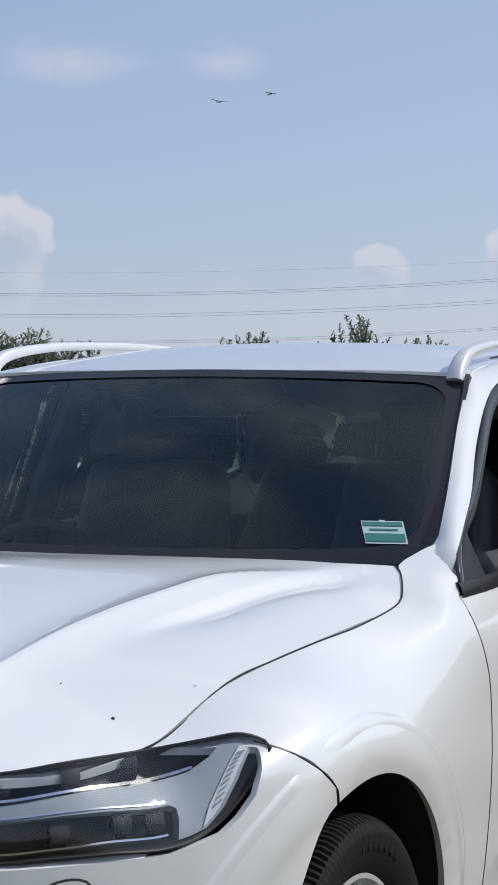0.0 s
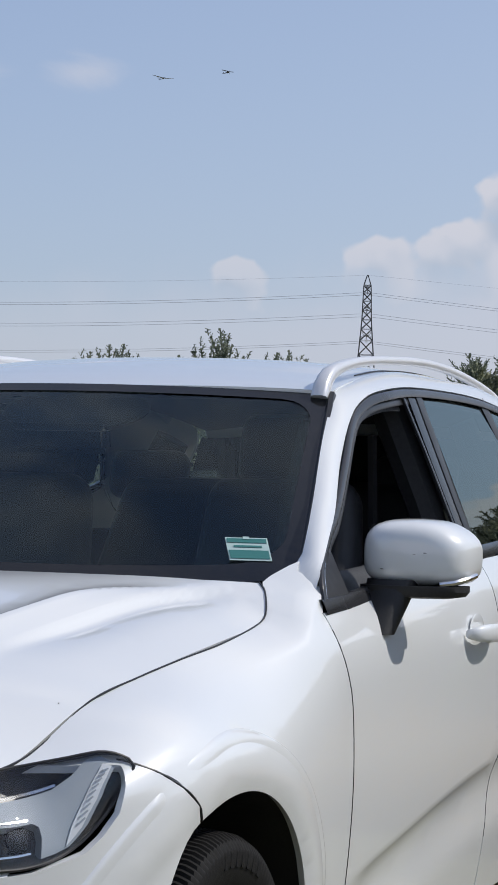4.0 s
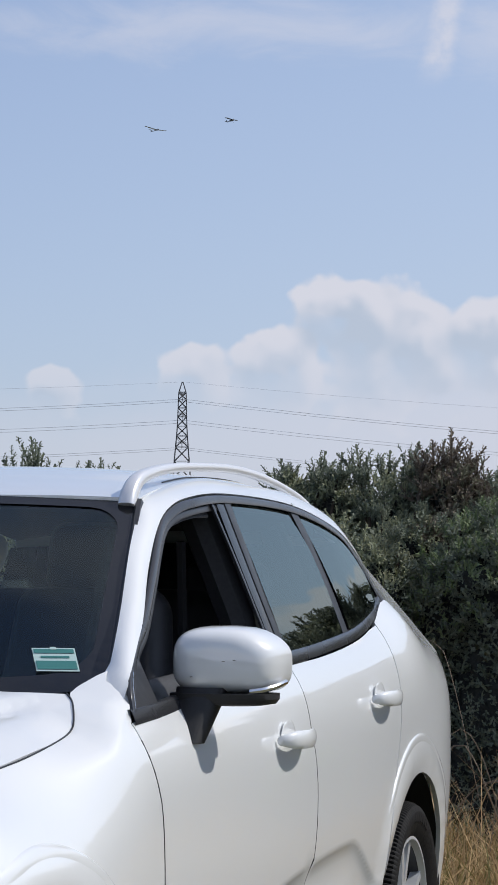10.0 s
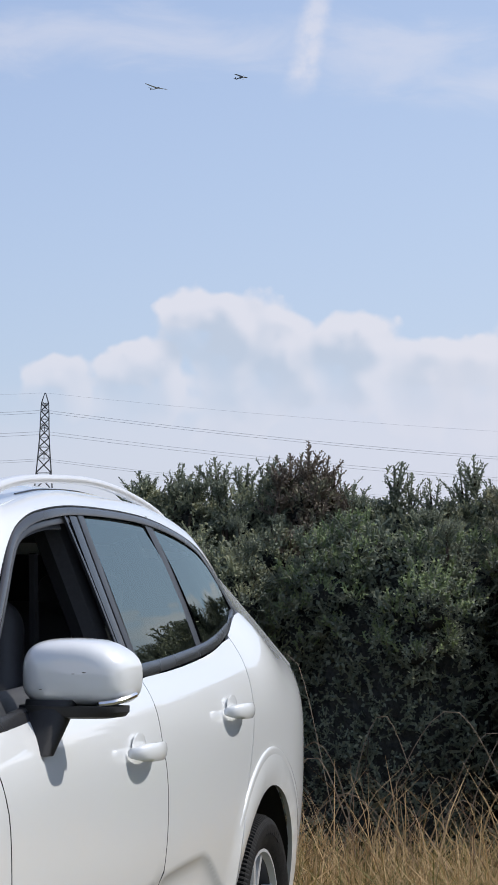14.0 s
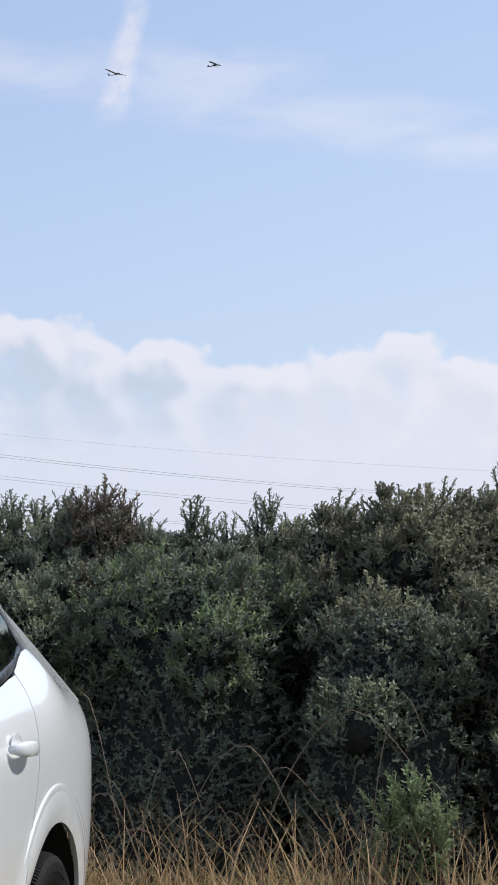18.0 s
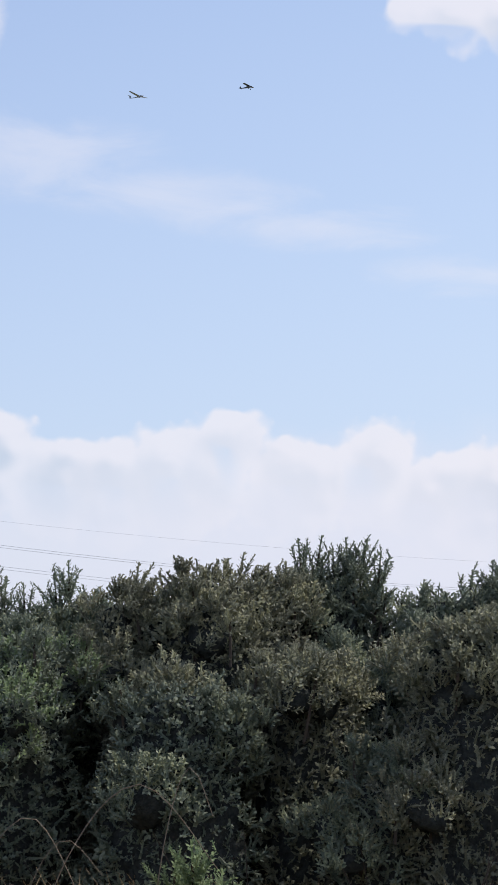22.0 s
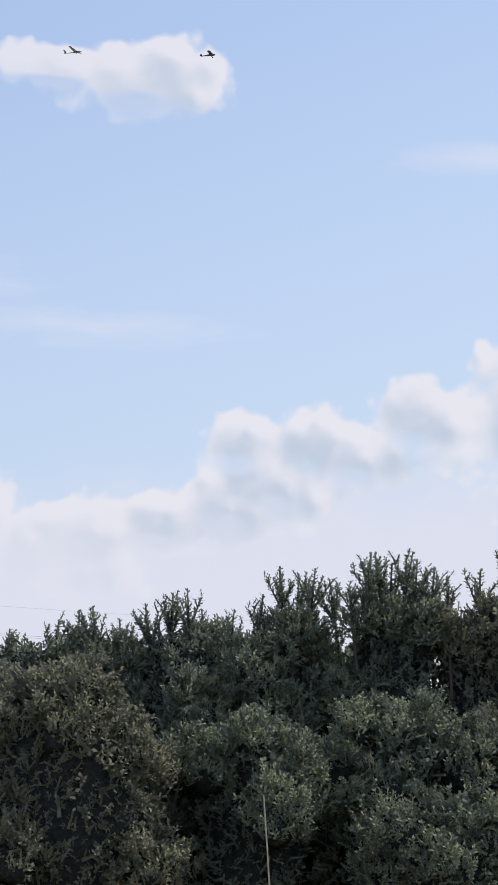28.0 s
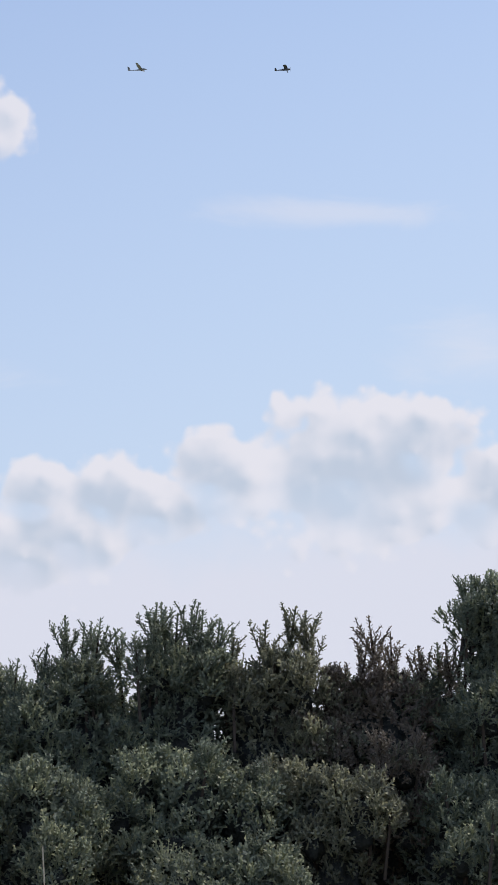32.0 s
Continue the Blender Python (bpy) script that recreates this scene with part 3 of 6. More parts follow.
# the back of the hedge: x, y, half width, half depth, height, green down to, tufts (x, top), fans, colours
BUSHES = [
    (-4.80, 8.37, 0.85, 0.6, 2.08, 1.5, (), 0, None), (-3.7, 7.0, 0.8, 0.7, 1.62, 1.3, (), 0, None),
    (-2.65, 7.3, 0.8, 0.6, 1.68, 1.4, ((-0.13, 1.99), (-0.04, 2.03), (0.06, 2.03), (0.12, 1.98), (0.34, 1.95)), 0, None),
    (-1.85, 7.4, 0.7, 0.6, 1.66, 1.4, ((-0.40, 1.98), (-0.28, 2.06), (-0.24, 2.13), (-0.20, 2.04), (-0.10, 1.98), (0.10, 1.99), (0.17, 2.01), (0.24, 1.97)), 0, None),
    (-1.1, 7.3, 0.5, 0.6, 1.66, 1.4, (), 3, None),
    (-0.55, 7.3, 0.42, 0.7, 1.86, 1.35, ((-0.14, 1.99), (0.04, 2.03), (0.14, 2.02), (0.28, 2.05)), 9, None),
    (0.0, 7.3, 0.42, 0.7, 1.86, 1.35, ((-0.18, 2.03), (-0.04, 2.07), (0.10, 2.08)), 8, None),
    (0.17, 7.15, 0.20, 0.3, 1.90, 1.60, ((-0.06, 2.06), (0.02, 2.11), (0.08, 2.06)), 5, DEAD_GORSE),
    (0.62, 7.3, 0.46, 0.7, 1.80, 1.35, ((-0.28, 1.98), (-0.22, 1.92), (-0.03, 2.04), (0.05, 1.98), (0.16, 1.95), (0.30, 2.00), (0.35, 2.07), (0.46, 1.95)), 9, None),
    (1.14, 7.4, 0.36, 0.6, 1.80, 1.4, ((-0.05, 1.93), (0.06, 1.90)), 6, None),
    (1.72, 6.95, 0.62, 0.8, 2.00, 1.15, ((-0.40, 2.05), (0.09, 2.11), (0.30, 2.07)), 9, BROWN_GORSE),
    (2.26, 7.3, 0.30, 0.5, 2.04, 1.45, ((-0.16, 2.20), (-0.10, 2.23), (-0.01, 2.17), (0.06, 2.22), (0.12, 2.22), (0.20, 2.15)), 9, None),
    (2.85, 7.25, 0.52, 0.7, 1.97, 1.3, ((-0.20, 2.02), (0.04, 2.08), (0.16, 2.13), (0.24, 2.14), (0.36, 2.09)), 12, None),
    (3.50, 7.2, 0.46, 0.7, 2.04, 1.25, ((-0.16, 2.16), (-0.06, 2.22), (0.02, 2.24), (0.12, 2.16), (0.22, 2.15)), 12, None),
    (4.00, 7.1, 0.42, 0.7, 2.08, 1.25, ((-0.15, 2.22), (-0.04, 2.36), (0.04, 2.33), (0.09, 2.35), (0.20, 2.30)), 10, None),
    (4.47, 7.0, 0.34, 0.6, 2.20, 1.3, ((-0.13, 2.42), (-0.07, 2.43), (-0.01, 2.38), (0.05, 2.44), (0.11, 2.41), (0.17, 2.36)), 9, None),
    (4.93, 7.0, 0.42, 0.7, 2.18, 1.25, ((-0.20, 2.33), (-0.03, 2.38), (0.07, 2.44), (0.14, 2.42), (0.22, 2.38)), 10, BROWN_GORSE),
    (5.45, 6.9, 0.46, 0.7, 2.12, 1.25, ((-0.12, 2.31), (-0.04, 2.42), (0.03, 2.33), (0.18, 2.28), (0.30, 2.30)), 10, DEAD_GORSE),
    (5.78, 6.95, 0.34, 0.6, 2.10, 1.4, ((-0.06, 2.30), (0.06, 2.26)), 7, None), (6.12, 6.75, 0.46, 0.5, 2.56, 1.35, ((-0.33, 2.52), (-0.28, 2.62), (-0.20, 2.66), (-0.08, 2.64), (0.1, 2.68)), 12, None),
    # out of view: added to shade the right end of the hedge
    (6.85, 6.95, 0.55, 0.6, 2.85, 1.6, (), 8, None),
]
# the low bushes before it: x, y, half width, half depth, height, green down to, colours
FRONT_BUSHES = [
    (-2.2, 6.0, 0.8, 0.6, 1.3, 1.0, None), (-0.95, 6.3, 0.6, 0.5, 1.5, 1.2, None), (-0.15, 6.4, 0.5, 0.55, 1.60, 1.10, None),
    (0.74, 6.35, 0.58, 0.55, 1.66, 1.22, (GORSE, SAPLING)), (1.64, 6.05, 0.40, 0.42, 1.46, 1.05, None), (2.18, 6.45, 0.32, 0.45, 1.62, 1.30, BROWN_GORSE),
    (2.55, 6.0, 0.26, 0.4, 1.22, 0.85, None), (2.93, 6.0, 0.52, 0.50, 1.78, 0.45, BROWN_GORSE), (3.76, 6.25, 0.30, 0.45, 1.60, 1.15, None),
    (4.38, 6.4, 0.40, 0.5, 1.70, 1.25, None), (4.50, 5.75, 0.42, 0.42, 1.30, 0.75, (GORSE, GORSE_LIT_TOP)), (5.03, 6.25, 0.26, 0.4, 1.64, 1.36, BROWN_GORSE),
    (5.70, 6.25, 0.42, 0.5, 1.62, 1.25, None), (6.4, 6.1, 0.5, 0.5, 1.75, 1.2, None),
]
gorse_group = "gorse bushes of the hedge"
for k, (x, y, w, d, h, low, tufts, fans, mats) in enumerate(BUSHES):
    bush = build_gorse(100 + k, w, d, h, low, 1.0 if k > 3 else 0.6, fans, tufts, mats=mats)
    bush.matrix_basis = pose(x, y, 0)
    tagged(bush, "half-dead rust-brown gorse bush with bare twigs" if mats is DEAD_GORSE else "tall dark-green gorse bush with stubby upright shoots", "bush", gorse_group)
for k, (x, y, w, d, h, low, mats) in enumerate(FRONT_BUSHES):
    bush = build_gorse(200 + k, w, d, h, low, 1.0 if k > 1 else 0.5, 2, mats=mats)
    bush.matrix_basis = pose(x, y, 0)
    tagged(bush, "low rounded gorse bush with brownish-green shoots" if mats is BROWN_GORSE else "low rounded gorse bush with clumped green shoots", "bush", gorse_group)
# the hedge goes on round the clearing
for k, (x, y) in enumerate(((7.3, 6.2), (8.5, 5.5), (9.5, 4.4), (10.3, 3.2), (10.9, 1.8), (11.3, 0.4))):
    if k == 0:
        far_bush = build_gorse(300, 0.9, 0.8, 2.35, 0.9, 0.12, 6, around=True, small=1.6)
        far_bush.matrix_basis = pose(x, y, 0, 0, 0, -20)
        tagged(far_bush, "tall dark-green gorse bush with stubby upright shoots", "bush", gorse_group)
    else:
        copy_thing(far_bush, pose(x, y, 0, 0, 0, -20 - 14 * k))
sapling = build_gorse(77, 0.07, 0.07, 0.66, 0.15, 0.35, 3, ((-0.02, 0.88), (-0.10, 0.82), (0.10, 0.78)), "gorse_sapling", (SAPLING, SAPLING), True, 0.6)
sapling.matrix_basis = pose(1.84, 5.0, 0)
tagged(sapling, "young bright-green gorse sapling among dry grass", "shrub")


# ---- grass, stalks and brambles ----
def build_grass(name, label, spots, heights, mats, seed, lean=0.25, wide=0.0035):
    """Bent blades of three joints, all in one mesh."""
    rng = np.random.default_rng(seed)
    n = len(spots)
    a = rng.uniform(0, 2 * math.pi, n)
    side = np.stack([np.cos(a), np.sin(a), np.zeros(n)], 1)
    b = a + rng.uniform(0.6, 2.4, n)
    bend = np.stack([np.cos(b), np.sin(b), np.zeros(n)], 1) * (heights * rng.uniform(0.1, 1.0, n) * lean)[:, None]
    w = wide * rng.uniform(0.6, 1.5, n)
    rows = []
    for f, wf in ((0, 1.0), (0.4, 0.9), (0.75, 0.6), (1.0, 0.12)):
        c = spots + bend * f**2 + np.stack([np.zeros(n), np.zeros(n), heights * (f - 0.10 * f**3)], 1)
        rows += [c - side * (w * wf)[:, None], c + side * (w * wf)[:, None]]
    verts = np.stack(rows, 1).reshape(-1, 3)
    q = np.array([[0, 1, 3, 2], [2, 3, 5, 4], [4, 5, 7, 6]])
    quads = (q[None] + (np.arange(n) * 8)[:, None, None]).reshape(-1, 4)
    slots = np.repeat(rng.integers(0, len(mats), n), 3)
    ob = new(name, quads_mesh(name, verts, quads, mats, slots))
    tagged(ob, label, "grass", kind="stuff")


def scatter(n, x0, x1, y0, y1, seed, clump=0.0):
    rng = np.random.default_rng(seed)
    x, y = rng.uniform(x0, x1, n), rng.uniform(y0, y1, n)
    if clump:
        cx, cy = rng.uniform(x0, x1, 160), rng.uniform(y0, y1, 160)
        k = rng.integers(0, 160, n)
        x = np.where(rng.random(n) < clump, cx[k] + rng.normal(0, 0.08, n), x)
        y = np.where(rng.random(n) < clump, cy[k] + rng.normal(0, 0.08, n), y)
    return np.stack([x, y, np.zeros(n)], 1)


rng = np.random.default_rng(5)
build_grass("dry_grass", "tall dry straw-coloured grass before the gorse", scatter(42000, -0.8, 4.6, 3.5, 5.3, 11, 0.6), 0.14 + 0.40 * rng.random(42000) ** 1.6, [STRAW, STRAW, BLADE], 12, 0.8)
build_grass("dry_grass_tall", "tall seeding grass stems", scatter(1500, -0.4, 4.2, 4.2, 5.3, 13, 0.5), rng.uniform(0.40, 0.82, 1500), [STRAW, STRAW, RUSSET], 14, 0.7, 0.003)
build_grass("meadow_grass", "short rough grass of the clearing", scatter(16000, -3.5, 6.5, -4.5, 4.2, 15, 0.3), rng.uniform(0.04, 0.12, 16000), [BLADE, STRAW], 16, 0.8, 0.004)


def build_stalk(name, points, radius, label, category, group="", mat=None):
    bm = bmesh.new()
    tube(bm, smooth_line(points, 26), radius, 5, radius * 0.45)
    finish(bm, 60)
    me = bpy.data.meshes.new(name)
    bm.to_mesh(me)
    bm.free()
    me.materials.append(mat or BRAMBLE)
    tagged(new(name, me), label, category, group)


build_stalk("dry_stalk", [(3.73, 5.02, 0.0), (3.71, 5.03, 0.6), (3.68, 5.04, 1.0), (3.655, 5.045, 1.27)], 0.006, "single pale dry stalk standing before the gorse", "plant stalk", mat=PALE_STALK)
py = random.Random(4)
for k in range(15):
    x, y = py.uniform(0.15, 1.7), py.uniform(4.5, 5.2)
    h, r, a = py.uniform(0.5, 1.15), py.uniform(0.3, 0.9), py.uniform(-0.6, 3.7)
    build_stalk("bramble_stem", [(x, y, 0), (x + 0.25 * r * math.cos(a), y + 0.1 * r * math.sin(a), h * 0.7), (x + 0.6 * r * math.cos(a), y + 0.2 * r * math.sin(a), h), (x + r * math.cos(a), y + 0.3 * r * math.sin(a), h * py.uniform(0.45, 0.85))], py.uniform(0.002, 0.0036), "thin arching dead bramble stem", "bramble", "bramble stems at the hedge foot")

# ---- the white car ----
PAINT = material("white car paint", (0.73, 0.75, 0.76), 0.35, coat=1.0, coat_ior=1.95, stain=(1.7, 0.08, (0.68, 0.70, 0.69)), spec=0.3)
TRIM = material("satin dark trim", (0.016, 0.016, 0.018), 0.35, grain=(20, 0.4, (0.024, 0.024, 0.026)))
GREY_TRIM = material("dark satin window trim", (0.026, 0.027, 0.03), 0.24, grain=(9, 0.3, (0.034, 0.034, 0.037)))
PLASTIC = material("black grained plastic", (0.012, 0.012, 0.013), 0.55, grain=(300, 0.5, (0.018, 0.018, 0.019)), bump=(600, 0.0006))
RUBBER = material("tyre rubber", (0.008, 0.008, 0.009), 0.7, grain=(70, 0.5, (0.014, 0.014, 0.013)), bump=(260, 0.0008), spec=0.2)
ALLOY = material("silver alloy", (0.60, 0.62, 0.65), 0.35, 0.45, grain=(40, 0.25, (0.50, 0.52, 0.54)))
CHROME = material("bright metal", (0.72, 0.73, 0.75), 0.16, 1.0)
RAIL = material("brushed aluminium rail", (0.74, 0.75, 0.77), 0.28, 0.35, stain=(4, 0.2, (0.68, 0.69, 0.72)))
CABIN = material("charcoal cabin trim", (0.018, 0.019, 0.022), 0.7, grain=(140, 0.5, (0.032, 0.033, 0.037)))
SEAT = material("dark seat leather", (0.025, 0.026, 0.03), 0.5, grain=(180, 0.5, (0.04, 0.04, 0.045)), bump=(320, 0.001))
SCREEN_GLASS = glass_material("windscreen glass", (0.78, 0.90, 0.88), 0.0, 1.55, (0.88, 1.0, 0.98))
SIDE_GLASS = glass_material("tinted side glass", (0.26, 0.31, 0.31), 0.0, 2.3, (0.84, 0.97, 0.95))
LAMP_GLASS = glass_material("lamp cover", (0.93, 0.95, 0.97))
FRIT = material("black glass border", (0.012, 0.013, 0.015), 0.15, grain=(60, 0.3, (0.02, 0.02, 0.022)))
DRL = material("pale light guide", (0.30, 0.34, 0.39), 0.55, grain=(60, 0.25, (0.24, 0.28, 0.33)), coat=0.08, spec=0.25)
LIGHT_GUIDE = material("white light guide", (0.62, 0.65, 0.69), 0.35, coat=0.4, grain=(60, 0.1, (0.56, 0.59, 0.63)))
TEAL = material("teal sticker print", (0.035, 0.17, 0.16), 0.5, grain=(200, 0.3, (0.05, 0.2, 0.19)))
PALE = material("pale sticker paper", (0.42, 0.55, 0.53), 0.5, grain=(200, 0.3, (0.36, 0.5, 0.48)))
DIRT = material("dried mud speck", (0.05, 0.045, 0.04), 0.9, grain=(90, 0.5, (0.08, 0.07, 0.06)))

CLIP = 0.30          # where the shoulder starts to turn, as a part of the quarter round
FENDER_CREST = [(-0.74, 0.60, 0.80), (-0.5, 0.70, 0.83), (-0.26, 0.73, 0.918), (0.0, 0.765, 0.966), (0.25, 0.795, 1.003), (0.38, 0.797, 1.028),
                (0.45, 0.77, 1.075), (0.5, 0.75, 1.098), (0.55, 0.765, 1.118), (0.61, 0.79, 1.138), (0.68, 0.82, 1.145)]
DOOR_CREST = [(0.45, 0.872, 1.044), (1.0, 0.868, 1.074), (1.75, 0.847, 1.119), (2.1, 0.841, 1.134), (2.54, 0.827, 1.167), (2.82, 0.809, 1.211),
              (3.06, 0.785, 1.283), (3.3, 0.825, 1.185), (3.62, 0.84, 1.10), (3.75, 0.80, 1.06)]
WIDEST = [(-0.88, 0.50), (-0.78, 0.63), (-0.62, 0.765), (-0.5, 0.84), (-0.4, 0.885), (-0.3, 0.915), (-0.18, 0.932), (0.0, 0.938), (0.6, 0.932), (1.7, 0.93), (2.5, 0.928), (3.0, 0.922),
          (3.3, 0.918), (3.5, 0.905), (3.65, 0.875), (3.76, 0.81)]
WAIST, SILL = 0.74, 0.27
FRONT_AXLE, REAR_AXLE, HUB = -0.075, 2.95, 0.338
ARCH = 0.32           # height of the arch's centre


def step(a, b, v):
    t = min(1, max(0, (v - a) / (b - a)))
    return t * t * (3 - 2 * t)


def side_point(y, w, crest, sign=1):
    """The body side. w: 0 at the crest, 1 at the waist, 2 at the sill."""
    (cx, cz), wide = spline(crest, y), spline(WIDEST, y)
    if w <= 1:
        a = (CLIP + (1 - CLIP) * w) * math.pi / 2
        a0 = CLIP * math.pi / 2
        x = cx + (wide - cx) * (math.sin(a) - math.sin(a0)) / (1 - math.sin(a0))
        full = 1 - 0.55 * step(0.15, -0.25, y)
        z = WAIST + (cz - WAIST) * (math.cos(a) / math.cos(a0)) ** full
        if crest is DOOR_CREST:               # upright flank that folds over late into the shoulder
            x = wide - (wide - cx) * (max(0.0, z - WAIST) / max(0.02, cz - WAIST)) ** 4.6
    else:
        s = w - 1
        z = WAIST - (WAIST - SILL) * s
        x = wide - 0.055 * s**1.6
    if crest is FENDER_CREST and y > 0.1:      # run into the door's face
        dx, dz = spline(DOOR_CREST, max(y, 0.45))
        if z > dz:
            door = dx - 0.30 * (z - dz)
        else:
            door = side_point(max(y, 0.45), side_w(max(y, 0.45), z, DOOR_CREST), DOOR_CREST).x
        f = step(0.12, 0.5, y)
        x += (max(x, min(door, cx + 4.0 * (cz - z))) - x) * f
    # sculpted hollow along the lower doors
    line = spline(DOOR_FOLD, y)
    on = step(0.55, 0.8, y) * (1 - step(2.35, 2.6, y))
    x -= on * 0.013 * step(0.0, 0.04, line - z) * (1 - step(0.07, 0.2, line - z))
    # wheel arch lips
    for yc, r in ((FRONT_AXLE, 0.545), (REAR_AXLE, 0.565)):
        d = math.hypot(y - yc, z - ARCH)
        x += 0.010 * (1 - step(r - 0.05, r + 0.01, d)) - 0.010 * (1 - step(0.435, 0.475, d))
    return Vector((sign * x, y, z))


DOOR_FOLD = [(0.5, 0.50), (1.7, 0.645), (2.1, 0.66), (2.42, 0.53), (2.6, 0.45)]


def fold_marks(y0, y1):
    """Points along the fold of the lower doors."""
    return [(y, spline(DOOR_FOLD, y) + d) for y in np.arange(y0, y1, 0.025) for d in (0.006, -0.004, -0.014, -0.024, -0.05)]


def side_w(y, z, crest):
    cz = spline(crest, y)[1]
    if z >= WAIST:
        a0 = CLIP * math.pi / 2
        full = 1 - 0.55 * step(0.15, -0.25, y)
        c = min(1.0, ((z - WAIST) / max(0.02, cz - WAIST)) ** (1 / full) * math.cos(a0))
        return max(0.0, (math.acos(c) / (math.pi / 2) - CLIP) / (1 - CLIP))
    return 1 + (WAIST - z) / (WAIST - SILL)


HOOD_FOLD = [(-0.85, 0.345), (-0.446, 0.399), (-0.12, 0.438), (0.05, 0.466), (0.215, 0.504), (0.312, 0.556), (0.45, 0.68)]
HOOD_HOLLOW = [(-0.85, 0.43), (-0.17, 0.521), (0.09, 0.562), (0.26, 0.601), (0.38, 0.66), (0.47, 0.741)]


def hood_height(x, y):
    xs, zs = spline([(-0.9, 0.50, 0.74), (-0.74, 0.60, 0.80), (-0.5, 0.70, 0.83), (-0.26, 0.73, 0.918), (0.0, 0.765, 0.966), (0.25, 0.795, 1.003), (0.38, 0.80, 1.026), (0.43, 0.803, 1.055), (0.5, 0.806, 1.088)], y)
    zc = spline([(-0.9, 0.80), (-0.75, 0.875), (-0.5, 0.945), (-0.2, 1.012), (0.1, 1.062), (0.4, 1.099), (0.52, 1.108)], y)
    p = spline([(-0.9, 2.2), (-0.5, 2.4), (0.0, 3.0), (0.3, 5.0), (0.42, 7.0), (0.5, 9.0)], y)
    z = zs + (zc - zs) * (1 - min(1.05, abs(x) / xs) ** p)
    fold = spline(HOOD_FOLD, y)
    out = abs(x) - fold
    fade = step(0.44, 0.12, y) * step(-0.9, -0.5, y)
    z += fade * (0.022 * max(0.0, 1 - max(0.0, out) / 0.11) ** 2 - 0.026 * (1 - math.exp(min(0.0, out) / 0.04)) * max(0.0, 1 + min(0.0, out) / 0.42))      # a sharp fold with a dished middle
    out = abs(x) - spline(HOOD_HOLLOW, y)
    fade = step(-0.25, 0.1, y) * step(0.50, 0.36, y)
    return z - 0.014 * fade * (math.exp(-(out / 0.016) ** 2) if out < 0 else math.exp(-(out / 0.05) ** 2))


def fold_rim(bm, depth, centre):
    """Turns the open edge inwards, so that a sheet shows its thickness."""
    bm.normal_update()
    edges = [e for e in bm.edges if e.is_boundary]
    made = bmesh.ops.extrude_edge_only(bm, edges=edges)["geom"]
    old = {}
    for v in made:
        if isinstance(v, bmesh.types.BMVert):
            near = [e.other_vert(v) for e in v.link_edges if e.other_vert(v).is_valid]
            src = min(near, key=lambda o: (o.co - v.co).length)
            n = src.normal
            old[v] = -n * depth
    for v, d in old.items():
        v.co += d


def panel(outline, surface, grid, depth=0.014, marks=()):
    """A sheet of the surface cut to the outline in its plane, with a turned edge."""
    from mathutils import geometry
    pts = [Vector(p) for p in outline]
    n = len(pts)
    xs, ys = [p.x for p in pts], [p.y for p in pts]

    def within(px, py):
        hit = False
        for i in range(n):
            a, b = pts[i], pts[i - 1]
            if (a.y > py) != (b.y > py) and px < (b.x - a.x) * (py - a.y) / (b.y - a.y) + a.x:
                hit = not hit
        return hit

    gx, gy = grid
    near = min(gx, gy) * 0.42
    extra = []
    i = min(xs) + gx * 0.5
    while i < max(xs):
        j = min(ys) + gy * 0.5
        while j < max(ys):
            if within(i, j) and all(((p.x - i) / gx) ** 2 + ((p.y - j) / gy) ** 2 > 0.2 for p in pts):
                extra.append(Vector((i, j)))
            j += gy
        i += gx
    held = []
    for i, j in marks:
        if within(i, j) and all(((p.x - i) / gx) ** 2 + ((p.y - j) / gy) ** 2 > 0.02 for p in pts):
            extra = [e for e in extra if abs(e.x - i) > 0.018 or abs(e.y - j) > 0.03]
            held.append(Vector((i, j)))
    extra += held
    verts, _, faces, *_ = geometry.delaunay_2d_cdt(pts + extra, [(k, (k + 1) % n) for k in range(n)], [], 1, 1e-6)
    bm = bmesh.new()
    vs = [bm.verts.new(surface(v.x, v.y)) for v in verts]
    for f in faces:
        bm.faces.new([vs[k] for k in f])
    bmesh.ops.recalc_face_normals(bm, faces=bm.faces)
    bm.normal_update()
    return bm


def outward(bm, centre):
    """Makes the faces look away from the centre."""
    bm.normal_update()
    total = sum((f.calc_center_median() - Vector(centre)).dot(f.normal) * f.calc_area() for f in bm.faces)
    if total < 0:
        bmesh.ops.reverse_faces(bm, faces=bm.faces)
    bm.normal_update()


def sheet(name, bm, mat, parent, label="", depth=0.014, centre=(0, 1.4, 0.6)):
    """A body sheet: looks away from the car's middle and has a turned edge."""
    outward(bm, centre)
    fold_rim(bm, depth, centre)
    for f in bm.faces:
        f.smooth = True
    for e in bm.edges:
        if len(e.link_faces) == 2 and e.calc_face_angle(0) > radians(40):
            e.smooth = False
    return part(name, bm, mat, parent, label, clean=False)


def patch(rows):
    """A sheet through rows of points."""
    bm = bmesh.new()
    vs = [[bm.verts.new(p) for p in row] for row in rows]
    for a, b in zip(vs, vs[1:]):
        for i in range(len(a) - 1):
            bm.faces.new((a[i], a[i + 1], b[i + 1], b[i]))
    return bm


def dense(points, gap):
    """The closed outline with points no further apart than gap."""
    out = []
    for a, b in zip(points, points[1:] + points[:1]):
        a, b = Vector(a), Vector(b)
        k = max(1, int((b - a).length / gap))
        out += [a.lerp(b, i / k) for i in range(k)]
    return out


def curve2(points, count):
    return [(p.x, p.y) for p in smooth_line([(*p, 0) for p in points], count)]


car = empty("car")
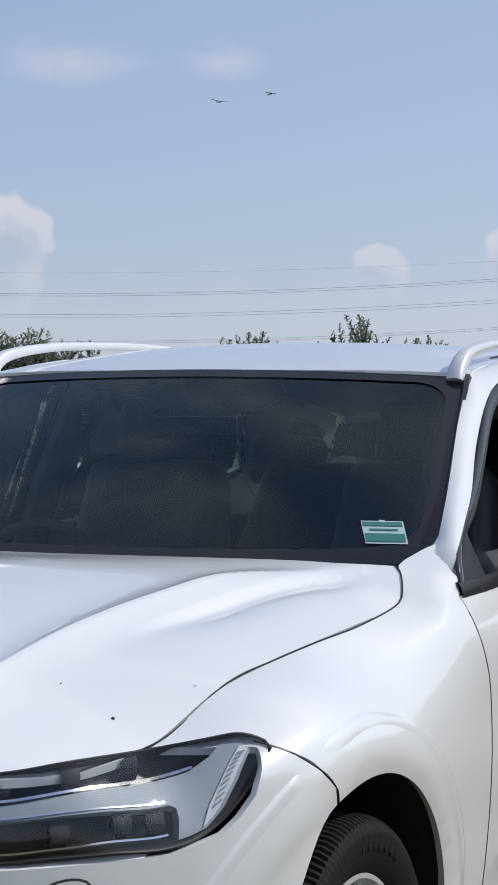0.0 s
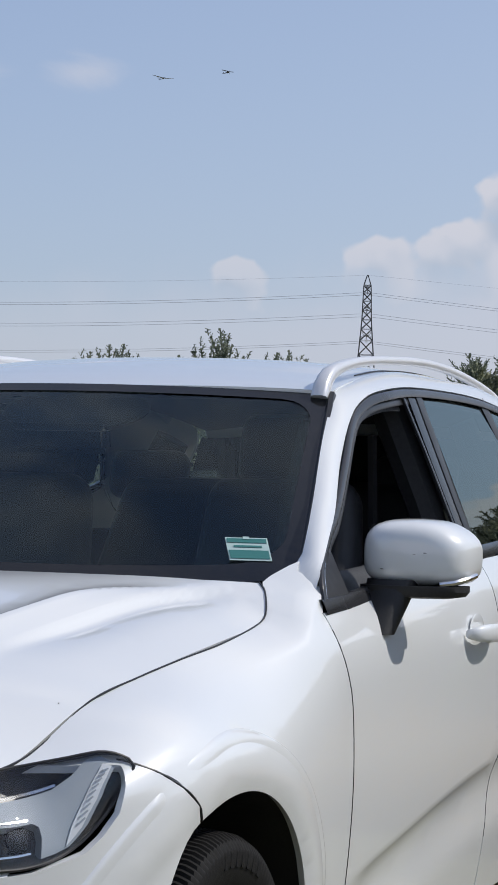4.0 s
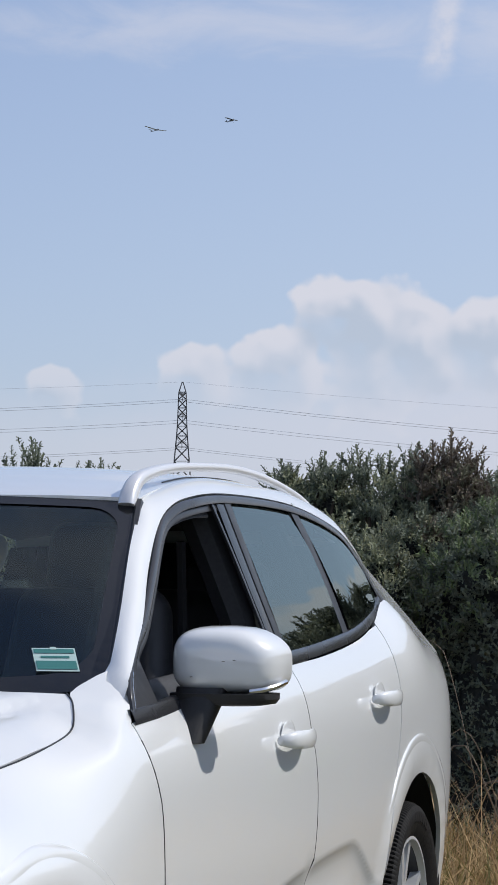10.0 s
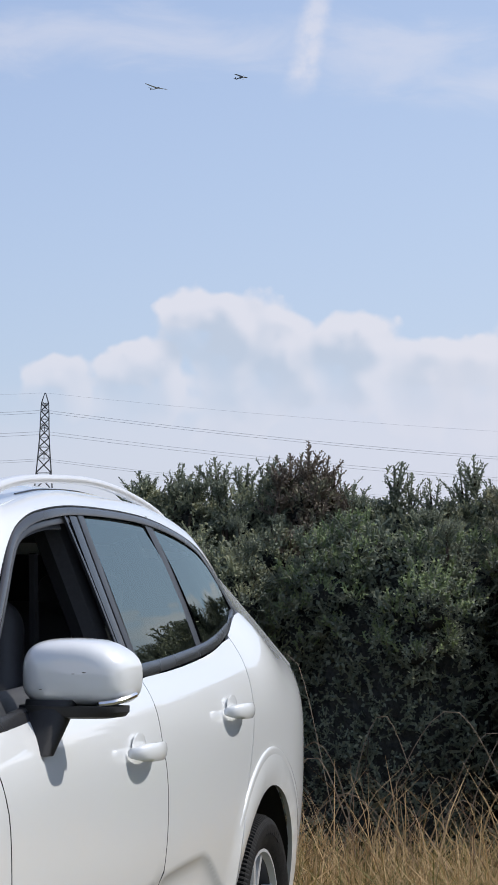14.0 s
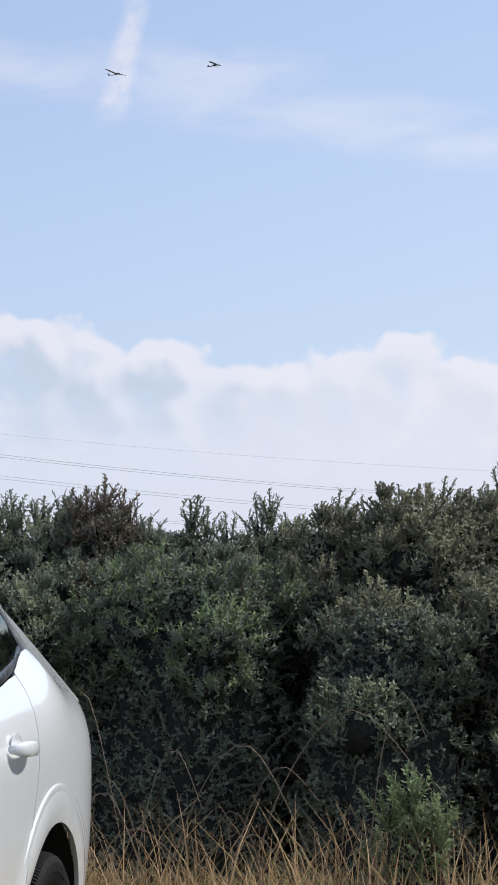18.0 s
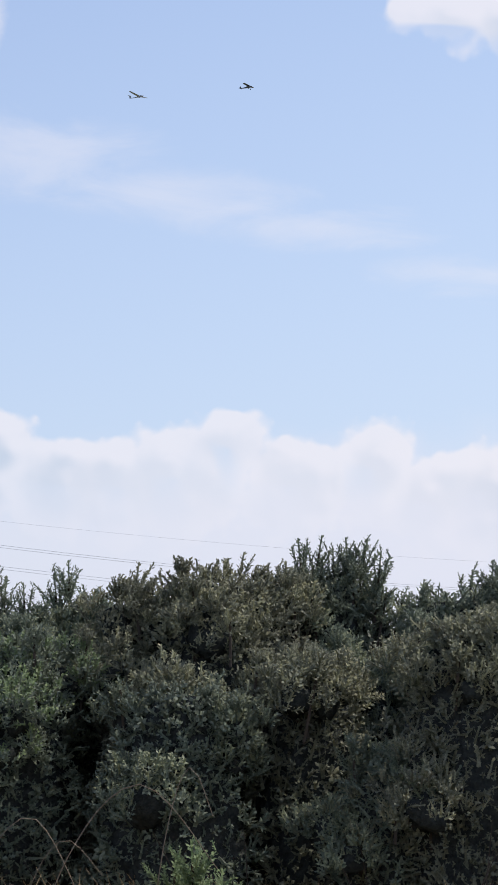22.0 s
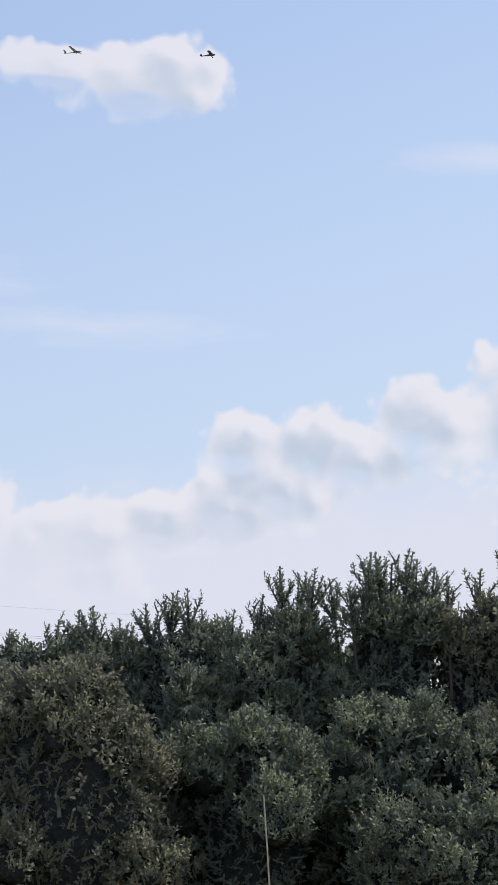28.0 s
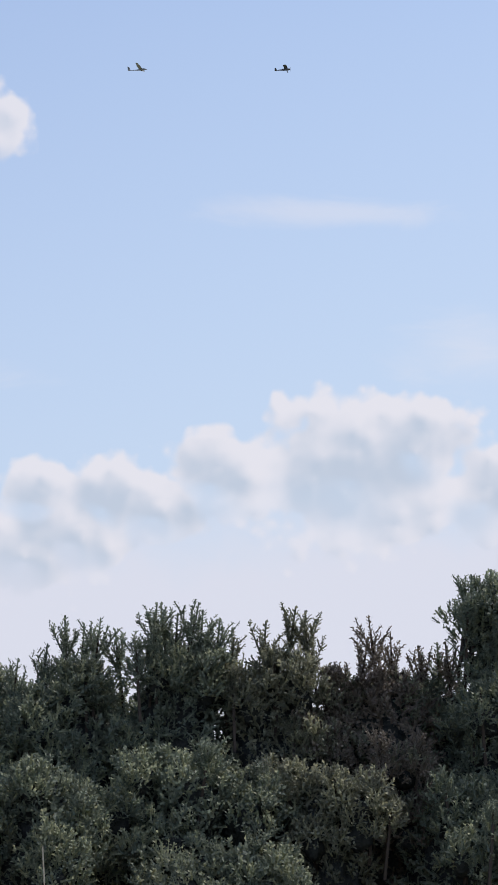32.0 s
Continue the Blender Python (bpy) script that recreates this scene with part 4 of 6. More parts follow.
tagged(car, "clean white family crossover car parked on grass, front window open", "car")


def side_sheet(name, outline, crest, sign, grid=(0.05, 0.07), label="", also=(), marks=()):
    """outline in y and z, also in y and w; it is cut on the body side. marks: points that the mesh must hold."""
    flat = [(y, side_w(y, z, crest)) for y, z in outline] + list(also)
    marks = [(y, side_w(y, z, crest)) for y, z in marks]
    bm = panel(dense(flat, 0.04), lambda y, w: side_point(y, w, crest, sign), grid, marks=marks)
    return sheet(name, bm, PAINT, car, label)


def arch_line(yc, r, a0, a1, count):
    return [(yc + r * math.cos(radians(a0 + (a1 - a0) * k / (count - 1))), ARCH + r * math.sin(radians(a0 + (a1 - a0) * k / (count - 1)))) for k in range(count)]


DOOR_CUT = [(0.575, 0.45), (0.553, 0.70), (0.546, 0.79), (0.533, 0.876), (0.512, 0.935), (0.494, 0.998), (0.497, 1.04)]
DOOR_GAP = [(1.66, 0.45), (1.685, 0.57), (1.722, 0.66), (1.74, 0.80), (1.725, 0.895), (1.70, 0.98), (1.745, 1.11)]
REAR_CUT = [(2.50, 0.52), (2.545, 0.66), (2.63, 0.80), (2.71, 0.95), (2.76, 1.08), (2.83, 1.205)]
LAMP_SEAM = [(-0.2327, 0.7308), (-0.258, 0.758), (-0.298, 0.791), (-0.345, 0.820), (-0.39, 0.842)]
GAP = 0.0026


def lip_marks(yc, r, a0, a1):
    """Points along the crease round a wheel arch."""
    out = []
    for d in (-0.028, -0.013, -0.004, 0.005, 0.018):
        out += arch_line(yc, r + d, a0, a1, 80)
    return out


def shift(points, dy):
    return [(y + dy, z) for y, z in points]


def build_body_sides(sign):
    # front wing, from the lamp to the door, round the wheel arch
    top = [(-0.485 + 1.09 * k / 40, 0.0) for k in range(41)]
    cut = curve2(DOOR_CUT, 20)
    back = shift(cut, -GAP)
    arch = arch_line(FRONT_AXLE, 0.44, -10, 111, 44)
    front = shift(LAMP_SEAM, GAP)[:-1]
    outline = [(0.588, 1.130), (0.567, 1.118), (0.553, 1.10), (0.535, 1.078), (0.518, 1.058), (0.505, 1.043)] + back[::-1] + [(0.56, 0.30), (0.40, 0.28)] + arch + front
    side_sheet("front_wing", outline, FENDER_CREST, sign, (0.04, 0.05), also=[(-0.388, 0.60), (-0.412, 0.46), (-0.45, 0.27)] + top, marks=lip_marks(FRONT_AXLE, 0.545, 10, 118))
    # dark tubes that stand in for the shade in the seams
    def seam(points, crest, r=0.0026):
        bm = bmesh.new()
        tube(bm, [side_point(y, side_w(y, z, crest), crest, sign) - Vector((sign * 0.0012, 0, 0)) for y, z in points], r, 6)
        part("seam_seal", bm, TRIM, car)
    seam(cut[:-1], DOOR_CREST)
    seam(curve2(DOOR_GAP, 24)[:-2], DOOR_CREST, 0.0022)
    seam(curve2(LAMP_SEAM, 14), FENDER_CREST, 0.0024)
    # front door
    gap = curve2(DOOR_GAP, 20)
    crest = [(y, spline(DOOR_CREST, y)[1] - 0.003) for y in [0.50 + 0.12 * k for k in range(11)] if y < 1.74]
    outline = shift(cut, GAP) + crest[1:] + shift(gap, -GAP)[::-1] + [(1.655, 0.30), (0.59, 0.30)]
    side_sheet("front_door", outline, DOOR_CREST, sign, marks=fold_marks(0.6, 1.65))
    # rear door
    rear = curve2(REAR_CUT, 20)
    crest = [(y, spline(DOOR_CREST, y)[1] - 0.003) for y in [1.78 + 0.12 * k for k in range(9)] if y < 2.82]
    outline = shift(gap, GAP) + crest + shift(rear, -GAP)[::-1] + [(2.47, 0.30), (1.665, 0.30)]
    side_sheet("rear_door", outline, DOOR_CREST, sign, marks=fold_marks(1.75, 2.6))
    # quarter panel
    crest = [(y, spline(DOOR_CREST, y)[1] - 0.003) for y in (2.84, 2.92, 3.0, 3.06, 3.12, 3.2, 3.3, 3.4, 3.5, 3.6, 3.68)]
    arch = arch_line(REAR_AXLE, 0.452, 0, 153, 44)
    outline = shift(rear, GAP) + crest + [(3.72, 0.9), (3.73, 0.6), (3.68, 0.32), (3.45, 0.30)] + arch
    side_sheet("rear_quarter_panel", outline, DOOR_CREST, sign, marks=lip_marks(REAR_AXLE, 0.565, 10, 150))
    # raised ridge round each wheel arch
    for yc, r, a0, a1, crest in ((FRONT_AXLE, 0.545, 14, 116, FENDER_CREST), (FRONT_AXLE, 0.545, 119, 150, FENDER_CREST), (REAR_AXLE, 0.565, 18, 148, DOOR_CREST)):
        rows = []
        for d, up in ((-0.034, -0.004), (-0.018, 0.0014), (-0.008, 0.0038), (-0.003, 0.0040), (0.0005, 0.0020), (0.003, -0.004)):
            row = []
            for i, (y, z) in enumerate(arch_line(yc, r + d, a0, a1, 60)):
                p = side_point(y, side_w(y, z, crest), crest, sign)
                end = min(1, i / 8, (59 - i) / 8)
                row.append((p.x + sign * (up * end - 0.0015 * (1 - end)), p.y, p.z))
            rows.append(row)
        bm = patch(rows)
        outward(bm, (0, yc, 0.4))
        for f in bm.faces:
            f.smooth = True
        part("arch_ridge", bm, PAINT, car, clean=False)
    # dark wheel housings
    for yc, r in ((FRONT_AXLE, 0.455), (REAR_AXLE, 0.47)):
        rows = []
        for x in (0.915, 0.86, 0.72, 0.52):
            rows.append([(sign * min(x, spline(WIDEST, yc + r * math.cos(a)) - 0.022), yc + (r - 0.006 * (x > 0.9)) * math.cos(a), ARCH + r * math.sin(a)) for a in (radians(-15 + 210 * k / 40) for k in range(41))])
        bm = patch(rows)
        hub = [bm.verts.new((sign * 0.5, yc + r * math.cos(a), ARCH + r * math.sin(a))) for a in (radians(-15 + 210 * k / 40) for k in range(41))]
        bm.faces.new(hub)
        part("wheel_housing", bm, PLASTIC, car, "black plastic wheel-arch liner")



# windscreen, roof and pillars
SCREEN_TOP = 0.64


def screen_point(q, s):
    """q: -1 to 1 across, s: 0 at the foot, 1 at the top."""
    x = q * (0.79 + (SCREEN_TOP - 0.79) * s)
    foot = Vector((x, 0.425 + 0.19 * q * q, 1.072 + 0.030 * q**4))
    top = Vector((x, 1.12 + 0.095 * q * q, 1.513 - 0.016 * q * q))
    return foot.lerp(top, s) + Vector((0, -0.30, 0.52)) * 0.075 * s * (1 - s) * (1 - q**4)


def roof_point(q, s):
    """q across, s from the windscreen to the tail."""
    front = 1.12 + 0.095 * q * q
    y = front + (3.42 - front) * s
    z = spline([(1.0, 1.475), (1.12, 1.513), (1.25, 1.545), (1.5, 1.586), (1.8, 1.618), (2.1, 1.627), (2.5, 1.616), (3.0, 1.578), (3.42, 1.525)], y)
    x = q * spline([(1.12, 0.652), (1.215, 0.64), (1.36, 0.625), (1.6, 0.61), (2.4, 0.592), (3.0, 0.57), (3.42, 0.55)], y)
    return Vector((x, y, z - (0.030 + 0.006 * step(1.19, 1.6, y)) * q * q * (0.6 + 0.4 * q * q)))


PILLAR_TOP = [(0.764, 0.575, 1.102), (0.784, 0.618, 1.142), (0.774, 0.68, 1.186), (0.735, 0.832, 1.268), (0.69, 1.005, 1.382), (0.655, 1.155, 1.468), (0.64, 1.222, 1.503), (0.625, 1.36, 1.530), (0.61, 1.6, 1.566), (0.60, 1.9, 1.588),
              (0.592, 2.4, 1.581), (0.572, 2.9, 1.546), (0.562, 3.2, 1.508), (0.59, 3.42, 1.44), (0.71, 3.54, 1.28), (0.83, 3.64, 1.115)]
# outer edge of the side windows, from the mirror up over the doors to the tail
WINDOW_EDGE = [(0.868, 0.506, 1.042), (0.848, 0.562, 1.118), (0.816, 0.705, 1.188), (0.785, 0.83, 1.240), (0.736, 1.0, 1.339), (0.704, 1.147, 1.429), (0.688, 1.27, 1.484), (0.682, 1.44, 1.520),
               (0.676, 1.78, 1.544), (0.678, 2.368, 1.541), (0.697, 2.796, 1.491), (0.726, 2.958, 1.42), (0.782, 3.075, 1.283), (0.825, 3.3, 1.187), (0.838, 3.62, 1.105)]


def glass_x(y, z):
    return 0.87 - 0.40 * (z - 1.06) - 0.012 * step(2.6, 3.2, y) - 0.020 * step(0.5, 0.8, y) * (1 - step(1.2, 1.5, y)) * step(1.06, 1.16, z)


def pull(points, sign):
    return [(sign * p[0], p[1], p[2]) for p in points]


def build_pillars(sign):
    """A-pillar, roof side and tail pillar in one sweep."""
    n = 90
    top, low = smooth_line(PILLAR_TOP, n), smooth_line([(0.848, 0.530, 1.078)] + WINDOW_EDGE[1:], n)
    rows = []
    for f in (0, 0.15, 0.35, 0.55, 0.75, 0.9, 1):
        row = []
        for a, b in zip(top, low):
            out = (b - a).cross(Vector((0, 1, 0.25)))
            out = out.normalized() if out.length > 1e-6 else Vector((1, 0, 0))
            if out.x < 0:
                out = -out
            bulge = 4 * f * (1 - f) * min(0.008 + 0.020 * step(2.0, 2.8, a.y), 0.16 * (b - a).length) * (1 - step(3.1, 3.45, a.y))
            p = a.lerp(b, f) + out * bulge
            row.append((sign * p.x, p.y, p.z))
        rows.append(row)
    sheet("side_pillar_frame", patch(rows), PAINT, car, depth=0.008)


def ring_strip(outer, inner, sink=0.0):
    """A flat band between two loops of equal length."""
    bm = bmesh.new()
    a = [bm.verts.new(p) for p in outer]
    b = [bm.verts.new(p) for p in inner]
    n = len(a)
    for k in range(n):
        bm.faces.new((a[k], a[(k + 1) % n], b[(k + 1) % n], b[k]))
    return bm


def rounded_box(q0, s0, q1, s1, rq, rs, per=14):
    """A loop with rounded corners, from the lower left on round."""
    out = []
    for cx, cy, a in ((q1 - rq, s0 + rs, -90), (q1 - rq, s1 - rs, 0), (q0 + rq, s1 - rs, 90), (q0 + rq, s0 + rs, 180)):
        for k in range(per):
            b = radians(a + 90 * k / (per - 1))
            out.append((cx + rq * math.cos(b), cy + rs * math.sin(b)))
    loop = []
    for (x0, y0), (x1, y1) in zip(out, out[1:] + out[:1]):
        k = max(1, int(math.hypot(x1 - x0, y1 - y0) / 0.05))
        loop += [(x0 + (x1 - x0) * i / k, y0 + (y1 - y0) * i / k) for i in range(k)]
    return loop


def build_screen():
    glass = patch([[screen_point(-1 + 2 * i / 40, j / 24) for i in range(41)] for j in range(25)])
    outward(glass, (0, 1.4, 0.6))
    pane = part("windscreen", glass, SCREEN_GLASS, car, "dark reflective windscreen", clean=False)
    for f in pane.data.polygons:
        f.use_smooth = True
    pane.visible_shadow = False
    inner = rounded_box(-0.945, 0.085, 0.945, 0.955, 0.11, 0.13)
    edge = rounded_box(-1.0, 0.0, 1.0, 1.0, 0.012, 0.012)
    # match the two loops by direction from the middle
    def by_angle(loop, a):
        best = min(loop, key=lambda p: abs((math.atan2(p[1] - 0.52, p[0] * 0.8) - a + math.pi) % (2 * math.pi) - math.pi))
        return best
    angles = [2 * math.pi * k / 240 - math.pi for k in range(240)]
    lift = Vector((0, -0.0012, 0.0024))
    bm = ring_strip([screen_point(*by_angle(edge, a)) + lift for a in angles], [screen_point(*by_angle(inner, a)) + lift for a in angles])
    outward(bm, (0, 1.4, 0.6))
    part("windscreen_border", bm, FRIT, pane, "black ceramic border", clean=False)
    # cowl below the glass
    rows = [[screen_point(-1 + 2 * i / 40, 0.02) + Vector((0, d, h)) for i in range(41)] for d, h in ((0.012, 0.004), (-0.03, -0.03), (-0.10, -0.06))]
    part("cowl_panel", patch(rows), FRIT, car, "black plastic scuttle panel")
    # rubber along the pillars
    for sign in (1, -1):
        bm = bmesh.new()
        tube(bm, [screen_point(sign * 1.0, s / 20) + Vector((0, -0.002, 0.003)) for s in range(21)], 0.010, 6)
        part("screen_seal", bm, TRIM, pane)
    # sensor housing, mirror on its stalk, sticker
    bm = bmesh.new()
    bmesh.ops.create_uvsphere(bm, u_segments=24, v_segments=12, radius=1, matrix=Matrix.Translation((0.02, 1.16, 1.455)) @ Matrix.Rotation(radians(30), 4, "X") @ Matrix.Diagonal((0.19, 0.10, 0.035, 1)))
    part("sensor_housing", bm, CABIN, car, "black sensor pod behind the glass")
    bm = bmesh.new()
    bmesh.ops.create_cube(bm, size=1, matrix=pose(0.03, 1.06, 1.385, 8) @ Matrix.Diagonal((0.25, 0.035, 0.07, 1)))
    bmesh.ops.bevel(bm, geom=list(bm.edges), offset=0.016, segments=3, affect="EDGES")
    tube(bm, ((0.03, 1.07, 1.40), (0.03, 1.13, 1.45)), 0.012, 8)
    part("rear_view_mirror", bm, CABIN, car, "black interior mirror")


def on_screen(x, y_up):
    """A place on the windscreen by x and height z."""
    s = 0.5
    for _ in range(40):
        q = x / (0.79 + (SCREEN_TOP - 0.79) * s)
        s += (y_up - screen_point(q, s).z) * 1.5
    return screen_point(x / (0.79 + (SCREEN_TOP - 0.79) * s), s)


def build_sticker():
    def plate(name, x0, z0, x1, z1, mat, up, parent, label=""):
        bm = patch([[on_screen(x0 + (x1 - x0) * i / 6 - 0.78 * (z0 + (z1 - z0) * j / 3 - 1.131), z0 + (z1 - z0) * j / 3) + Vector((0, -0.001, 0.002)) * up for i in range(7)] for j in range(4)])
        outward(bm, (0, 1.4, 0.6))
        fold_rim(bm, 0.0006, None)
        return part(name, bm, mat, parent, label, clean=False)

    x0, x1, z0, z1 = 0.632, 0.716, 1.129, 1.174
    card = plate("permit_sticker", x0, z0, x1, z1, PALE, 2.2, car, "teal and white permit sticker in the corner of the windscreen")
    plate("printed_band", x0 + 0.003, z0 + 0.034, x1 - 0.003, z1 - 0.003, TEAL, 2.9, card)
    plate("printed_band", x0 + 0.003, z0 + 0.003, x1 - 0.003, z0 + 0.019, TEAL, 2.9, card)
    plate("text_bar", x0 + 0.014, z0 + 0.025, x1 - 0.014, z0 + 0.0285, TEAL, 2.9, card)
    plate("emblem", x0 + 0.036, z0 + 0.040, x0 + 0.048, z0 + 0.045, PALE, 3.4, card)


def build_roof():
    bm = patch([[roof_point(-1 + 2 * i / 40, j / 44) for i in range(41)] for j in range(45)])
    sheet("roof", bm, PAINT, car, depth=0.02)
    # tail: window, hatch and bumper
    rows = []
    for y, z, w in ((3.42, 1.525, 0.55), (3.47, 1.50, 0.56), (3.50, 1.46, 0.58)):
        rows.append([(q * w, y - 0.03 * q * q, z - 0.05 * q * q) for q in (-1 + 2 * i / 24 for i in range(25))])
    sheet("roof_spoiler", patch(rows), PAINT, car)
    rows = [[(q * (0.58 + 0.16 * s), 3.48 + 0.17 * s - 0.05 * q * q, 1.46 - 0.36 * s - 0.02 * q * q) for q in (-1 + 2 * i / 24 for i in range(25))] for s in (0, 0.25, 0.5, 0.75, 1)]
    bm = patch(rows)
    outward(bm, (0, 1.4, 0.6))
    pane = part("rear_window", bm, SIDE_GLASS, car, "dark tinted rear window", clean=False)
    pane.visible_shadow = False
    rows = [[(q * spline([(0, 0.745), (0.4, 0.80), (1, 0.80)], s), 3.66 + 0.10 * math.sin(s * 2.6) - 0.10 * q**4, 1.10 - 0.45 * s) for q in (-1 + 2 * i / 24 for i in range(25))] for s in (k / 8 for k in range(9))]
    sheet("tailgate", patch(rows), PAINT, car)
    rows = [[(q * 0.82, 3.72 + 0.07 * math.sin(s * 3) - 0.14 * q**4, 0.64 - 0.36 * s) for q in (-1 + 2 * i / 24 for i in range(25))] for s in (k / 6 for k in range(7))]
    sheet("rear_bumper", patch(rows), PAINT, car)


def build_rails():
    for sign in (1, -1):
        line = smooth_line([(0.618, 1.175, 1.497), (0.619, 1.195, 1.533), (0.619, 1.27, 1.572), (0.615, 1.48, 1.602), (0.610, 1.74, 1.620), (0.605, 2.08, 1.632), (0.60, 2.41, 1.622), (0.585, 2.78, 1.592), (0.575, 3.0, 1.555), (0.568, 3.12, 1.52)], 60)
        bm = bmesh.new()
        rings = []
        for i, p in enumerate(line):
            f = i / 59
            deep = 0.022 + 0.020 * math.exp(-f * 14) + 0.02 * math.exp(-(1 - f) * 14)
            wide = 0.011 + 0.010 * math.exp(-f * 10)
            along = (line[min(i + 1, 59)] - line[max(i - 1, 0)]).normalized()
            up = Vector((1, 0, 0)).cross(along)
            up = up if up.z > 0 else -up
            ring = []
            for k in range(10):
                a = 2 * math.pi * k / 10
                c, s = math.cos(a), math.sin(a)
                c, s = math.copysign(abs(c) ** 0.6, c), math.copysign(abs(s) ** 0.6, s)
                o = p + Vector((1, 0, 0)) * c * wide + up * (s * deep * 0.5 - deep * 0.5)
                ring.append(bm.verts.new((sign * o.x, o.y, o.z)))
            rings.append(ring)
        for a, b in zip(rings, rings[1:]):
            for k in range(10):
                bm.faces.new((a[k], a[(k + 1) % 10], b[(k + 1) % 10], b[k]))
        bm.faces.new(rings[0][::-1]), bm.faces.new(rings[-1])
        part("roof_rail", bm, RAIL, car, "silver roof rail", sharp=50)
        # dark slot along the roof
        bm = bmesh.new()
        tube(bm, [(sign * (p.x - 0.03), p.y, roof_point(0.955, max(0, (p.y - 1.2) / 2.22)).z - 0.001) for p in line[12:-2]], 0.003, 5)
        part("roof_ditch", bm, TRIM, car)


def side_strip(points, width, lift, mat, name, parent, sign, label="", thick=0.006):
    """A trim strip that lies along the side windows: points in y and z."""
    line = smooth_line([(0, y, z) for y, z in points], max(12, len(points) * 8))
    rows = []
    for f, up in ((-0.5, -0.3), (-0.5, 0.8), (-0.3, 1.0), (0.3, 1.0), (0.5, 0.8), (0.5, -0.3)):
        row = []
        for i, p in enumerate(line):
            along = line[min(i + 1, len(line) - 1)] - line[max(i - 1, 0)]
            side = Vector((0, -along.z, along.y)).normalized()
            o = p + side * f * width
            row.append((sign * (glass_x(o.y, o.z) + lift + up * thick - thick), o.y, o.z))
        rows.append(row)
    bm = patch(rows)
    return part(name, bm, mat, parent, label, sharp=60)


def pane_sheet(name, outline, sign, mat, inset=0.0, label="", parent=None):
    bm = panel(dense(outline, 0.03), lambda y, z: Vector((sign * (glass_x(y, z) - inset + 0.010 * math.sin(max(0, min(1, (z - 1.05) / 0.5)) * math.pi)), y, z)), (0.08, 0.08))
    outward(bm, (0, 1.4, 1.2))
    ob = part(name, bm, mat, parent or car, label, clean=False)
    for f in ob.data.polygons:
        f.use_smooth = True
    ob.visible_shadow = False
    return ob


def build_side_windows(sign):
    # outlines in y and z
    rear_glass = [(1.80, 1.128), (2.40, 1.158), (2.415, 1.20), (2.42, 1.30), (2.40, 1.43), (2.33, 1.525), (2.0, 1.528), (1.795, 1.52), (1.775, 1.45), (1.775, 1.3), (1.785, 1.19)]
    quarter = [(2.50, 1.172), (2.70, 1.20), (2.88, 1.242), (3.0, 1.285), (2.97, 1.36), (2.90, 1.425), (2.77, 1.478), (2.60, 1.508), (2.42, 1.522), (2.47, 1.40), (2.50, 1.28)]
    pane_sheet("rear_door_glass", rear_glass, sign, SIDE_GLASS, 0.006, "tinted rear door window")
    pane_sheet("quarter_glass", quarter, sign, SIDE_GLASS, 0.004, "tinted rear quarter window")
    if sign < 0:
        pane_sheet("front_door_glass", [(0.80, 1.09), (1.62, 1.12), (1.63, 1.3), (1.63, 1.50), (1.45, 1.49), (1.25, 1.455), (1.05, 1.37), (0.9, 1.25)], sign, SCREEN_GLASS, 0.006)
    # outer trim round all the windows
    edge = [(0.508, 1.046), (0.562, 1.118)] + [(y, z) for _, y, z in WINDOW_EDGE[2:13]]
    inner = [(y + d, z - e) for (y, z), d, e in zip(edge, (0.012, 0.012, 0.012, 0.012, 0.011, 0.009, 0.006, 0.003, 0, -0.002, -0.01, -0.016, -0.02), (-0.004, 0.004, 0.008, 0.009, 0.01, 0.011, 0.013, 0.014, 0.015, 0.015, 0.015, 0.012, -0.002))]
    side_strip(inner, 0.019, 0.006, GREY_TRIM, "window_trim", car, sign, "dark satin window surround")
    side_strip([(y + 0.012 * (1 if y < 1.2 else 0), z - 0.019) for y, z in inner[:12]], 0.018, -0.004, TRIM, "window_seal", car, sign)
    side_strip([(0.506, 1.051), (0.75, 1.062), (1.0, 1.083), (1.4, 1.113), (1.75, 1.134), (2.1, 1.151), (2.54, 1.184), (2.83, 1.228), (3.0, 1.262), (3.07, 1.29)], 0.029, 0.006, GREY_TRIM, "waist_moulding", car, sign, "dark satin moulding along the window sill", 0.010)
    # B-pillar covers, with the bright edge of the front frame
    side_strip([(1.722, 1.14), (1.712, 1.25), (1.70, 1.38), (1.693, 1.525)], 0.075, 0.000, FRIT, "b_pillar_cover", car, sign, "gloss black pillar cover")
    side_strip([(1.765, 1.14), (1.757, 1.25), (1.75, 1.38), (1.745, 1.525)], 0.05, 0.003, TRIM, "b_pillar_cover", car, sign, "satin black pillar cover")
    side_strip([(1.655, 1.135), (1.645, 1.25), (1.63, 1.38), (1.605, 1.51)], 0.014, 0.004, GREY_TRIM, "window_channel", car, sign)
    side_strip([(2.455, 1.172), (2.458, 1.30), (2.432, 1.42), (2.375, 1.53)], 0.06, 0.002, TRIM, "c_pillar_cover", car, sign, "black divider before the quarter window")
    # fixed corner piece ahead of the mirror
    tri = [(0.535, 1.062), (0.683, 1.070), (0.697, 1.125), (0.698, 1.178), (0.64, 1.146), (0.575, 1.11)]
    bm = panel(dense(tri, 0.03), lambda y, z: Vector((sign * (glass_x(y, z) + 0.004), y, z)), (0.06, 0.06))
    sheet("mirror_corner_cover", bm, TRIM, car, "black triangular corner cover", 0.012)
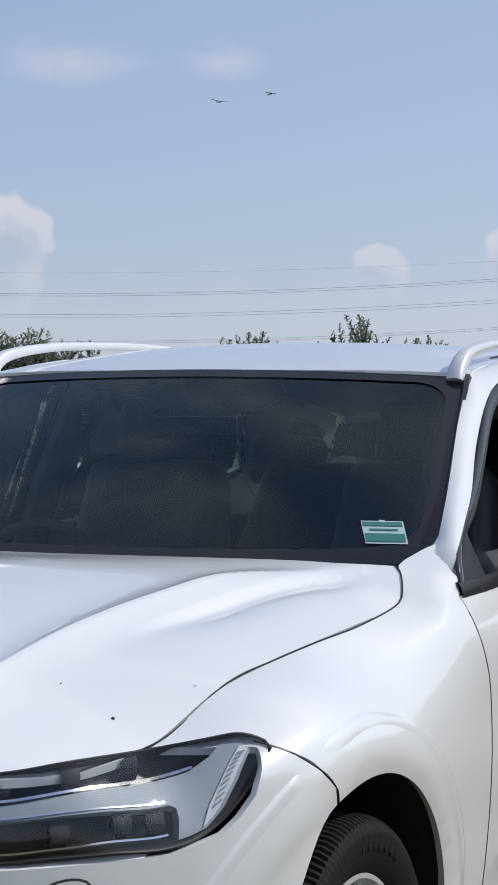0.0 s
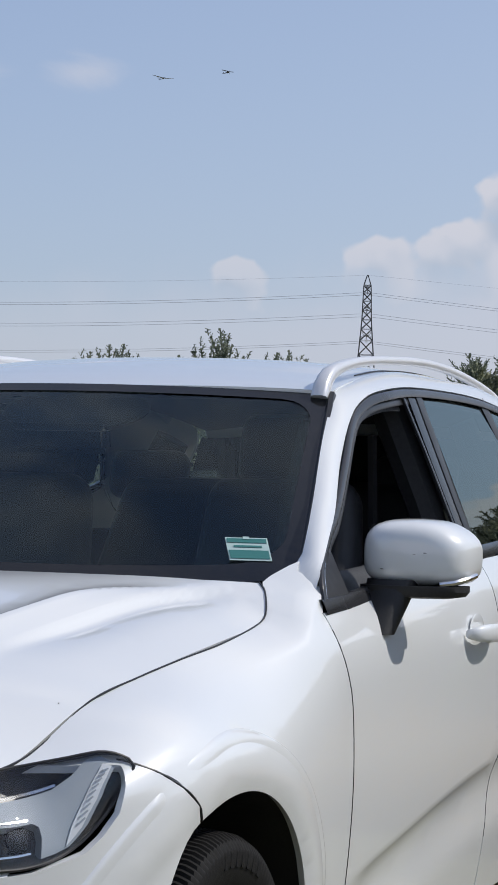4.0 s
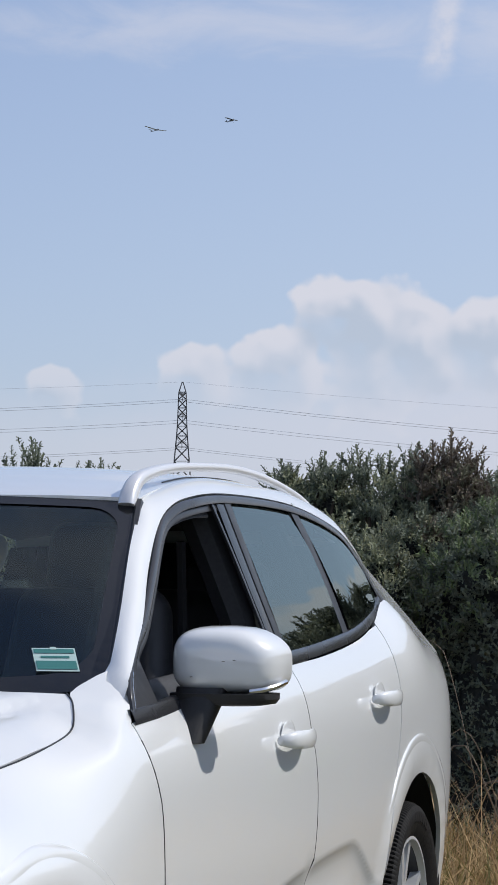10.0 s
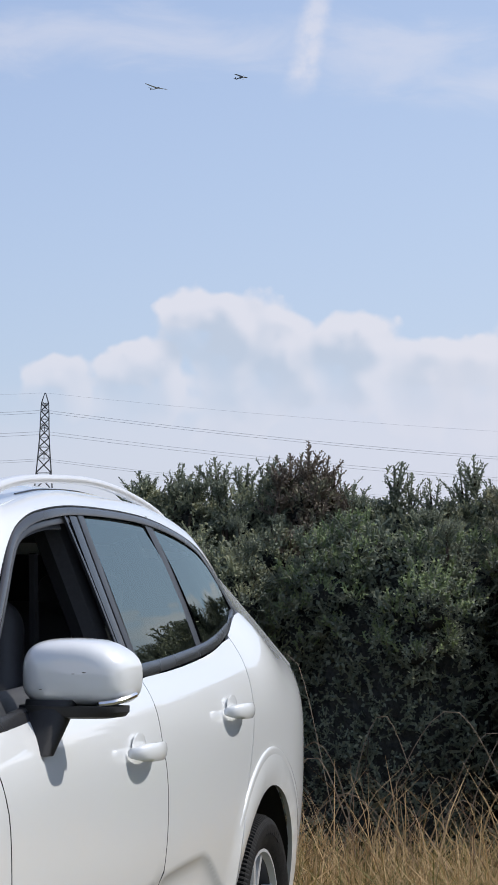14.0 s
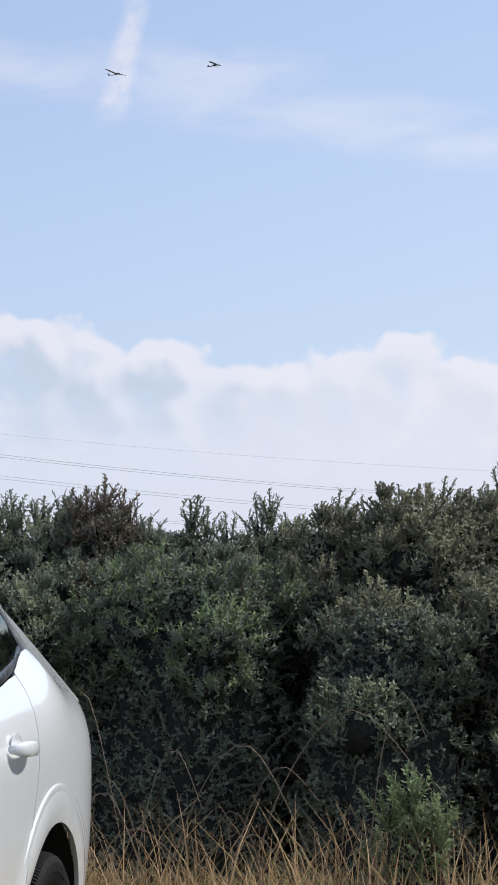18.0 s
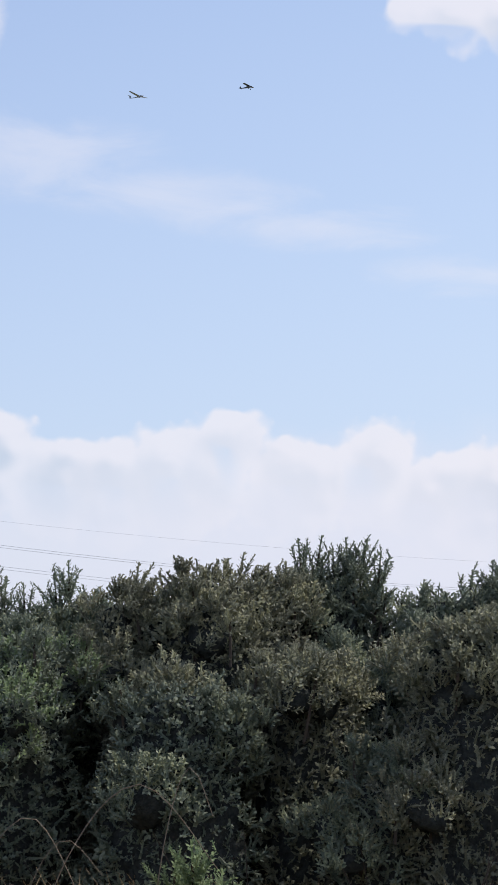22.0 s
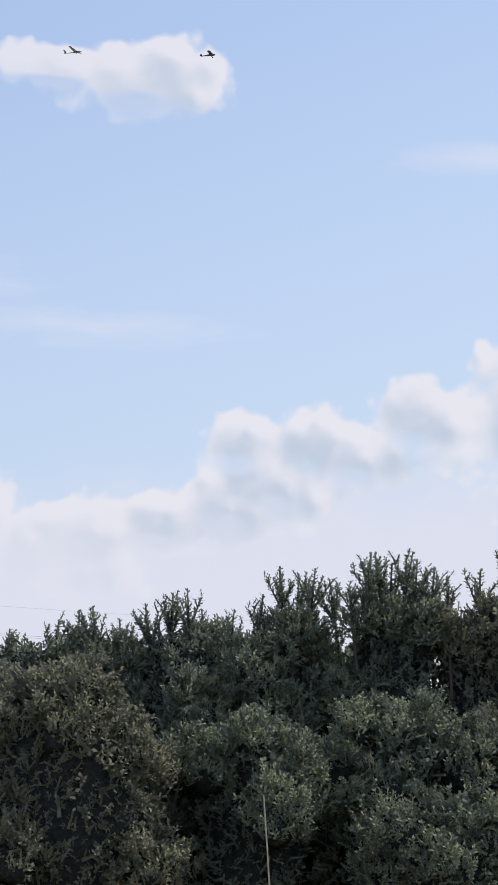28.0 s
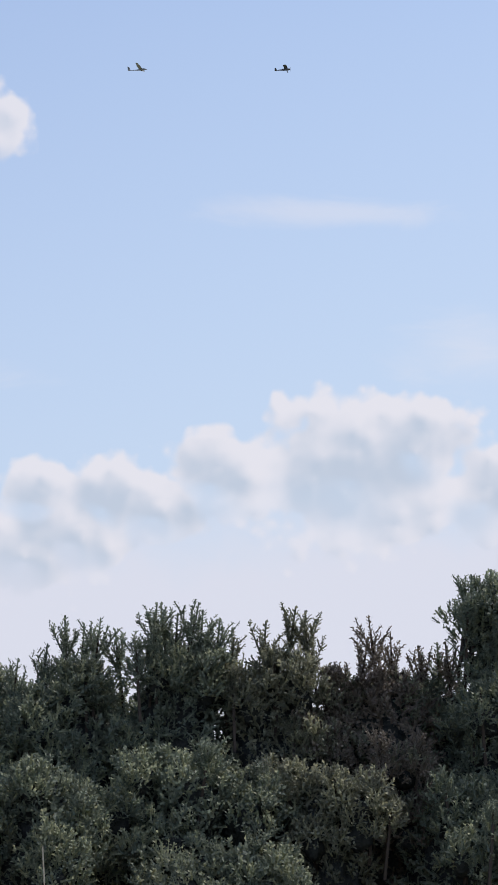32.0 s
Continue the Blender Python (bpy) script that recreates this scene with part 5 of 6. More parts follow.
    side_strip([(0.534, 1.066), (0.575, 1.113), (0.64, 1.150), (0.695, 1.182)], 0.0035, 0.006, CHROME, "corner_bright_strip", car, sign)
    # upper door frame behind the trim, seen in the open window
    side_strip([(0.89, 1.215), (1.04, 1.325), (1.18, 1.41), (1.31, 1.458), (1.46, 1.485), (1.61, 1.493)], 0.03, -0.02, PLASTIC, "door_frame", car, sign)
    # inner sill of the door
    side_strip([(0.56, 1.05), (1.0, 1.065), (1.66, 1.095)], 0.10, -0.05, PLASTIC, "door_inner_sill", car, sign)


def build_handle(y, z, sign):
    x = side_point(y, side_w(y, z, DOOR_CREST), DOOR_CREST).x
    bm = bmesh.new()
    # cup behind the pull
    bmesh.ops.create_uvsphere(bm, u_segments=16, v_segments=8, radius=1, matrix=Matrix.Translation((sign * (x + 0.001), y - 0.01, z + 0.002)) @ Matrix.Diagonal((0.003, 0.066, 0.042, 1)))
    cup = part("handle_cup", bm, PAINT, car, "shaded recess behind the door handle")
    bm = bmesh.new()
    rings = []
    for k in range(15):
        f = k / 14
        wide = 0.0225 * (1 - (abs(f - 0.5) * 2) ** 5 * 0.5)
        out = 0.012 + 0.038 * math.sin(math.pi * f) ** 0.55
        ring = []
        for j in range(10):
            a = 2 * math.pi * j / 10
            ring.append(bm.verts.new((sign * (x + out + 0.009 * math.cos(a)), y - 0.115 + 0.23 * f, z + wide * math.sin(a))))
        rings.append(ring)
    for a, b in zip(rings, rings[1:]):
        for k in range(10):
            bm.faces.new((a[k], a[(k + 1) % 10], b[(k + 1) % 10], b[k]))
    bm.faces.new(rings[0][::-1]), bm.faces.new(rings[-1])
    part("door_handle", bm, PAINT, car, "white pull-type door handle", sharp=60)


def rounded_body(size, bevel, segments=5):
    bm = bmesh.new()
    bmesh.ops.create_cube(bm, size=1, matrix=Matrix.Diagonal((*size, 1)))
    bmesh.ops.bevel(bm, geom=list(bm.edges), offset=bevel, segments=segments, profile=0.5, affect="EDGES")
    return bm


def build_mirror(sign):
    """Door mirror: painted shell on a dark foot."""
    at = Vector((0.950, 0.895, 1.136))
    bm = bmesh.new()
    rings = []
    for k in range(19):                       # from the glass side forward to the nose
        f = k / 18
        y = 0.065 - 0.145 * (1 - (1 - f) ** 1.6)
        r = max(0.02, (1 - min(0.9998, f) ** 2.8) ** 0.45)
        ring = []
        for j in range(40):
            a = 2 * math.pi * j / 40
            c, s = math.cos(a), math.sin(a)
            c, s = math.copysign(abs(c) ** 0.55, c), math.copysign(abs(s) ** 0.62, s)
            top = 0.080 - 0.026 * step(-0.2, 1.1, c) * (s > 0) * c
            ring.append(bm.verts.new((sign * (at.x + 0.115 * c * r), at.y + y + 0.05 * (c * r + 0.3) * 0.5 * (1 - f) + 0.022 * f * (c * r + 1), at.z + 0.01 + (top if s > 0 else 0.064) * s * r)))
        rings.append(ring)
    for a, b in zip(rings, rings[1:]):
        for k in range(40):
            bm.faces.new((a[k], a[(k + 1) % 40], b[(k + 1) % 40], b[k]))
    bm.faces.new(rings[0][::-1]), bm.faces.new(rings[-1])
    mirror = part("door_mirror", bm, PAINT, car, "white door mirror shell with small chips", sharp=50)
    # dark lower lip
    bm = bmesh.new()
    rings = []
    for k, (z, f) in enumerate(((0.0, 1.0), (-0.012, 1.0), (-0.022, 0.93), (-0.026, 0.7))):
        rings.append([bm.verts.new((sign * (at.x - 0.002 + 0.109 * f * math.copysign(abs(math.cos(a)) ** 0.6, math.cos(a))),
                                    at.y - 0.008 + 0.022 * math.cos(a) + 0.066 * f * math.copysign(abs(math.sin(a)) ** 0.7, math.sin(a)), at.z - 0.050 + z)) for a in (2 * math.pi * j / 36 for j in range(36))])
    for a, b in zip(rings, rings[1:]):
        for k in range(36):
            bm.faces.new((a[k], a[(k + 1) % 36], b[(k + 1) % 36], b[k]))
    bm.faces.new(rings[0]), bm.faces.new(rings[-1])
    part("mirror_lower_shell", bm, PLASTIC, mirror, "black lower shell")
    # foot on the door
    bm = bmesh.new()
    rings = []
    for f in (0, 0.2, 0.4, 0.6, 0.8, 1):
        c = Vector((0.905, 0.872, 1.098)).lerp(Vector((0.888, 0.80, 0.985)), f)
        rx, ry = 0.056 - 0.014 * f, 0.045 - 0.012 * f
        rings.append([bm.verts.new((sign * (c.x + rx * math.copysign(abs(math.cos(a)) ** 0.7, math.cos(a))), c.y + ry * math.sin(a), c.z)) for a in (2 * math.pi * j / 20 for j in range(20))])
    for a, b in zip(rings, rings[1:]):
        for k in range(20):
            bm.faces.new((a[k], a[(k + 1) % 20], b[(k + 1) % 20], b[k]))
    bm.faces.new(rings[0]), bm.faces.new(rings[-1])
    part("mirror_foot", bm, PLASTIC, mirror, "black mirror foot")
    # turn signal strip
    bm = bmesh.new()
    tube(bm, [(sign * x, y, z) for x, y, z in ((1.012, 0.845, 1.090), (1.038, 0.862, 1.094), (1.058, 0.895, 1.102), (1.066, 0.935, 1.109))], 0.0065, 8)
    part("turn_signal", bm, CHROME, mirror, "clear turn-signal strip")
    for x, y, z, r in ((0.856, 0.845, 1.165, 0.0025), (0.963, 0.822, 1.153, 0.0014), (0.985, 0.827, 1.156, 0.0016), (0.893, 0.824, 1.12, 0.0015)):
        bm = bmesh.new()
        bmesh.ops.create_uvsphere(bm, u_segments=8, v_segments=5, radius=r, matrix=Matrix.Translation((sign * x, y, z)) @ Matrix.Diagonal((2.6, 1.0, 0.6, 1)))
        part("paint_chip", bm, DIRT, mirror)


def build_wheel(x, y, sign):
    """Tyre with grooved tread, twin-spoke alloy rim, brake disc."""
    hub = empty("wheel")
    hub.parent = car
    hub.matrix_basis = pose(sign * x, y, HUB)
    hub["label"] = "silver alloy wheel with black tyre"
    profile = [(0.085, 0.235), (0.105, 0.262), (0.117, 0.295), (0.117, 0.320), (0.108, 0.337), (0.092, 0.346), (0.06, 0.351), (0.056, 0.343), (0.047, 0.343), (0.043, 0.352),
               (0.006, 0.353), (0.004, 0.345), (-0.006, 0.345), (-0.008, 0.353), (-0.045, 0.352), (-0.05, 0.343), (-0.06, 0.351), (-0.095, 0.346), (-0.117, 0.31), (-0.105, 0.262), (-0.085, 0.235)]
    n = 420
    rows = []
    for off, r in profile:
        row = []
        for k in range(n + 1):
            a = 2 * math.pi * k / n
            cut = 0.0
            if r > 0.33 and abs(off) > 0.05:
                cut = 0.006 if k % 3 == 0 else 0.0
            elif r > 0.349:
                cut = 0.006 if (k + 1) % 4 == 0 else 0.0
            rr = r - cut
            row.append((sign * off, rr * math.cos(a), rr * math.sin(a)))
        rows.append(row)
    bm = patch(rows)
    bmesh.ops.remove_doubles(bm, verts=bm.verts, dist=1e-5)
    tyre = part("tyre", bm, RUBBER, hub, "black tyre with worn blocky tread", sharp=30)
    # raised bars of unreadable lettering on the tyre wall
    for k in range(7):
        bm = bmesh.new()
        a = radians(62 + 5.2 * k)
        m = pose(sign * 0.1155, 0.303 * math.cos(a), 0.303 * math.sin(a)) @ Matrix.Rotation(a, 4, "X")
        bmesh.ops.create_cube(bm, size=1, matrix=m @ Matrix.Diagonal((0.004, 0.026, 0.014, 1)))
        part("wall_bar", bm, RUBBER, tyre)
    rows = [[(sign * off, r * math.cos(2 * math.pi * k / 72), r * math.sin(2 * math.pi * k / 72)) for k in range(73)] for off, r in ((0.086, 0.238), (0.098, 0.247), (0.099, 0.238), (0.082, 0.226))]
    bm = patch(rows)
    bmesh.ops.remove_doubles(bm, verts=bm.verts, dist=1e-5)
    rim = part("rim", bm, ALLOY, hub, "silver alloy rim")
    rows = [[(sign * off, r * math.cos(2 * math.pi * k / 72), r * math.sin(2 * math.pi * k / 72)) for k in range(73)] for off, r in ((0.082, 0.226), (0.03, 0.215), (-0.08, 0.21), (-0.085, 0.02))]
    part("rim_barrel", patch(rows), TRIM, rim, "dark inside of the rim")
    for k in range(5):
        for d in (-11, 11):
            a = 2 * math.pi * k / 5 + radians(90)
            bm = bmesh.new()
            rings = []
            for f in (0, 0.3, 0.6, 0.85, 1):
                r = 0.035 + 0.200 * f
                b = a + radians(d) * (0.35 + 0.75 * f)
                c = Vector((0, r * math.cos(b), r * math.sin(b)))
                side = Vector((0, -math.sin(b), math.cos(b)))
                w = 0.017 - 0.003 * f
                o = 0.075 + 0.012 * f
                rings.append([bm.verts.new(c + side * s * w + Vector((sign * q, 0, 0))) for s, q in ((-1, o - 0.03), (-0.85, o), (0.85, o), (1, o - 0.03))])
            for p, q in zip(rings, rings[1:]):
                for j in range(4):
                    bm.faces.new((p[j], p[(j + 1) % 4], q[(j + 1) % 4], q[j]))
            bm.faces.new(rings[0]), bm.faces.new(rings[-1])
            part("spoke", bm, ALLOY, rim)
    bm = bmesh.new()
    bmesh.ops.create_cone(bm, cap_ends=True, segments=32, radius1=0.05, radius2=0.034, depth=0.03, matrix=pose(sign * 0.075, 0, 0, 0, 90 * sign))
    part("hub_cap", bm, ALLOY, rim)
    bm = bmesh.new()
    bmesh.ops.create_cone(bm, cap_ends=True, segments=40, radius1=0.165, radius2=0.165, depth=0.02, matrix=pose(sign * 0.0, 0, 0, 0, 90))
    part("brake_disc", bm, STEEL, hub)


def nose_point(a, z):
    """The bumper's face: a from 0 at the middle to 1 at the wheel arch."""
    lean = spline([(0.2, -0.06), (0.40, 0.0), (0.62, 0.0), (0.70, -0.012), (0.82, -0.05)], z)
    x, y = spline([(0, 0.0, -0.89), (0.3, 0.36, -0.875), (0.55, 0.63, -0.80), (0.72, 0.775, -0.69), (0.86, 0.87, -0.54), (1.0, 0.925, -0.345)], a)
    return Vector((x + lean * (0.3 + 0.7 * a) * 0.5, y - lean * (1 - 0.7 * a), z))


def lamp_point(u, v):
    """The lamp's face: u from the grille outward to the tip, v from the lower to the upper edge."""
    low = smooth_line([(0.44, -0.865, 0.685), (0.596, -0.79, 0.683), (0.665, -0.735, 0.688), (0.73, -0.67, 0.692), (0.785, -0.58, 0.692), (0.82, -0.50, 0.715), (0.852, -0.43, 0.775), (0.866, -0.385, 0.83)], 41)
    top = smooth_line([(0.44, -0.845, 0.80), (0.58, -0.745, 0.812), (0.655, -0.665, 0.826), (0.704, -0.515, 0.831), (0.775, -0.455, 0.846), (0.822, -0.415, 0.856), (0.852, -0.39, 0.848), (0.866, -0.38, 0.836)], 41)
    i = min(39, int(u * 40))
    f = u * 40 - i
    a, b = low[i].lerp(low[i + 1], f), top[i].lerp(top[i + 1], f)
    out = Vector((0.55, -0.75, 0.1)).normalized()
    return a.lerp(b, v) + out * 0.018 * 4 * v * (1 - v) * (1 - u**6)


def lamp_strip(points, width, depth, sink, mat, name, parent, sign, label="", taper=1.0):
    """A bar inside the lamp, along points of u and v."""
    line = smooth_line([(u, v, 0) for u, v in points], 24)
    out = Vector((0.55, -0.75, 0.1)).normalized()
    rows = []
    for f, o in ((-0.5, -depth), (-0.5, 0), (0.5, 0), (0.5, -depth)):
        row = []
        for i, p in enumerate(line):
            w = width * (1 + (taper - 1) * i / 23)
            along = line[min(i + 1, 23)] - line[max(i - 1, 0)]
            # the lamp is about four times as long as it is high
            side = Vector((-along.y * 0.25, along.x * 4, 0))
            side = Vector((side.x, side.y, 0)) / math.hypot(side.x * 4, side.y) if side.length else Vector((0, 1, 0))
            u, v = p.x + side.x * f * w, p.y + side.y * f * w
            q = lamp_point(min(1, max(0, u)), min(1, max(0, v))) + out * (o - sink)
            row.append((sign * q.x, q.y, q.z))
        rows.append(row)
    return part(name, patch(rows), mat, parent, label, sharp=40)


def build_lamp(sign):
    rows = []
    out = Vector((0.55, -0.75, 0.1)).normalized()
    def at(u, v, sink):
        p = lamp_point(u, v) - out * sink
        return (sign * p.x, p.y, p.z)
    bm = patch([[at(i / 60, j / 8, 0.055 * min(1, 6 * min(j / 8, 1 - j / 8)) + 0.004) for i in range(61)] for j in range(9)])
    lamp = part("headlight", bm, TRIM, car, "clear-lensed headlight with a sideways T-shaped light bar")
    bm = patch([[at(i / 60, j / 8, 0.0) for i in range(61)] for j in range(9)])
    cover = part("lens_cover", bm, LAMP_GLASS, lamp, "clear lamp cover")
    cover.visible_shadow = False
    # dark edge round the lens
    loop = [at(i / 50, 0.0, 0.001) for i in range(50)] + [at(1.0, 0.5, 0.001)] + [at(0.98 - i / 50, 1.0, 0.002) for i in range(50)]
    bm = bmesh.new()
    tube(bm, loop, 0.0030, 6)
    part("lens_edge", bm, TRIM, lamp)
    def plate(outline, sink, mat, name, label=""):
        bm = panel(dense(outline, 0.03), lambda u, v: Vector(at(u, v, sink)), (0.035, 0.07))
        outward(bm, (sign * 0.4, 0.0, 0.75))
        fold_rim(bm, 0.02, None)
        finish(bm, 40)
        return part(name, bm, mat, lamp, label, clean=False)
    hammer = [(0.0, 0.63), (0.255, 0.64), (0.385, 0.66), (0.54, 0.675), (0.69, 0.675), (0.76, 0.685), (0.818, 0.76), (0.865, 0.90), (0.905, 0.92), (0.945, 0.70), (0.918, 0.50), (0.878, 0.27), (0.82, 0.10), (0.755, 0.035),
              (0.672, 0.05), (0.692, 0.25), (0.694, 0.36), (0.68, 0.41), (0.52, 0.44), (0.38, 0.45), (0.255, 0.46), (0.0, 0.46)]
    plate(hammer, 0.012, DRL, "light_bar", "pale T-shaped light bar")
    plate([(0.745, 0.06), (0.80, 0.13), (0.862, 0.30), (0.905, 0.52), (0.928, 0.68), (0.905, 0.78), (0.885, 0.66), (0.83, 0.42), (0.775, 0.22)], 0.009, LIGHT_GUIDE, "light_guide", "white ribbed light guide")
    lamp_strip([(0.0, 0.685), (0.26, 0.69), (0.46, 0.705), (0.69, 0.71), (0.77, 0.72)], 0.03, 0.02, 0.008, CHROME, "bright_strip", lamp, sign)
    lamp_strip([(0.05, 0.09), (0.375, 0.10), (0.50, 0.125), (0.65, 0.13)], 0.022, 0.012, 0.012, CHROME, "bright_strip", lamp, sign)
    lamp_strip([(0.0, 0.49), (0.26, 0.495), (0.52, 0.48), (0.67, 0.455)], 0.018, 0.006, 0.010, CHROME, "bright_strip", lamp, sign)
    for u, v in ((0.22, 0.27), (0.378, 0.27), (0.53, 0.28), (0.62, 0.27), (0.25, 0.84), (0.418, 0.84), (0.60, 0.86)):
        bm = bmesh.new()
        p = at(u, v, 0.034)
        bmesh.ops.create_uvsphere(bm, u_segments=14, v_segments=8, radius=0.017, matrix=Matrix.Translation(p) @ Matrix.Rotation(radians(-35 * sign), 4, "Z") @ Matrix.Diagonal((1.1, 0.7, 0.85, 1)))
        unit = part("projector_lens", bm, LAMP_GLASS, lamp, "clear projector lens")
        bm = bmesh.new()
        bmesh.ops.create_cone(bm, cap_ends=False, segments=18, radius1=0.023, radius2=0.020, depth=0.03, matrix=Matrix.Translation(at(u, v, 0.042)) @ Matrix.Rotation(radians(-35 * sign), 4, "Z") @ Matrix.Rotation(radians(90), 4, "X"))
        part("bezel", bm, GREY_TRIM, unit)
    for k in range(9):         # ribs in the upright bar
        f = k / 8
        lamp_strip([(0.79 + 0.105 * f, 0.20 + 0.46 * f), (0.815 + 0.10 * f, 0.20 + 0.46 * f)], 0.022, 0.004, 0.0055, DRL, "light_rib", lamp, sign)


def build_nose():
    for sign in (1, -1):
        # bumper corner: below the lamp and round to the wheel arch
        arch = [(FRONT_AXLE + (0.44 - 0.075 * step(0, 9, k)) * math.cos(radians(112 + 3 * k)), ARCH + (0.44 - 0.075 * step(0, 9, k)) * math.sin(radians(112 + 3 * k))) for k in range(25)]
        lamp_foot = [(-0.398, 0.832), (-0.44, 0.765), (-0.50, 0.708), (-0.58, 0.684), (-0.62, 0.682)]
        outline = shift(LAMP_SEAM, -GAP)[1:] + lamp_foot + [(-0.62, 0.5), (-0.62, 0.30), (-0.52, 0.285)] + arch[::-1]
        side_sheet("front_bumper_corner", outline, FENDER_CREST, sign, (0.04, 0.06), marks=lip_marks(FRONT_AXLE, 0.545, 112, 185))
        rows = []
        edge = spline(WIDEST, -0.62)
        for j in range(13):
            row = []
            for i in range(31):
                a = i / 30
                z = 0.285 + (spline([(0, 0.672), (0.6, 0.674), (1, 0.682)], a) - 0.285) * j / 12
                side = side_point(-0.62, side_w(-0.62, z, FENDER_CREST), FENDER_CREST)
                x = 0.36 + (side.x - 0.36) * a
                y = -0.875 + 0.255 * a**2.3 + 0.03 * (1 - a) * step(0.45, 0.3, z)
                row.append((sign * x, y, z))
            rows.append(row)
        # ledge back to the foot of the lamp
        foot = [lamp_point(k / 60, 0.0) for k in range(61)]
        rows.append([(x, min(foot, key=lambda p: abs(p.x - abs(x))).y + 0.02, z + 0.008) for x, y, z in rows[-1]])
        sheet("front_bumper_face", patch(rows), PAINT, car, depth=0.012)
    rows = [[(nose_point(abs(a), z).x * (1 if a >= 0 else -1), nose_point(abs(a), z).y + 0.004, z) for a in (-0.3 + 0.6 * i / 24 for i in range(25))] for z in (0.28, 0.36, 0.44)]
    sheet("front_bumper_middle", patch(rows), PAINT, car)
    # grille: dark back and upright bars
    rows = [[(x, -0.855 + 0.03 * (x / 0.42) ** 2, z) for x in (-0.44, -0.22, 0, 0.22, 0.44)] for z in (0.44, 0.6, 0.80)]
    grille = part("grille", patch(rows), PLASTIC, car, "dark grille with upright bright bars")
    for k in range(23):
        x = -0.40 + 0.8 * k / 22
        bm = bmesh.new()
        tube(bm, ((x, -0.885 + 0.03 * (x / 0.42) ** 2, 0.47), (x, -0.89 + 0.03 * (x / 0.42) ** 2, 0.62), (x, -0.875 + 0.03 * (x / 0.42) ** 2, 0.78)), 0.006, 5)
        part("grille_bar", bm, CHROME, grille)
    # washer flap in the bumper
    loop = [Vector(p) for p in ((0.665, -0.772, 0.56), (0.668, -0.772, 0.645), (0.725, -0.725, 0.655), (0.733, -0.715, 0.56))]
    bm = bmesh.new()
    tube(bm, smooth_line(loop, 24), 0.0022, 5)
    part("washer_flap_seam", bm, TRIM, car)


def build_hood():
    half = [(0.0, -0.865), (0.25, -0.862), (0.44, -0.838), (0.575, -0.752), (0.648, -0.665), (0.682, -0.575), (0.697, -0.50), (0.706, -0.431), (0.727, -0.262), (0.750, -0.079), (0.775, 0.12), (0.796, 0.31), (0.797, 0.37),
            (0.788, 0.415), (0.765, 0.465), (0.744, 0.49), (0.637, 0.455), (0.403, 0.428), (0.156, 0.408)]
    right = curve2(half[:9], 30) + curve2(half[8:14], 24)[1:] + half[14:] + [(0.0, 0.402)]
    loop = right + [(-x, y) for x, y in right[::-1] if x > 0.01]
    marks = []
    for k in range(60):
        y = -0.84 + 1.28 * k / 59
        fold = spline(HOOD_FOLD, y)
        marks += [(s * (fold + d), y) for s in (1, -1) for d in (-0.03, -0.012, -0.002, 0.002, 0.014, 0.035, 0.06)]
        if y > -0.25:
            marks += [(s * (spline(HOOD_HOLLOW, y) + d), y) for s in (1, -1) for d in (-0.026, -0.014, -0.006, 0.004, 0.018, 0.045)]
    bm = panel(dense(loop, 0.04), lambda x, y: Vector((x, y, hood_height(x, y))), (0.04, 0.04), marks=marks)
    hood = sheet("bonnet", bm, PAINT, car, "white sculpted bonnet", depth=0.016)
    # a dark tube along each edge of the bonnet stands for its shadow gap
    for s in (1, -1):
        edge = [p for p in right if p[0] > 0.64]
        bm = bmesh.new()
        rim = []
        for x, y in edge:
            cx, cz = spline(FENDER_CREST, y)
            rim.append((s * (cx - 0.001), y, cz + 0.0008) if -0.485 < y < 0.36 else (s * (x + 0.001), y, hood_height(x, y) + 0.0012))
        tube(bm, smooth_line(rim[:-4:5] + rim[-4:], 90), 0.0019, 6)
        part("bonnet_seal", bm, TRIM, hood)
    for x, y, r in ((0.62, -0.46, 0.0034), (0.50, -0.42, 0.0014), (0.69, -0.30, 0.0012)):
        bm = bmesh.new()
        bmesh.ops.create_uvsphere(bm, u_segments=8, v_segments=5, radius=r, matrix=Matrix.Translation((x, y, hood_height(x, y) + 0.0005)))
        part("mud_speck", bm, DIRT, hood)


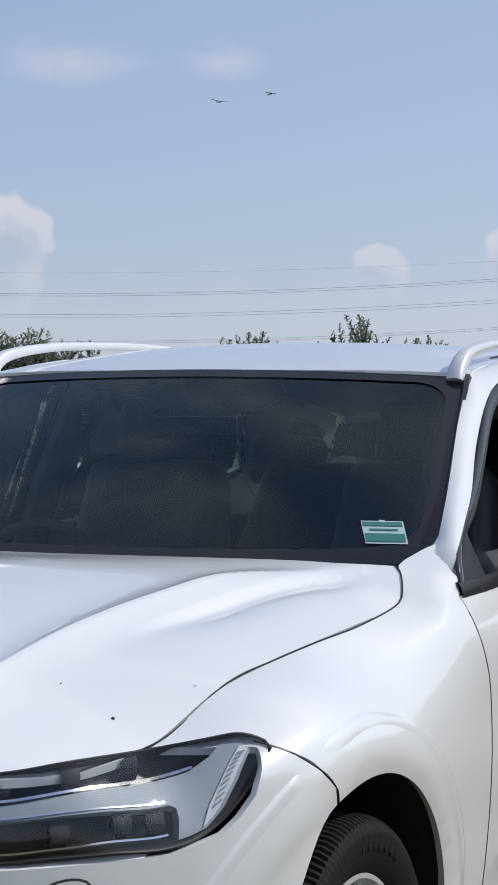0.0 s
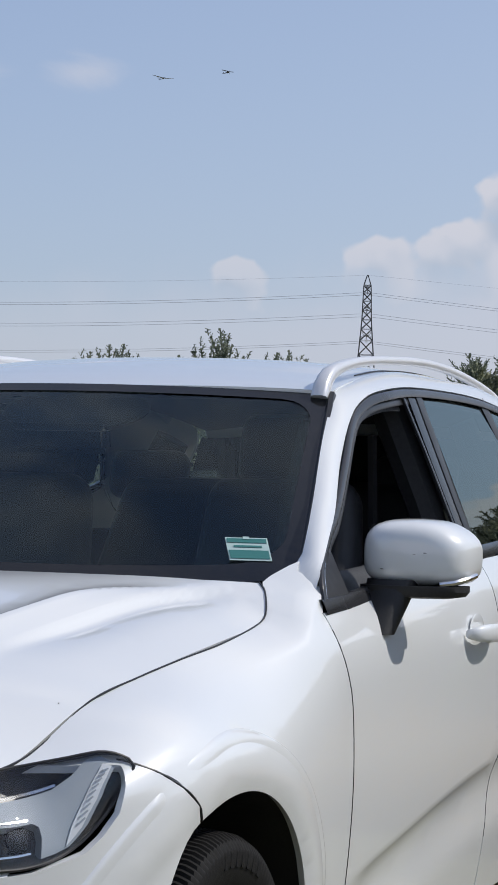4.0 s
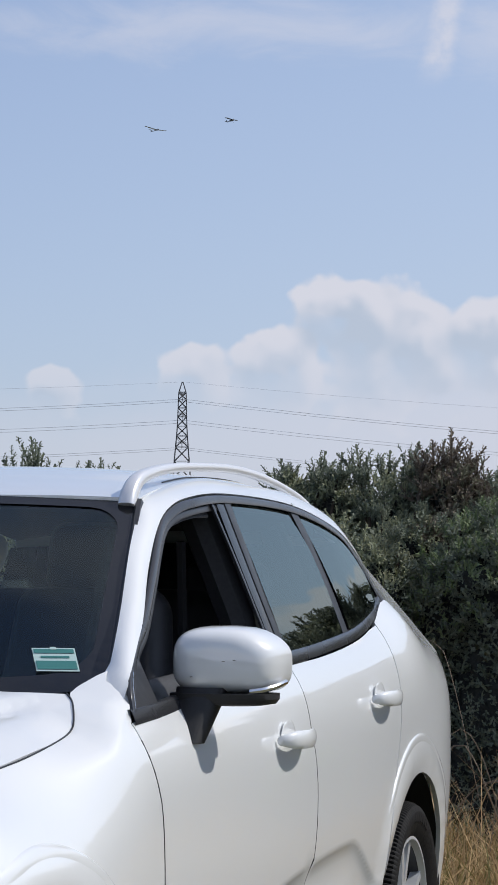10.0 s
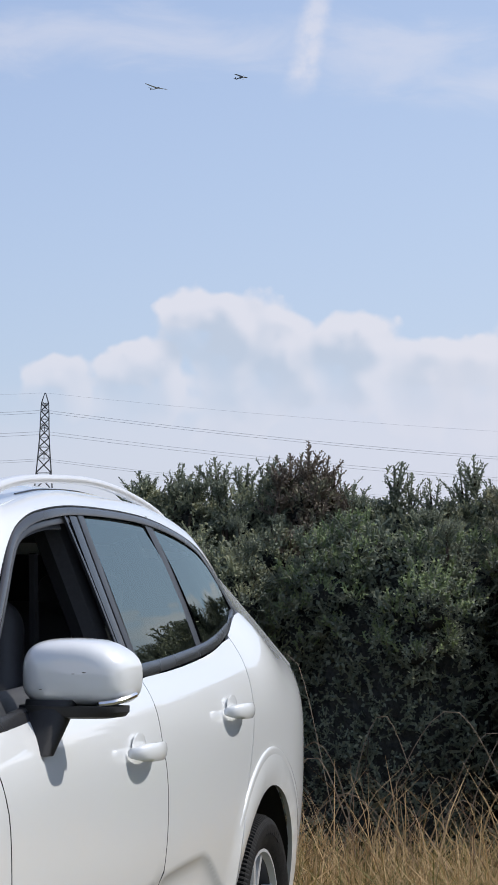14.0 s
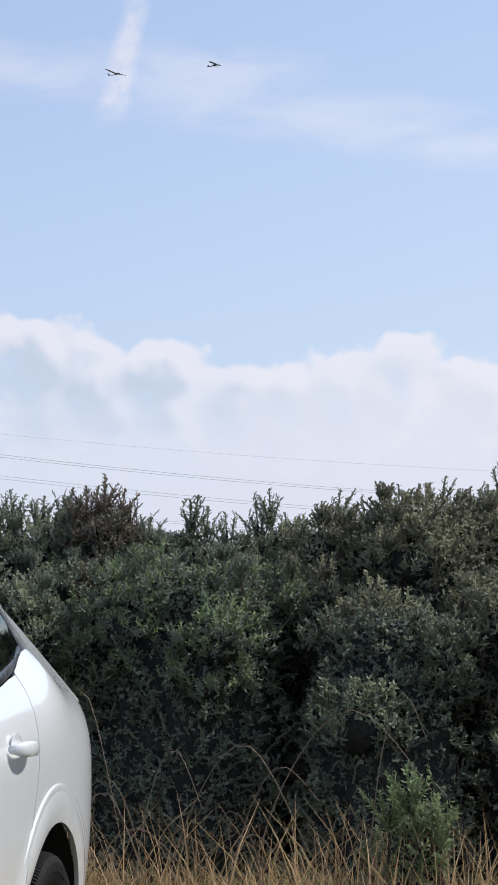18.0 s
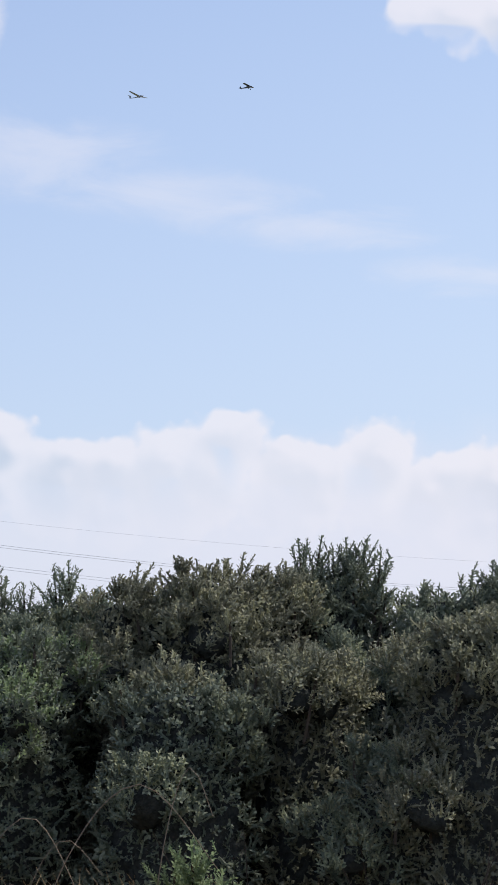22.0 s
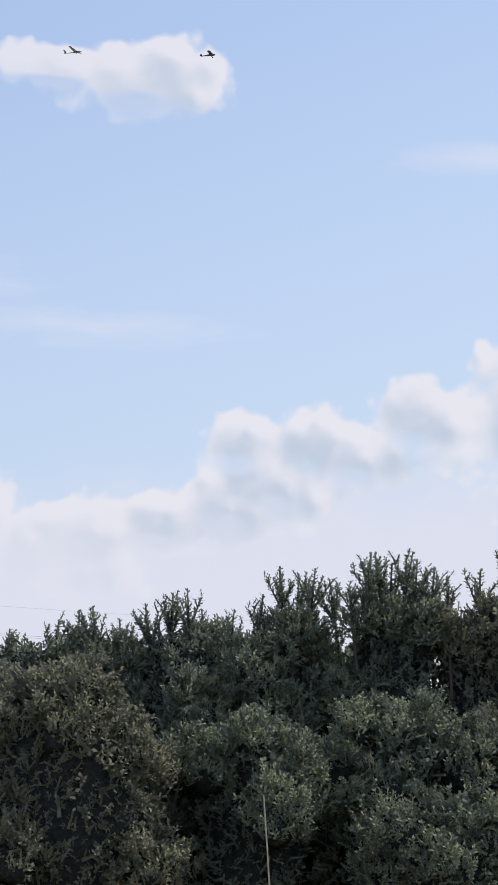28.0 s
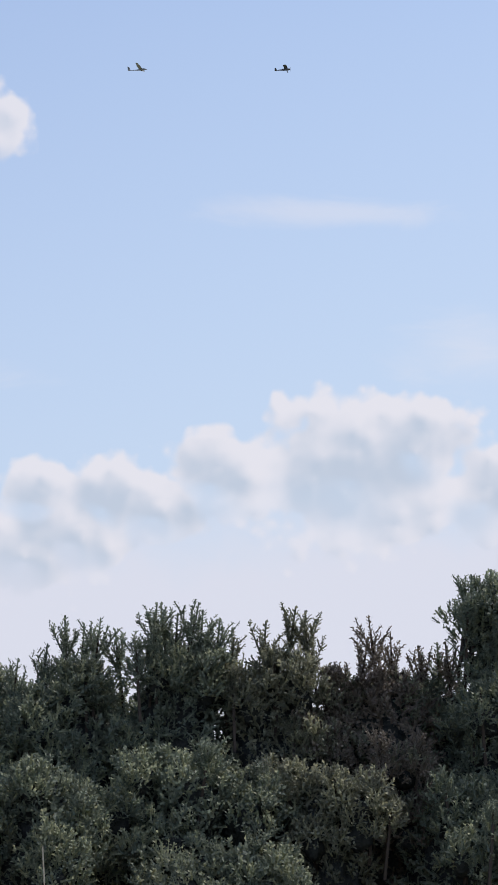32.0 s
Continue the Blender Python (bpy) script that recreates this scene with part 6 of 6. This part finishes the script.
def build_cabin():
    bm = bmesh.new()
    # floor pan and body under the skin, so that seams and arches look into the dark
    bmesh.ops.create_cube(bm, size=1, matrix=pose(0, 1.45, 0.40) @ Matrix.Diagonal((0.98, 4.2, 0.3, 1)))
    bmesh.ops.create_cube(bm, size=1, matrix=pose(0, -0.05, 0.66) @ Matrix.Diagonal((0.98, 0.95, 0.22, 1)))
    bmesh.ops.create_cube(bm, size=1, matrix=pose(0, 1.45, 0.42) @ Matrix.Diagonal((1.68, 1.8, 0.28, 1)))
    part("underbody", bm, PLASTIC, car, "dark floor pan")
    for sign in (1, -1):
        for y0, y1, x, z, w, h in ((0.56, 1.70, 0.79, 0.74, 0.06, 0.56), (1.72, 2.45, 0.79, 0.76, 0.06, 0.60), (2.5, 3.55, 0.62, 0.93, 0.10, 0.42)):
            bm = rounded_body((w, y1 - y0, h), 0.02, 3)
            bmesh.ops.transform(bm, matrix=pose(sign * x, (y0 + y1) / 2, z), verts=bm.verts)
            part("door_lining", bm, CABIN, car, "charcoal inner door lining")
    # dashboard
    rows = [[(q * w, y + 0.10 * q * q, z) for q in (-1 + 2 * i / 24 for i in range(25))] for y, z, w in ((0.46, 1.03, 0.74), (0.62, 1.065, 0.76), (0.80, 1.06, 0.76), (0.88, 1.03, 0.76), (0.90, 0.92, 0.75), (0.86, 0.70, 0.74))]
    part("dashboard", patch(rows), CABIN, car, "charcoal dashboard")
    # steering wheel, on the car's right
    bm = bmesh.new()
    ring = [Vector((-0.37 + 0.185 * math.cos(a), 0, 0.185 * math.sin(a))) for a in (2 * math.pi * k / 40 for k in range(41))]
    tilt = Matrix.Translation((0, 0.98, 0.97)) @ Matrix.Rotation(radians(-22), 4, "X")
    tube(bm, [tilt @ p for p in ring], 0.015, 8, caps=False)
    wheel = part("steering_wheel", bm, CABIN, car, "black steering wheel")
    for a in (-10, 190, 270):
        bm = bmesh.new()
        tube(bm, (tilt @ Vector((-0.37, 0, 0)), tilt @ Vector((-0.37 + 0.18 * math.cos(radians(a)), 0, 0.18 * math.sin(radians(a))))), 0.02, 6)
        part("wheel_spoke", bm, CABIN, wheel)
    # seats
    def seat(x, y, wide, name, label):
        s = empty(name)
        s.parent = car
        s["label"] = label
        bm = rounded_body((wide, 0.50, 0.16), 0.06)
        bmesh.ops.transform(bm, matrix=pose(x, y, 0.66), verts=bm.verts)
        part("cushion", bm, SEAT, s)
        bm = rounded_body((wide, 0.14, 0.62), 0.06)
        for v in bm.verts:
            v.co.x *= 1 - 0.22 * step(0.0, 0.31, v.co.z)
        bmesh.ops.transform(bm, matrix=pose(x, y + 0.30, 1.00, -14), verts=bm.verts)
        part("backrest", bm, SEAT, s)
        return s
    for x in (-0.37, 0.37):
        s = seat(x, 1.30, 0.50, "front_seat", "dark leather front seat")
        bm = rounded_body((0.27, 0.10, 0.19), 0.045)
        bmesh.ops.transform(bm, matrix=pose(x, 1.70, 1.375, -12), verts=bm.verts)
        part("headrest", bm, SEAT, s)
        for d in (-0.05, 0.05):
            bm = bmesh.new()
            tube(bm, ((x + d, 1.66, 1.24), (x + d, 1.69, 1.33)), 0.007, 6)
            part("headrest_post", bm, CHROME, s)
    s = seat(0.0, 2.25, 1.22, "rear_bench", "dark leather rear bench")
    for x in (-0.42, 0.42):
        bm = rounded_body((0.25, 0.09, 0.15), 0.04)
        bmesh.ops.transform(bm, matrix=pose(x, 2.63, 1.31, -12), verts=bm.verts)
        part("headrest", bm, SEAT, s)
    for x in (-0.595, 0.595):     # belts on the pillars
        bm = bmesh.new()
        rows = [[(x + d, 1.66 + 0.01 * k, 1.42 - 0.12 * k) for d in (-0.004, 0.004)] for k in range(5)]
        tube(bm, [(x, 1.66 + 0.012 * k, 1.42 - 0.11 * k) for k in range(6)], 0.012, 5)
        part("seat_belt", bm, GREY_TRIM, car, "grey seat belt on the pillar")
    # roof lining and pillars inside
    rows = [[roof_point(-0.97 + 1.94 * i / 20, 0.01 + 0.97 * j / 20) - Vector((0, 0, 0.035)) for i in range(21)] for j in range(21)]
    part("headlining", patch(rows), CABIN, car, "charcoal roof lining")
    for sign in (1, -1):
        lines = [([(p.x - 0.07, p.y + 0.05, p.z - 0.05) for p in smooth_line(PILLAR_TOP[1:6], 14)], 0.022), (((0.79, 1.71, 1.05), (0.72, 1.70, 1.25), (0.62, 1.70, 1.49)), 0.045),
                 (((0.75, 2.47, 1.10), (0.69, 2.46, 1.28), (0.61, 2.42, 1.48)), 0.04), (((0.69, 3.14, 1.14), (0.65, 3.16, 1.28), (0.57, 3.16, 1.43)), 0.06)]
        for line, r in lines:
            bm = bmesh.new()
            tube(bm, [(sign * x, y, z) for x, y, z in line], r, 8)
            part("inner_pillar_trim", bm, CABIN, car, "charcoal pillar lining")


for side in (1, -1):
    build_body_sides(side)
    build_pillars(side)
    build_side_windows(side)
    build_handle(1.49, 0.957, side)
    build_handle(2.47, 1.012, side)
    build_mirror(side)
    build_lamp(side)
    build_wheel(0.80, FRONT_AXLE, side)
    build_wheel(0.80, REAR_AXLE, side)
build_screen()
build_sticker()
build_roof()
build_rails()
build_nose()
build_hood()
build_cabin()

# ---- pylons and cables ----
LINE_WAY = Vector((0.951, 0.309, 0))            # along the cables
ARM_WAY = Vector((-0.309, 0.951, 0))


def build_pylon():
    """Lattice tower on its origin: legs, braces, three pairs of arms, peak."""
    tower = empty("electricity_pylon")
    top, ground = 37.0, 0.0

    def corner(h, k):
        half = spline([(0, 3.3), (12, 2.35), (24, 1.45), (33.5, 1.15), (37, 0.12)], h)
        sx, sy = ((1, 1), (-1, 1), (-1, -1), (1, -1))[k % 4]
        return LINE_WAY * half * sx + ARM_WAY * half * sy + Vector((0, 0, h))

    def bar(name, a, b, r):
        bm = bmesh.new()
        tube(bm, (a, b), r, 4)
        part(name, bm, STEEL, tower)

    levels = [0, 6.5, 12, 16.5, 20, 23, 26, 28.8, 31.4, 33.7, 37]
    for k in range(4):
        bm = bmesh.new()
        tube(bm, [corner(h, k) for h in levels], 0.22, 4, 0.17)
        part("leg", bm, STEEL, tower)
    for a, b in zip(levels, levels[1:-1]):
        for k in range(4):
            bar("brace", corner(a, k), corner(b, k + 1), 0.11)
            bar("brace", corner(a, k + 1), corner(b, k), 0.11)
            bar("cross_bar", corner(b, k), corner(b, k + 1), 0.08)
    for h, reach in ((17.5, 5.2), (25.9, 6.2), (32.6, 4.6)):
        for s in (1, -1):
            tip = ARM_WAY * s * reach + Vector((0, 0, h + 0.6))
            bm = bmesh.new()
            for k in ((0, 1) if s > 0 else (2, 3)):
                tube(bm, (corner(h, k), tip), 0.07, 4)
                tube(bm, (corner(h + 1.7, k), tip), 0.06, 4)
            part("cross_arm", bm, STEEL, tower)
            bm = bmesh.new()
            for z in range(6):
                bmesh.ops.create_cone(bm, cap_ends=True, segments=8, radius1=0.14, radius2=0.10, depth=0.16, matrix=Matrix.Translation(tip + Vector((0, 0, -0.25 - 0.27 * z))))
            tube(bm, (tip, tip + Vector((0, 0, -1.9))), 0.04, 5)
            part("insulator", bm, STEEL, tower)
    tagged(tower, "grey steel lattice electricity pylon on far rising land", "pylon", "pylons of the power line")
    return tower


PYLON_AT = Vector((-219.3, 677.8, 30.6))
pylon = build_pylon()
pylon.matrix_basis = Matrix.Translation(PYLON_AT)
SPAN = 320.0


def reach_of(s):
    """How far the next pylon stands along the line."""
    return 640.0 if s > 0 else -SPAN


def rise_of(s):
    """How much higher the next pylon stands."""
    return 9.0 if s > 0 else 0.0


for s in (1, -1):
    copy_thing(pylon, Matrix.Translation(PYLON_AT + LINE_WAY * reach_of(s) + Vector((0, 0, rise_of(s)))))


def build_cable(name, h, reach, sag, s, r):
    """One cable from the pylon to the next, hanging in its sag."""
    bm = bmesh.new()
    pts = []
    for k in range(33):
        f = k / 32
        pts.append(LINE_WAY * reach_of(s) * f + ARM_WAY * reach + Vector((0, 0, h + rise_of(s) * f - 4 * sag * (3.2 if s > 0 else 1.0) * f * (1 - f))))
    tube(bm, pts, r, 4)
    finish(bm, 80)
    me = bpy.data.meshes.new(name)
    bm.to_mesh(me)
    bm.free()
    me.materials.append(WIRE)
    ob = new(name, me)
    ob.matrix_basis = Matrix.Translation(PYLON_AT)
    tagged(ob, "thin grey power cable hanging between pylons", "cable", "cables of the power line")


for s in (1, -1):
    build_cable("earth_cable", 37.0, 0.0, 5.0, s, 0.03)
    for h, reach in ((17.5, 5.2), (25.9, 6.2), (32.6, 4.6)):
        for side in (1, -1):
            for d in (-0.25, 0.25):
                build_cable("power_cable", h - 1.4, side * reach + d, 6.2, s, 0.035)

# ---- aircraft ----
AIR_WHITE = material("aircraft white", (0.30, 0.31, 0.33), 0.35, coat=0.3, grain=(3, 0.15, (0.26, 0.27, 0.29)))
AIR_DARK = material("aircraft dark paint", (0.10, 0.11, 0.13), 0.4, grain=(3, 0.2, (0.07, 0.075, 0.09)))
CANOPY = material("dark canopy", (0.02, 0.025, 0.03), 0.08, coat=0.5, grain=(2, 0.1, (0.03, 0.03, 0.04)))


def hull(stations, sides=16):
    """A body through stations of y, z, half width, half height."""
    bm = bmesh.new()
    rings = [[bm.verts.new((w * math.cos(a), y, z + h * math.sin(a))) for a in (2 * math.pi * k / sides for k in range(sides))] for y, z, w, h in stations]
    for a, b in zip(rings, rings[1:]):
        for k in range(sides):
            bm.faces.new((a[k], a[(k + 1) % sides], b[(k + 1) % sides], b[k]))
    bm.faces.new(rings[0][::-1]), bm.faces.new(rings[-1])
    return bm


def aerofoil(sections):
    """A wing through sections of place, chord, thickness, its span along x or up z."""
    bm = bmesh.new()
    rings = []
    shape = [(0.5, 0.0), (0.42, 0.55), (0.2, 1.0), (-0.1, 0.75), (-0.5, 0.03), (-0.5, -0.03), (-0.1, -0.35), (0.2, -0.5), (0.42, -0.35)]
    for place, chord, thick, upright in sections:
        ring = []
        for f, t in shape:
            o = Vector((t * thick * 0.5, f * chord, 0)) if upright else Vector((0, f * chord, t * thick * 0.5))
            ring.append(bm.verts.new(Vector(place) + o))
        rings.append(ring)
    n = len(shape)
    for a, b in zip(rings, rings[1:]):
        for k in range(n):
            bm.faces.new((a[k], a[(k + 1) % n], b[(k + 1) % n], b[k]))
    bm.faces.new(rings[0][::-1]), bm.faces.new(rings[-1])
    return bm


def build_glider():
    g = empty("glider")
    body = part("fuselage", hull([(2.75, -0.05, 0.03, 0.03), (2.5, -0.04, 0.16, 0.17), (1.9, 0.0, 0.27, 0.33), (1.1, 0.04, 0.31, 0.42), (0.2, 0.05, 0.28, 0.38), (-0.8, 0.05, 0.18, 0.22), (-2.5, 0.08, 0.12, 0.13), (-4.3, 0.12, 0.08, 0.09)]), AIR_WHITE, g)
    part("canopy", hull([(2.2, 0.15, 0.05, 0.03), (1.8, 0.22, 0.22, 0.17), (1.2, 0.27, 0.27, 0.25), (0.6, 0.28, 0.20, 0.17), (0.35, 0.27, 0.06, 0.05)]), CANOPY, body, "dark clear canopy")
    for s in (1, -1):
        part("wing", aerofoil([((0.2 * s, 0.3, 0.25), 1.45, 0.26, False), ((4.2 * s, 0.28, 0.60), 1.25, 0.20, False), ((7.5 * s, 0.18, 1.0), 0.75, 0.12, False)]), AIR_WHITE, g)
        part("tailplane", aerofoil([((0.03 * s, -4.35, 1.32), 0.55, 0.07, False), ((1.35 * s, -4.42, 1.34), 0.36, 0.04, False)]), AIR_WHITE, g)
    part("fin", aerofoil([((0, -4.05, 0.1), 1.05, 0.10, True), ((0, -4.32, 1.35), 0.70, 0.06, True)]), AIR_WHITE, g)
    bm = bmesh.new()
    bmesh.ops.create_cone(bm, cap_ends=True, segments=16, radius1=0.18, radius2=0.18, depth=0.10, matrix=pose(0, 0.5, -0.38, 0, 90))
    part("landing_wheel", bm, AIR_DARK, g)
    return tagged(g, "white glider climbing on tow under a hazy sky", "glider")


def build_tug():
    g = empty("tow_plane")
    body = part("fuselage", hull([(2.35, 0.0, 0.12, 0.12), (2.2, 0.0, 0.36, 0.36), (1.3, 0.02, 0.42, 0.46), (0.6, 0.12, 0.45, 0.62), (-0.5, 0.12, 0.40, 0.55), (-1.6, 0.05, 0.28, 0.34), (-4.4, 0.1, 0.08, 0.12)]), AIR_DARK, g)
    part("windscreen", hull([(1.05, 0.42, 0.30, 0.08), (0.75, 0.50, 0.36, 0.22), (0.2, 0.52, 0.38, 0.22), (-0.3, 0.5, 0.34, 0.16)]), CANOPY, body)
    for s in (1, -1):
        part("wing", aerofoil([((0.1 * s, 0.35, 0.78), 1.60, 0.22, False), ((4.6 * s, 0.35, 0.90), 1.58, 0.18, False), ((5.3 * s, 0.30, 0.92), 1.15, 0.10, False)]), AIR_DARK, g)
        part("tailplane", aerofoil([((0.05 * s, -4.2, 0.22), 1.15, 0.07, False), ((1.45 * s, -4.3, 0.22), 0.75, 0.05, False)]), AIR_DARK, g)
        bm = bmesh.new()
        tube(bm, ((0.42 * s, 0.35, -0.40), (2.5 * s, 0.35, 0.76)), 0.045, 6)
        part("wing_strut", bm, AIR_DARK, g)
        bm = bmesh.new()
        tube(bm, ((0.40 * s, 0.9, -0.30), (0.95 * s, 0.95, -0.95)), 0.045, 6)
        part("gear_leg", bm, AIR_DARK, g)
        bm = bmesh.new()
        bmesh.ops.create_cone(bm, cap_ends=True, segments=16, radius1=0.26, radius2=0.26, depth=0.18, matrix=pose(1.0 * s, 0.95, -1.0, 0, 90))
        part("landing_wheel", bm, AIR_DARK, g)
    part("fin", aerofoil([((0, -4.2, 0.15), 1.1, 0.10, True), ((0, -4.4, 1.25), 0.6, 0.06, True)]), AIR_DARK, g)
    bm = aerofoil([((0.0, 2.42, -0.98), 0.05, 0.14, True), ((0, 2.42, 0), 0.07, 0.16, True), ((0.0, 2.42, 0.98), 0.05, 0.14, True)])
    part("propeller", bm, AIR_DARK, g)
    for child in g.children_recursive:
        child.data.transform(Matrix.Scale(0.82, 4))
    return tagged(g, "dark high-winged tow plane climbing ahead of the glider", "aircraft")


glider, tug = build_glider(), build_tug()
GLIDER_WAY = [
    (0, -626.4, 1325.3, 236.9), (1, -607.0, 1307.7, 237.4), (2, -585.4, 1290.7, 240.1), (2.5, -574.0, 1282.5, 241.9), (4.5, -529.0, 1250.3, 243.6),
    (5.5, -505.1, 1234.7, 244.9), (7, -468.9, 1211.3, 247.3), (8, -443.6, 1195.9, 250.1), (9, -419.6, 1180.1, 252.1), (10, -394.7, 1164.9, 252.7),
    (11, -371.0, 1149.4, 252.8), (12, -347.8, 1133.2, 255.2), (13, -324.3, 1116.4, 260.7), (13.5, -313.1, 1108.1, 262.4), (15.5, -266.2, 1076.6, 263.6),
    (16.5, -247.9, 1059.6, 264.8), (18, -211.9, 1036.5, 265.0), (19, -187.9, 1020.9, 266.1), (20, -165.2, 1004.9, 267.5), (21, -141.9, 988.8, 270.0),
    (22, -116.5, 973.3, 271.2), (23, -94.6, 957.0, 273.6), (24, -72.0, 940.8, 276.1), (24.5, -57.0, 933.2, 276.4), (26.5, -10.6, 900.9, 281.0),
    (27, 0.2, 892.6, 282.8), (28, 23.7, 876.2, 285.7), (29, 48.6, 860.4, 286.7), (30, 70.2, 845.2, 286.5), (31, 95.0, 830.1, 285.3),
    (32, 119.6, 814.7, 284.8),
]
TOW_WAY = [
    (0, -578.2, 1296.2, 234.9), (1, -557.7, 1279.2, 234.9), (2, -535.8, 1262.7, 236.4), (2.5, -523.4, 1255.0, 237.5), (4.5, -476.4, 1223.3, 241.2),
    (5.5, -451.7, 1207.7, 243.6), (7, -416.0, 1184.1, 246.2), (8, -391.5, 1168.5, 247.6), (9, -368.2, 1152.7, 248.5), (10, -343.6, 1137.2, 249.9),
    (11, -320.3, 1120.9, 252.7), (12, -297.0, 1104.5, 256.2), (13, -273.8, 1088.2, 259.0), (13.5, -262.7, 1080.1, 259.7), (15.5, -215.4, 1048.8, 260.8),
    (16.5, -196.4, 1032.3, 261.1), (18, -160.5, 1009.2, 261.3), (19, -137.8, 993.2, 263.0), (20, -114.5, 977.3, 264.7), (21, -91.1, 961.3, 266.7),
    (22, -66.4, 945.5, 268.5), (23, -43.6, 929.5, 270.3), (24, -20.9, 913.6, 272.0), (24.5, -5.8, 905.7, 272.7), (26.5, 40.1, 873.3, 277.7),
    (27, 51.3, 865.3, 278.6), (28, 75.2, 849.6, 279.4), (29, 99.5, 834.3, 278.8), (30, 121.8, 819.1, 278.6), (31, 145.7, 803.4, 279.3),
    (32, 169.6, 787.4, 280.9),
]


def motions():
    """The two aircraft climb away to the right and nearer, a rope's length apart."""
    walk(glider, [(t, pose(x, y, z, 5, -2 + 9 * step(12, 30, t), -124 + 14 * step(10, 30, t))) for t, x, y, z in GLIDER_WAY])
    walk(tug, [(t, pose(x, y, z, 5, -2 + 7 * step(12, 30, t), -121 + 12 * step(10, 30, t))) for t, x, y, z in TOW_WAY])


motions()
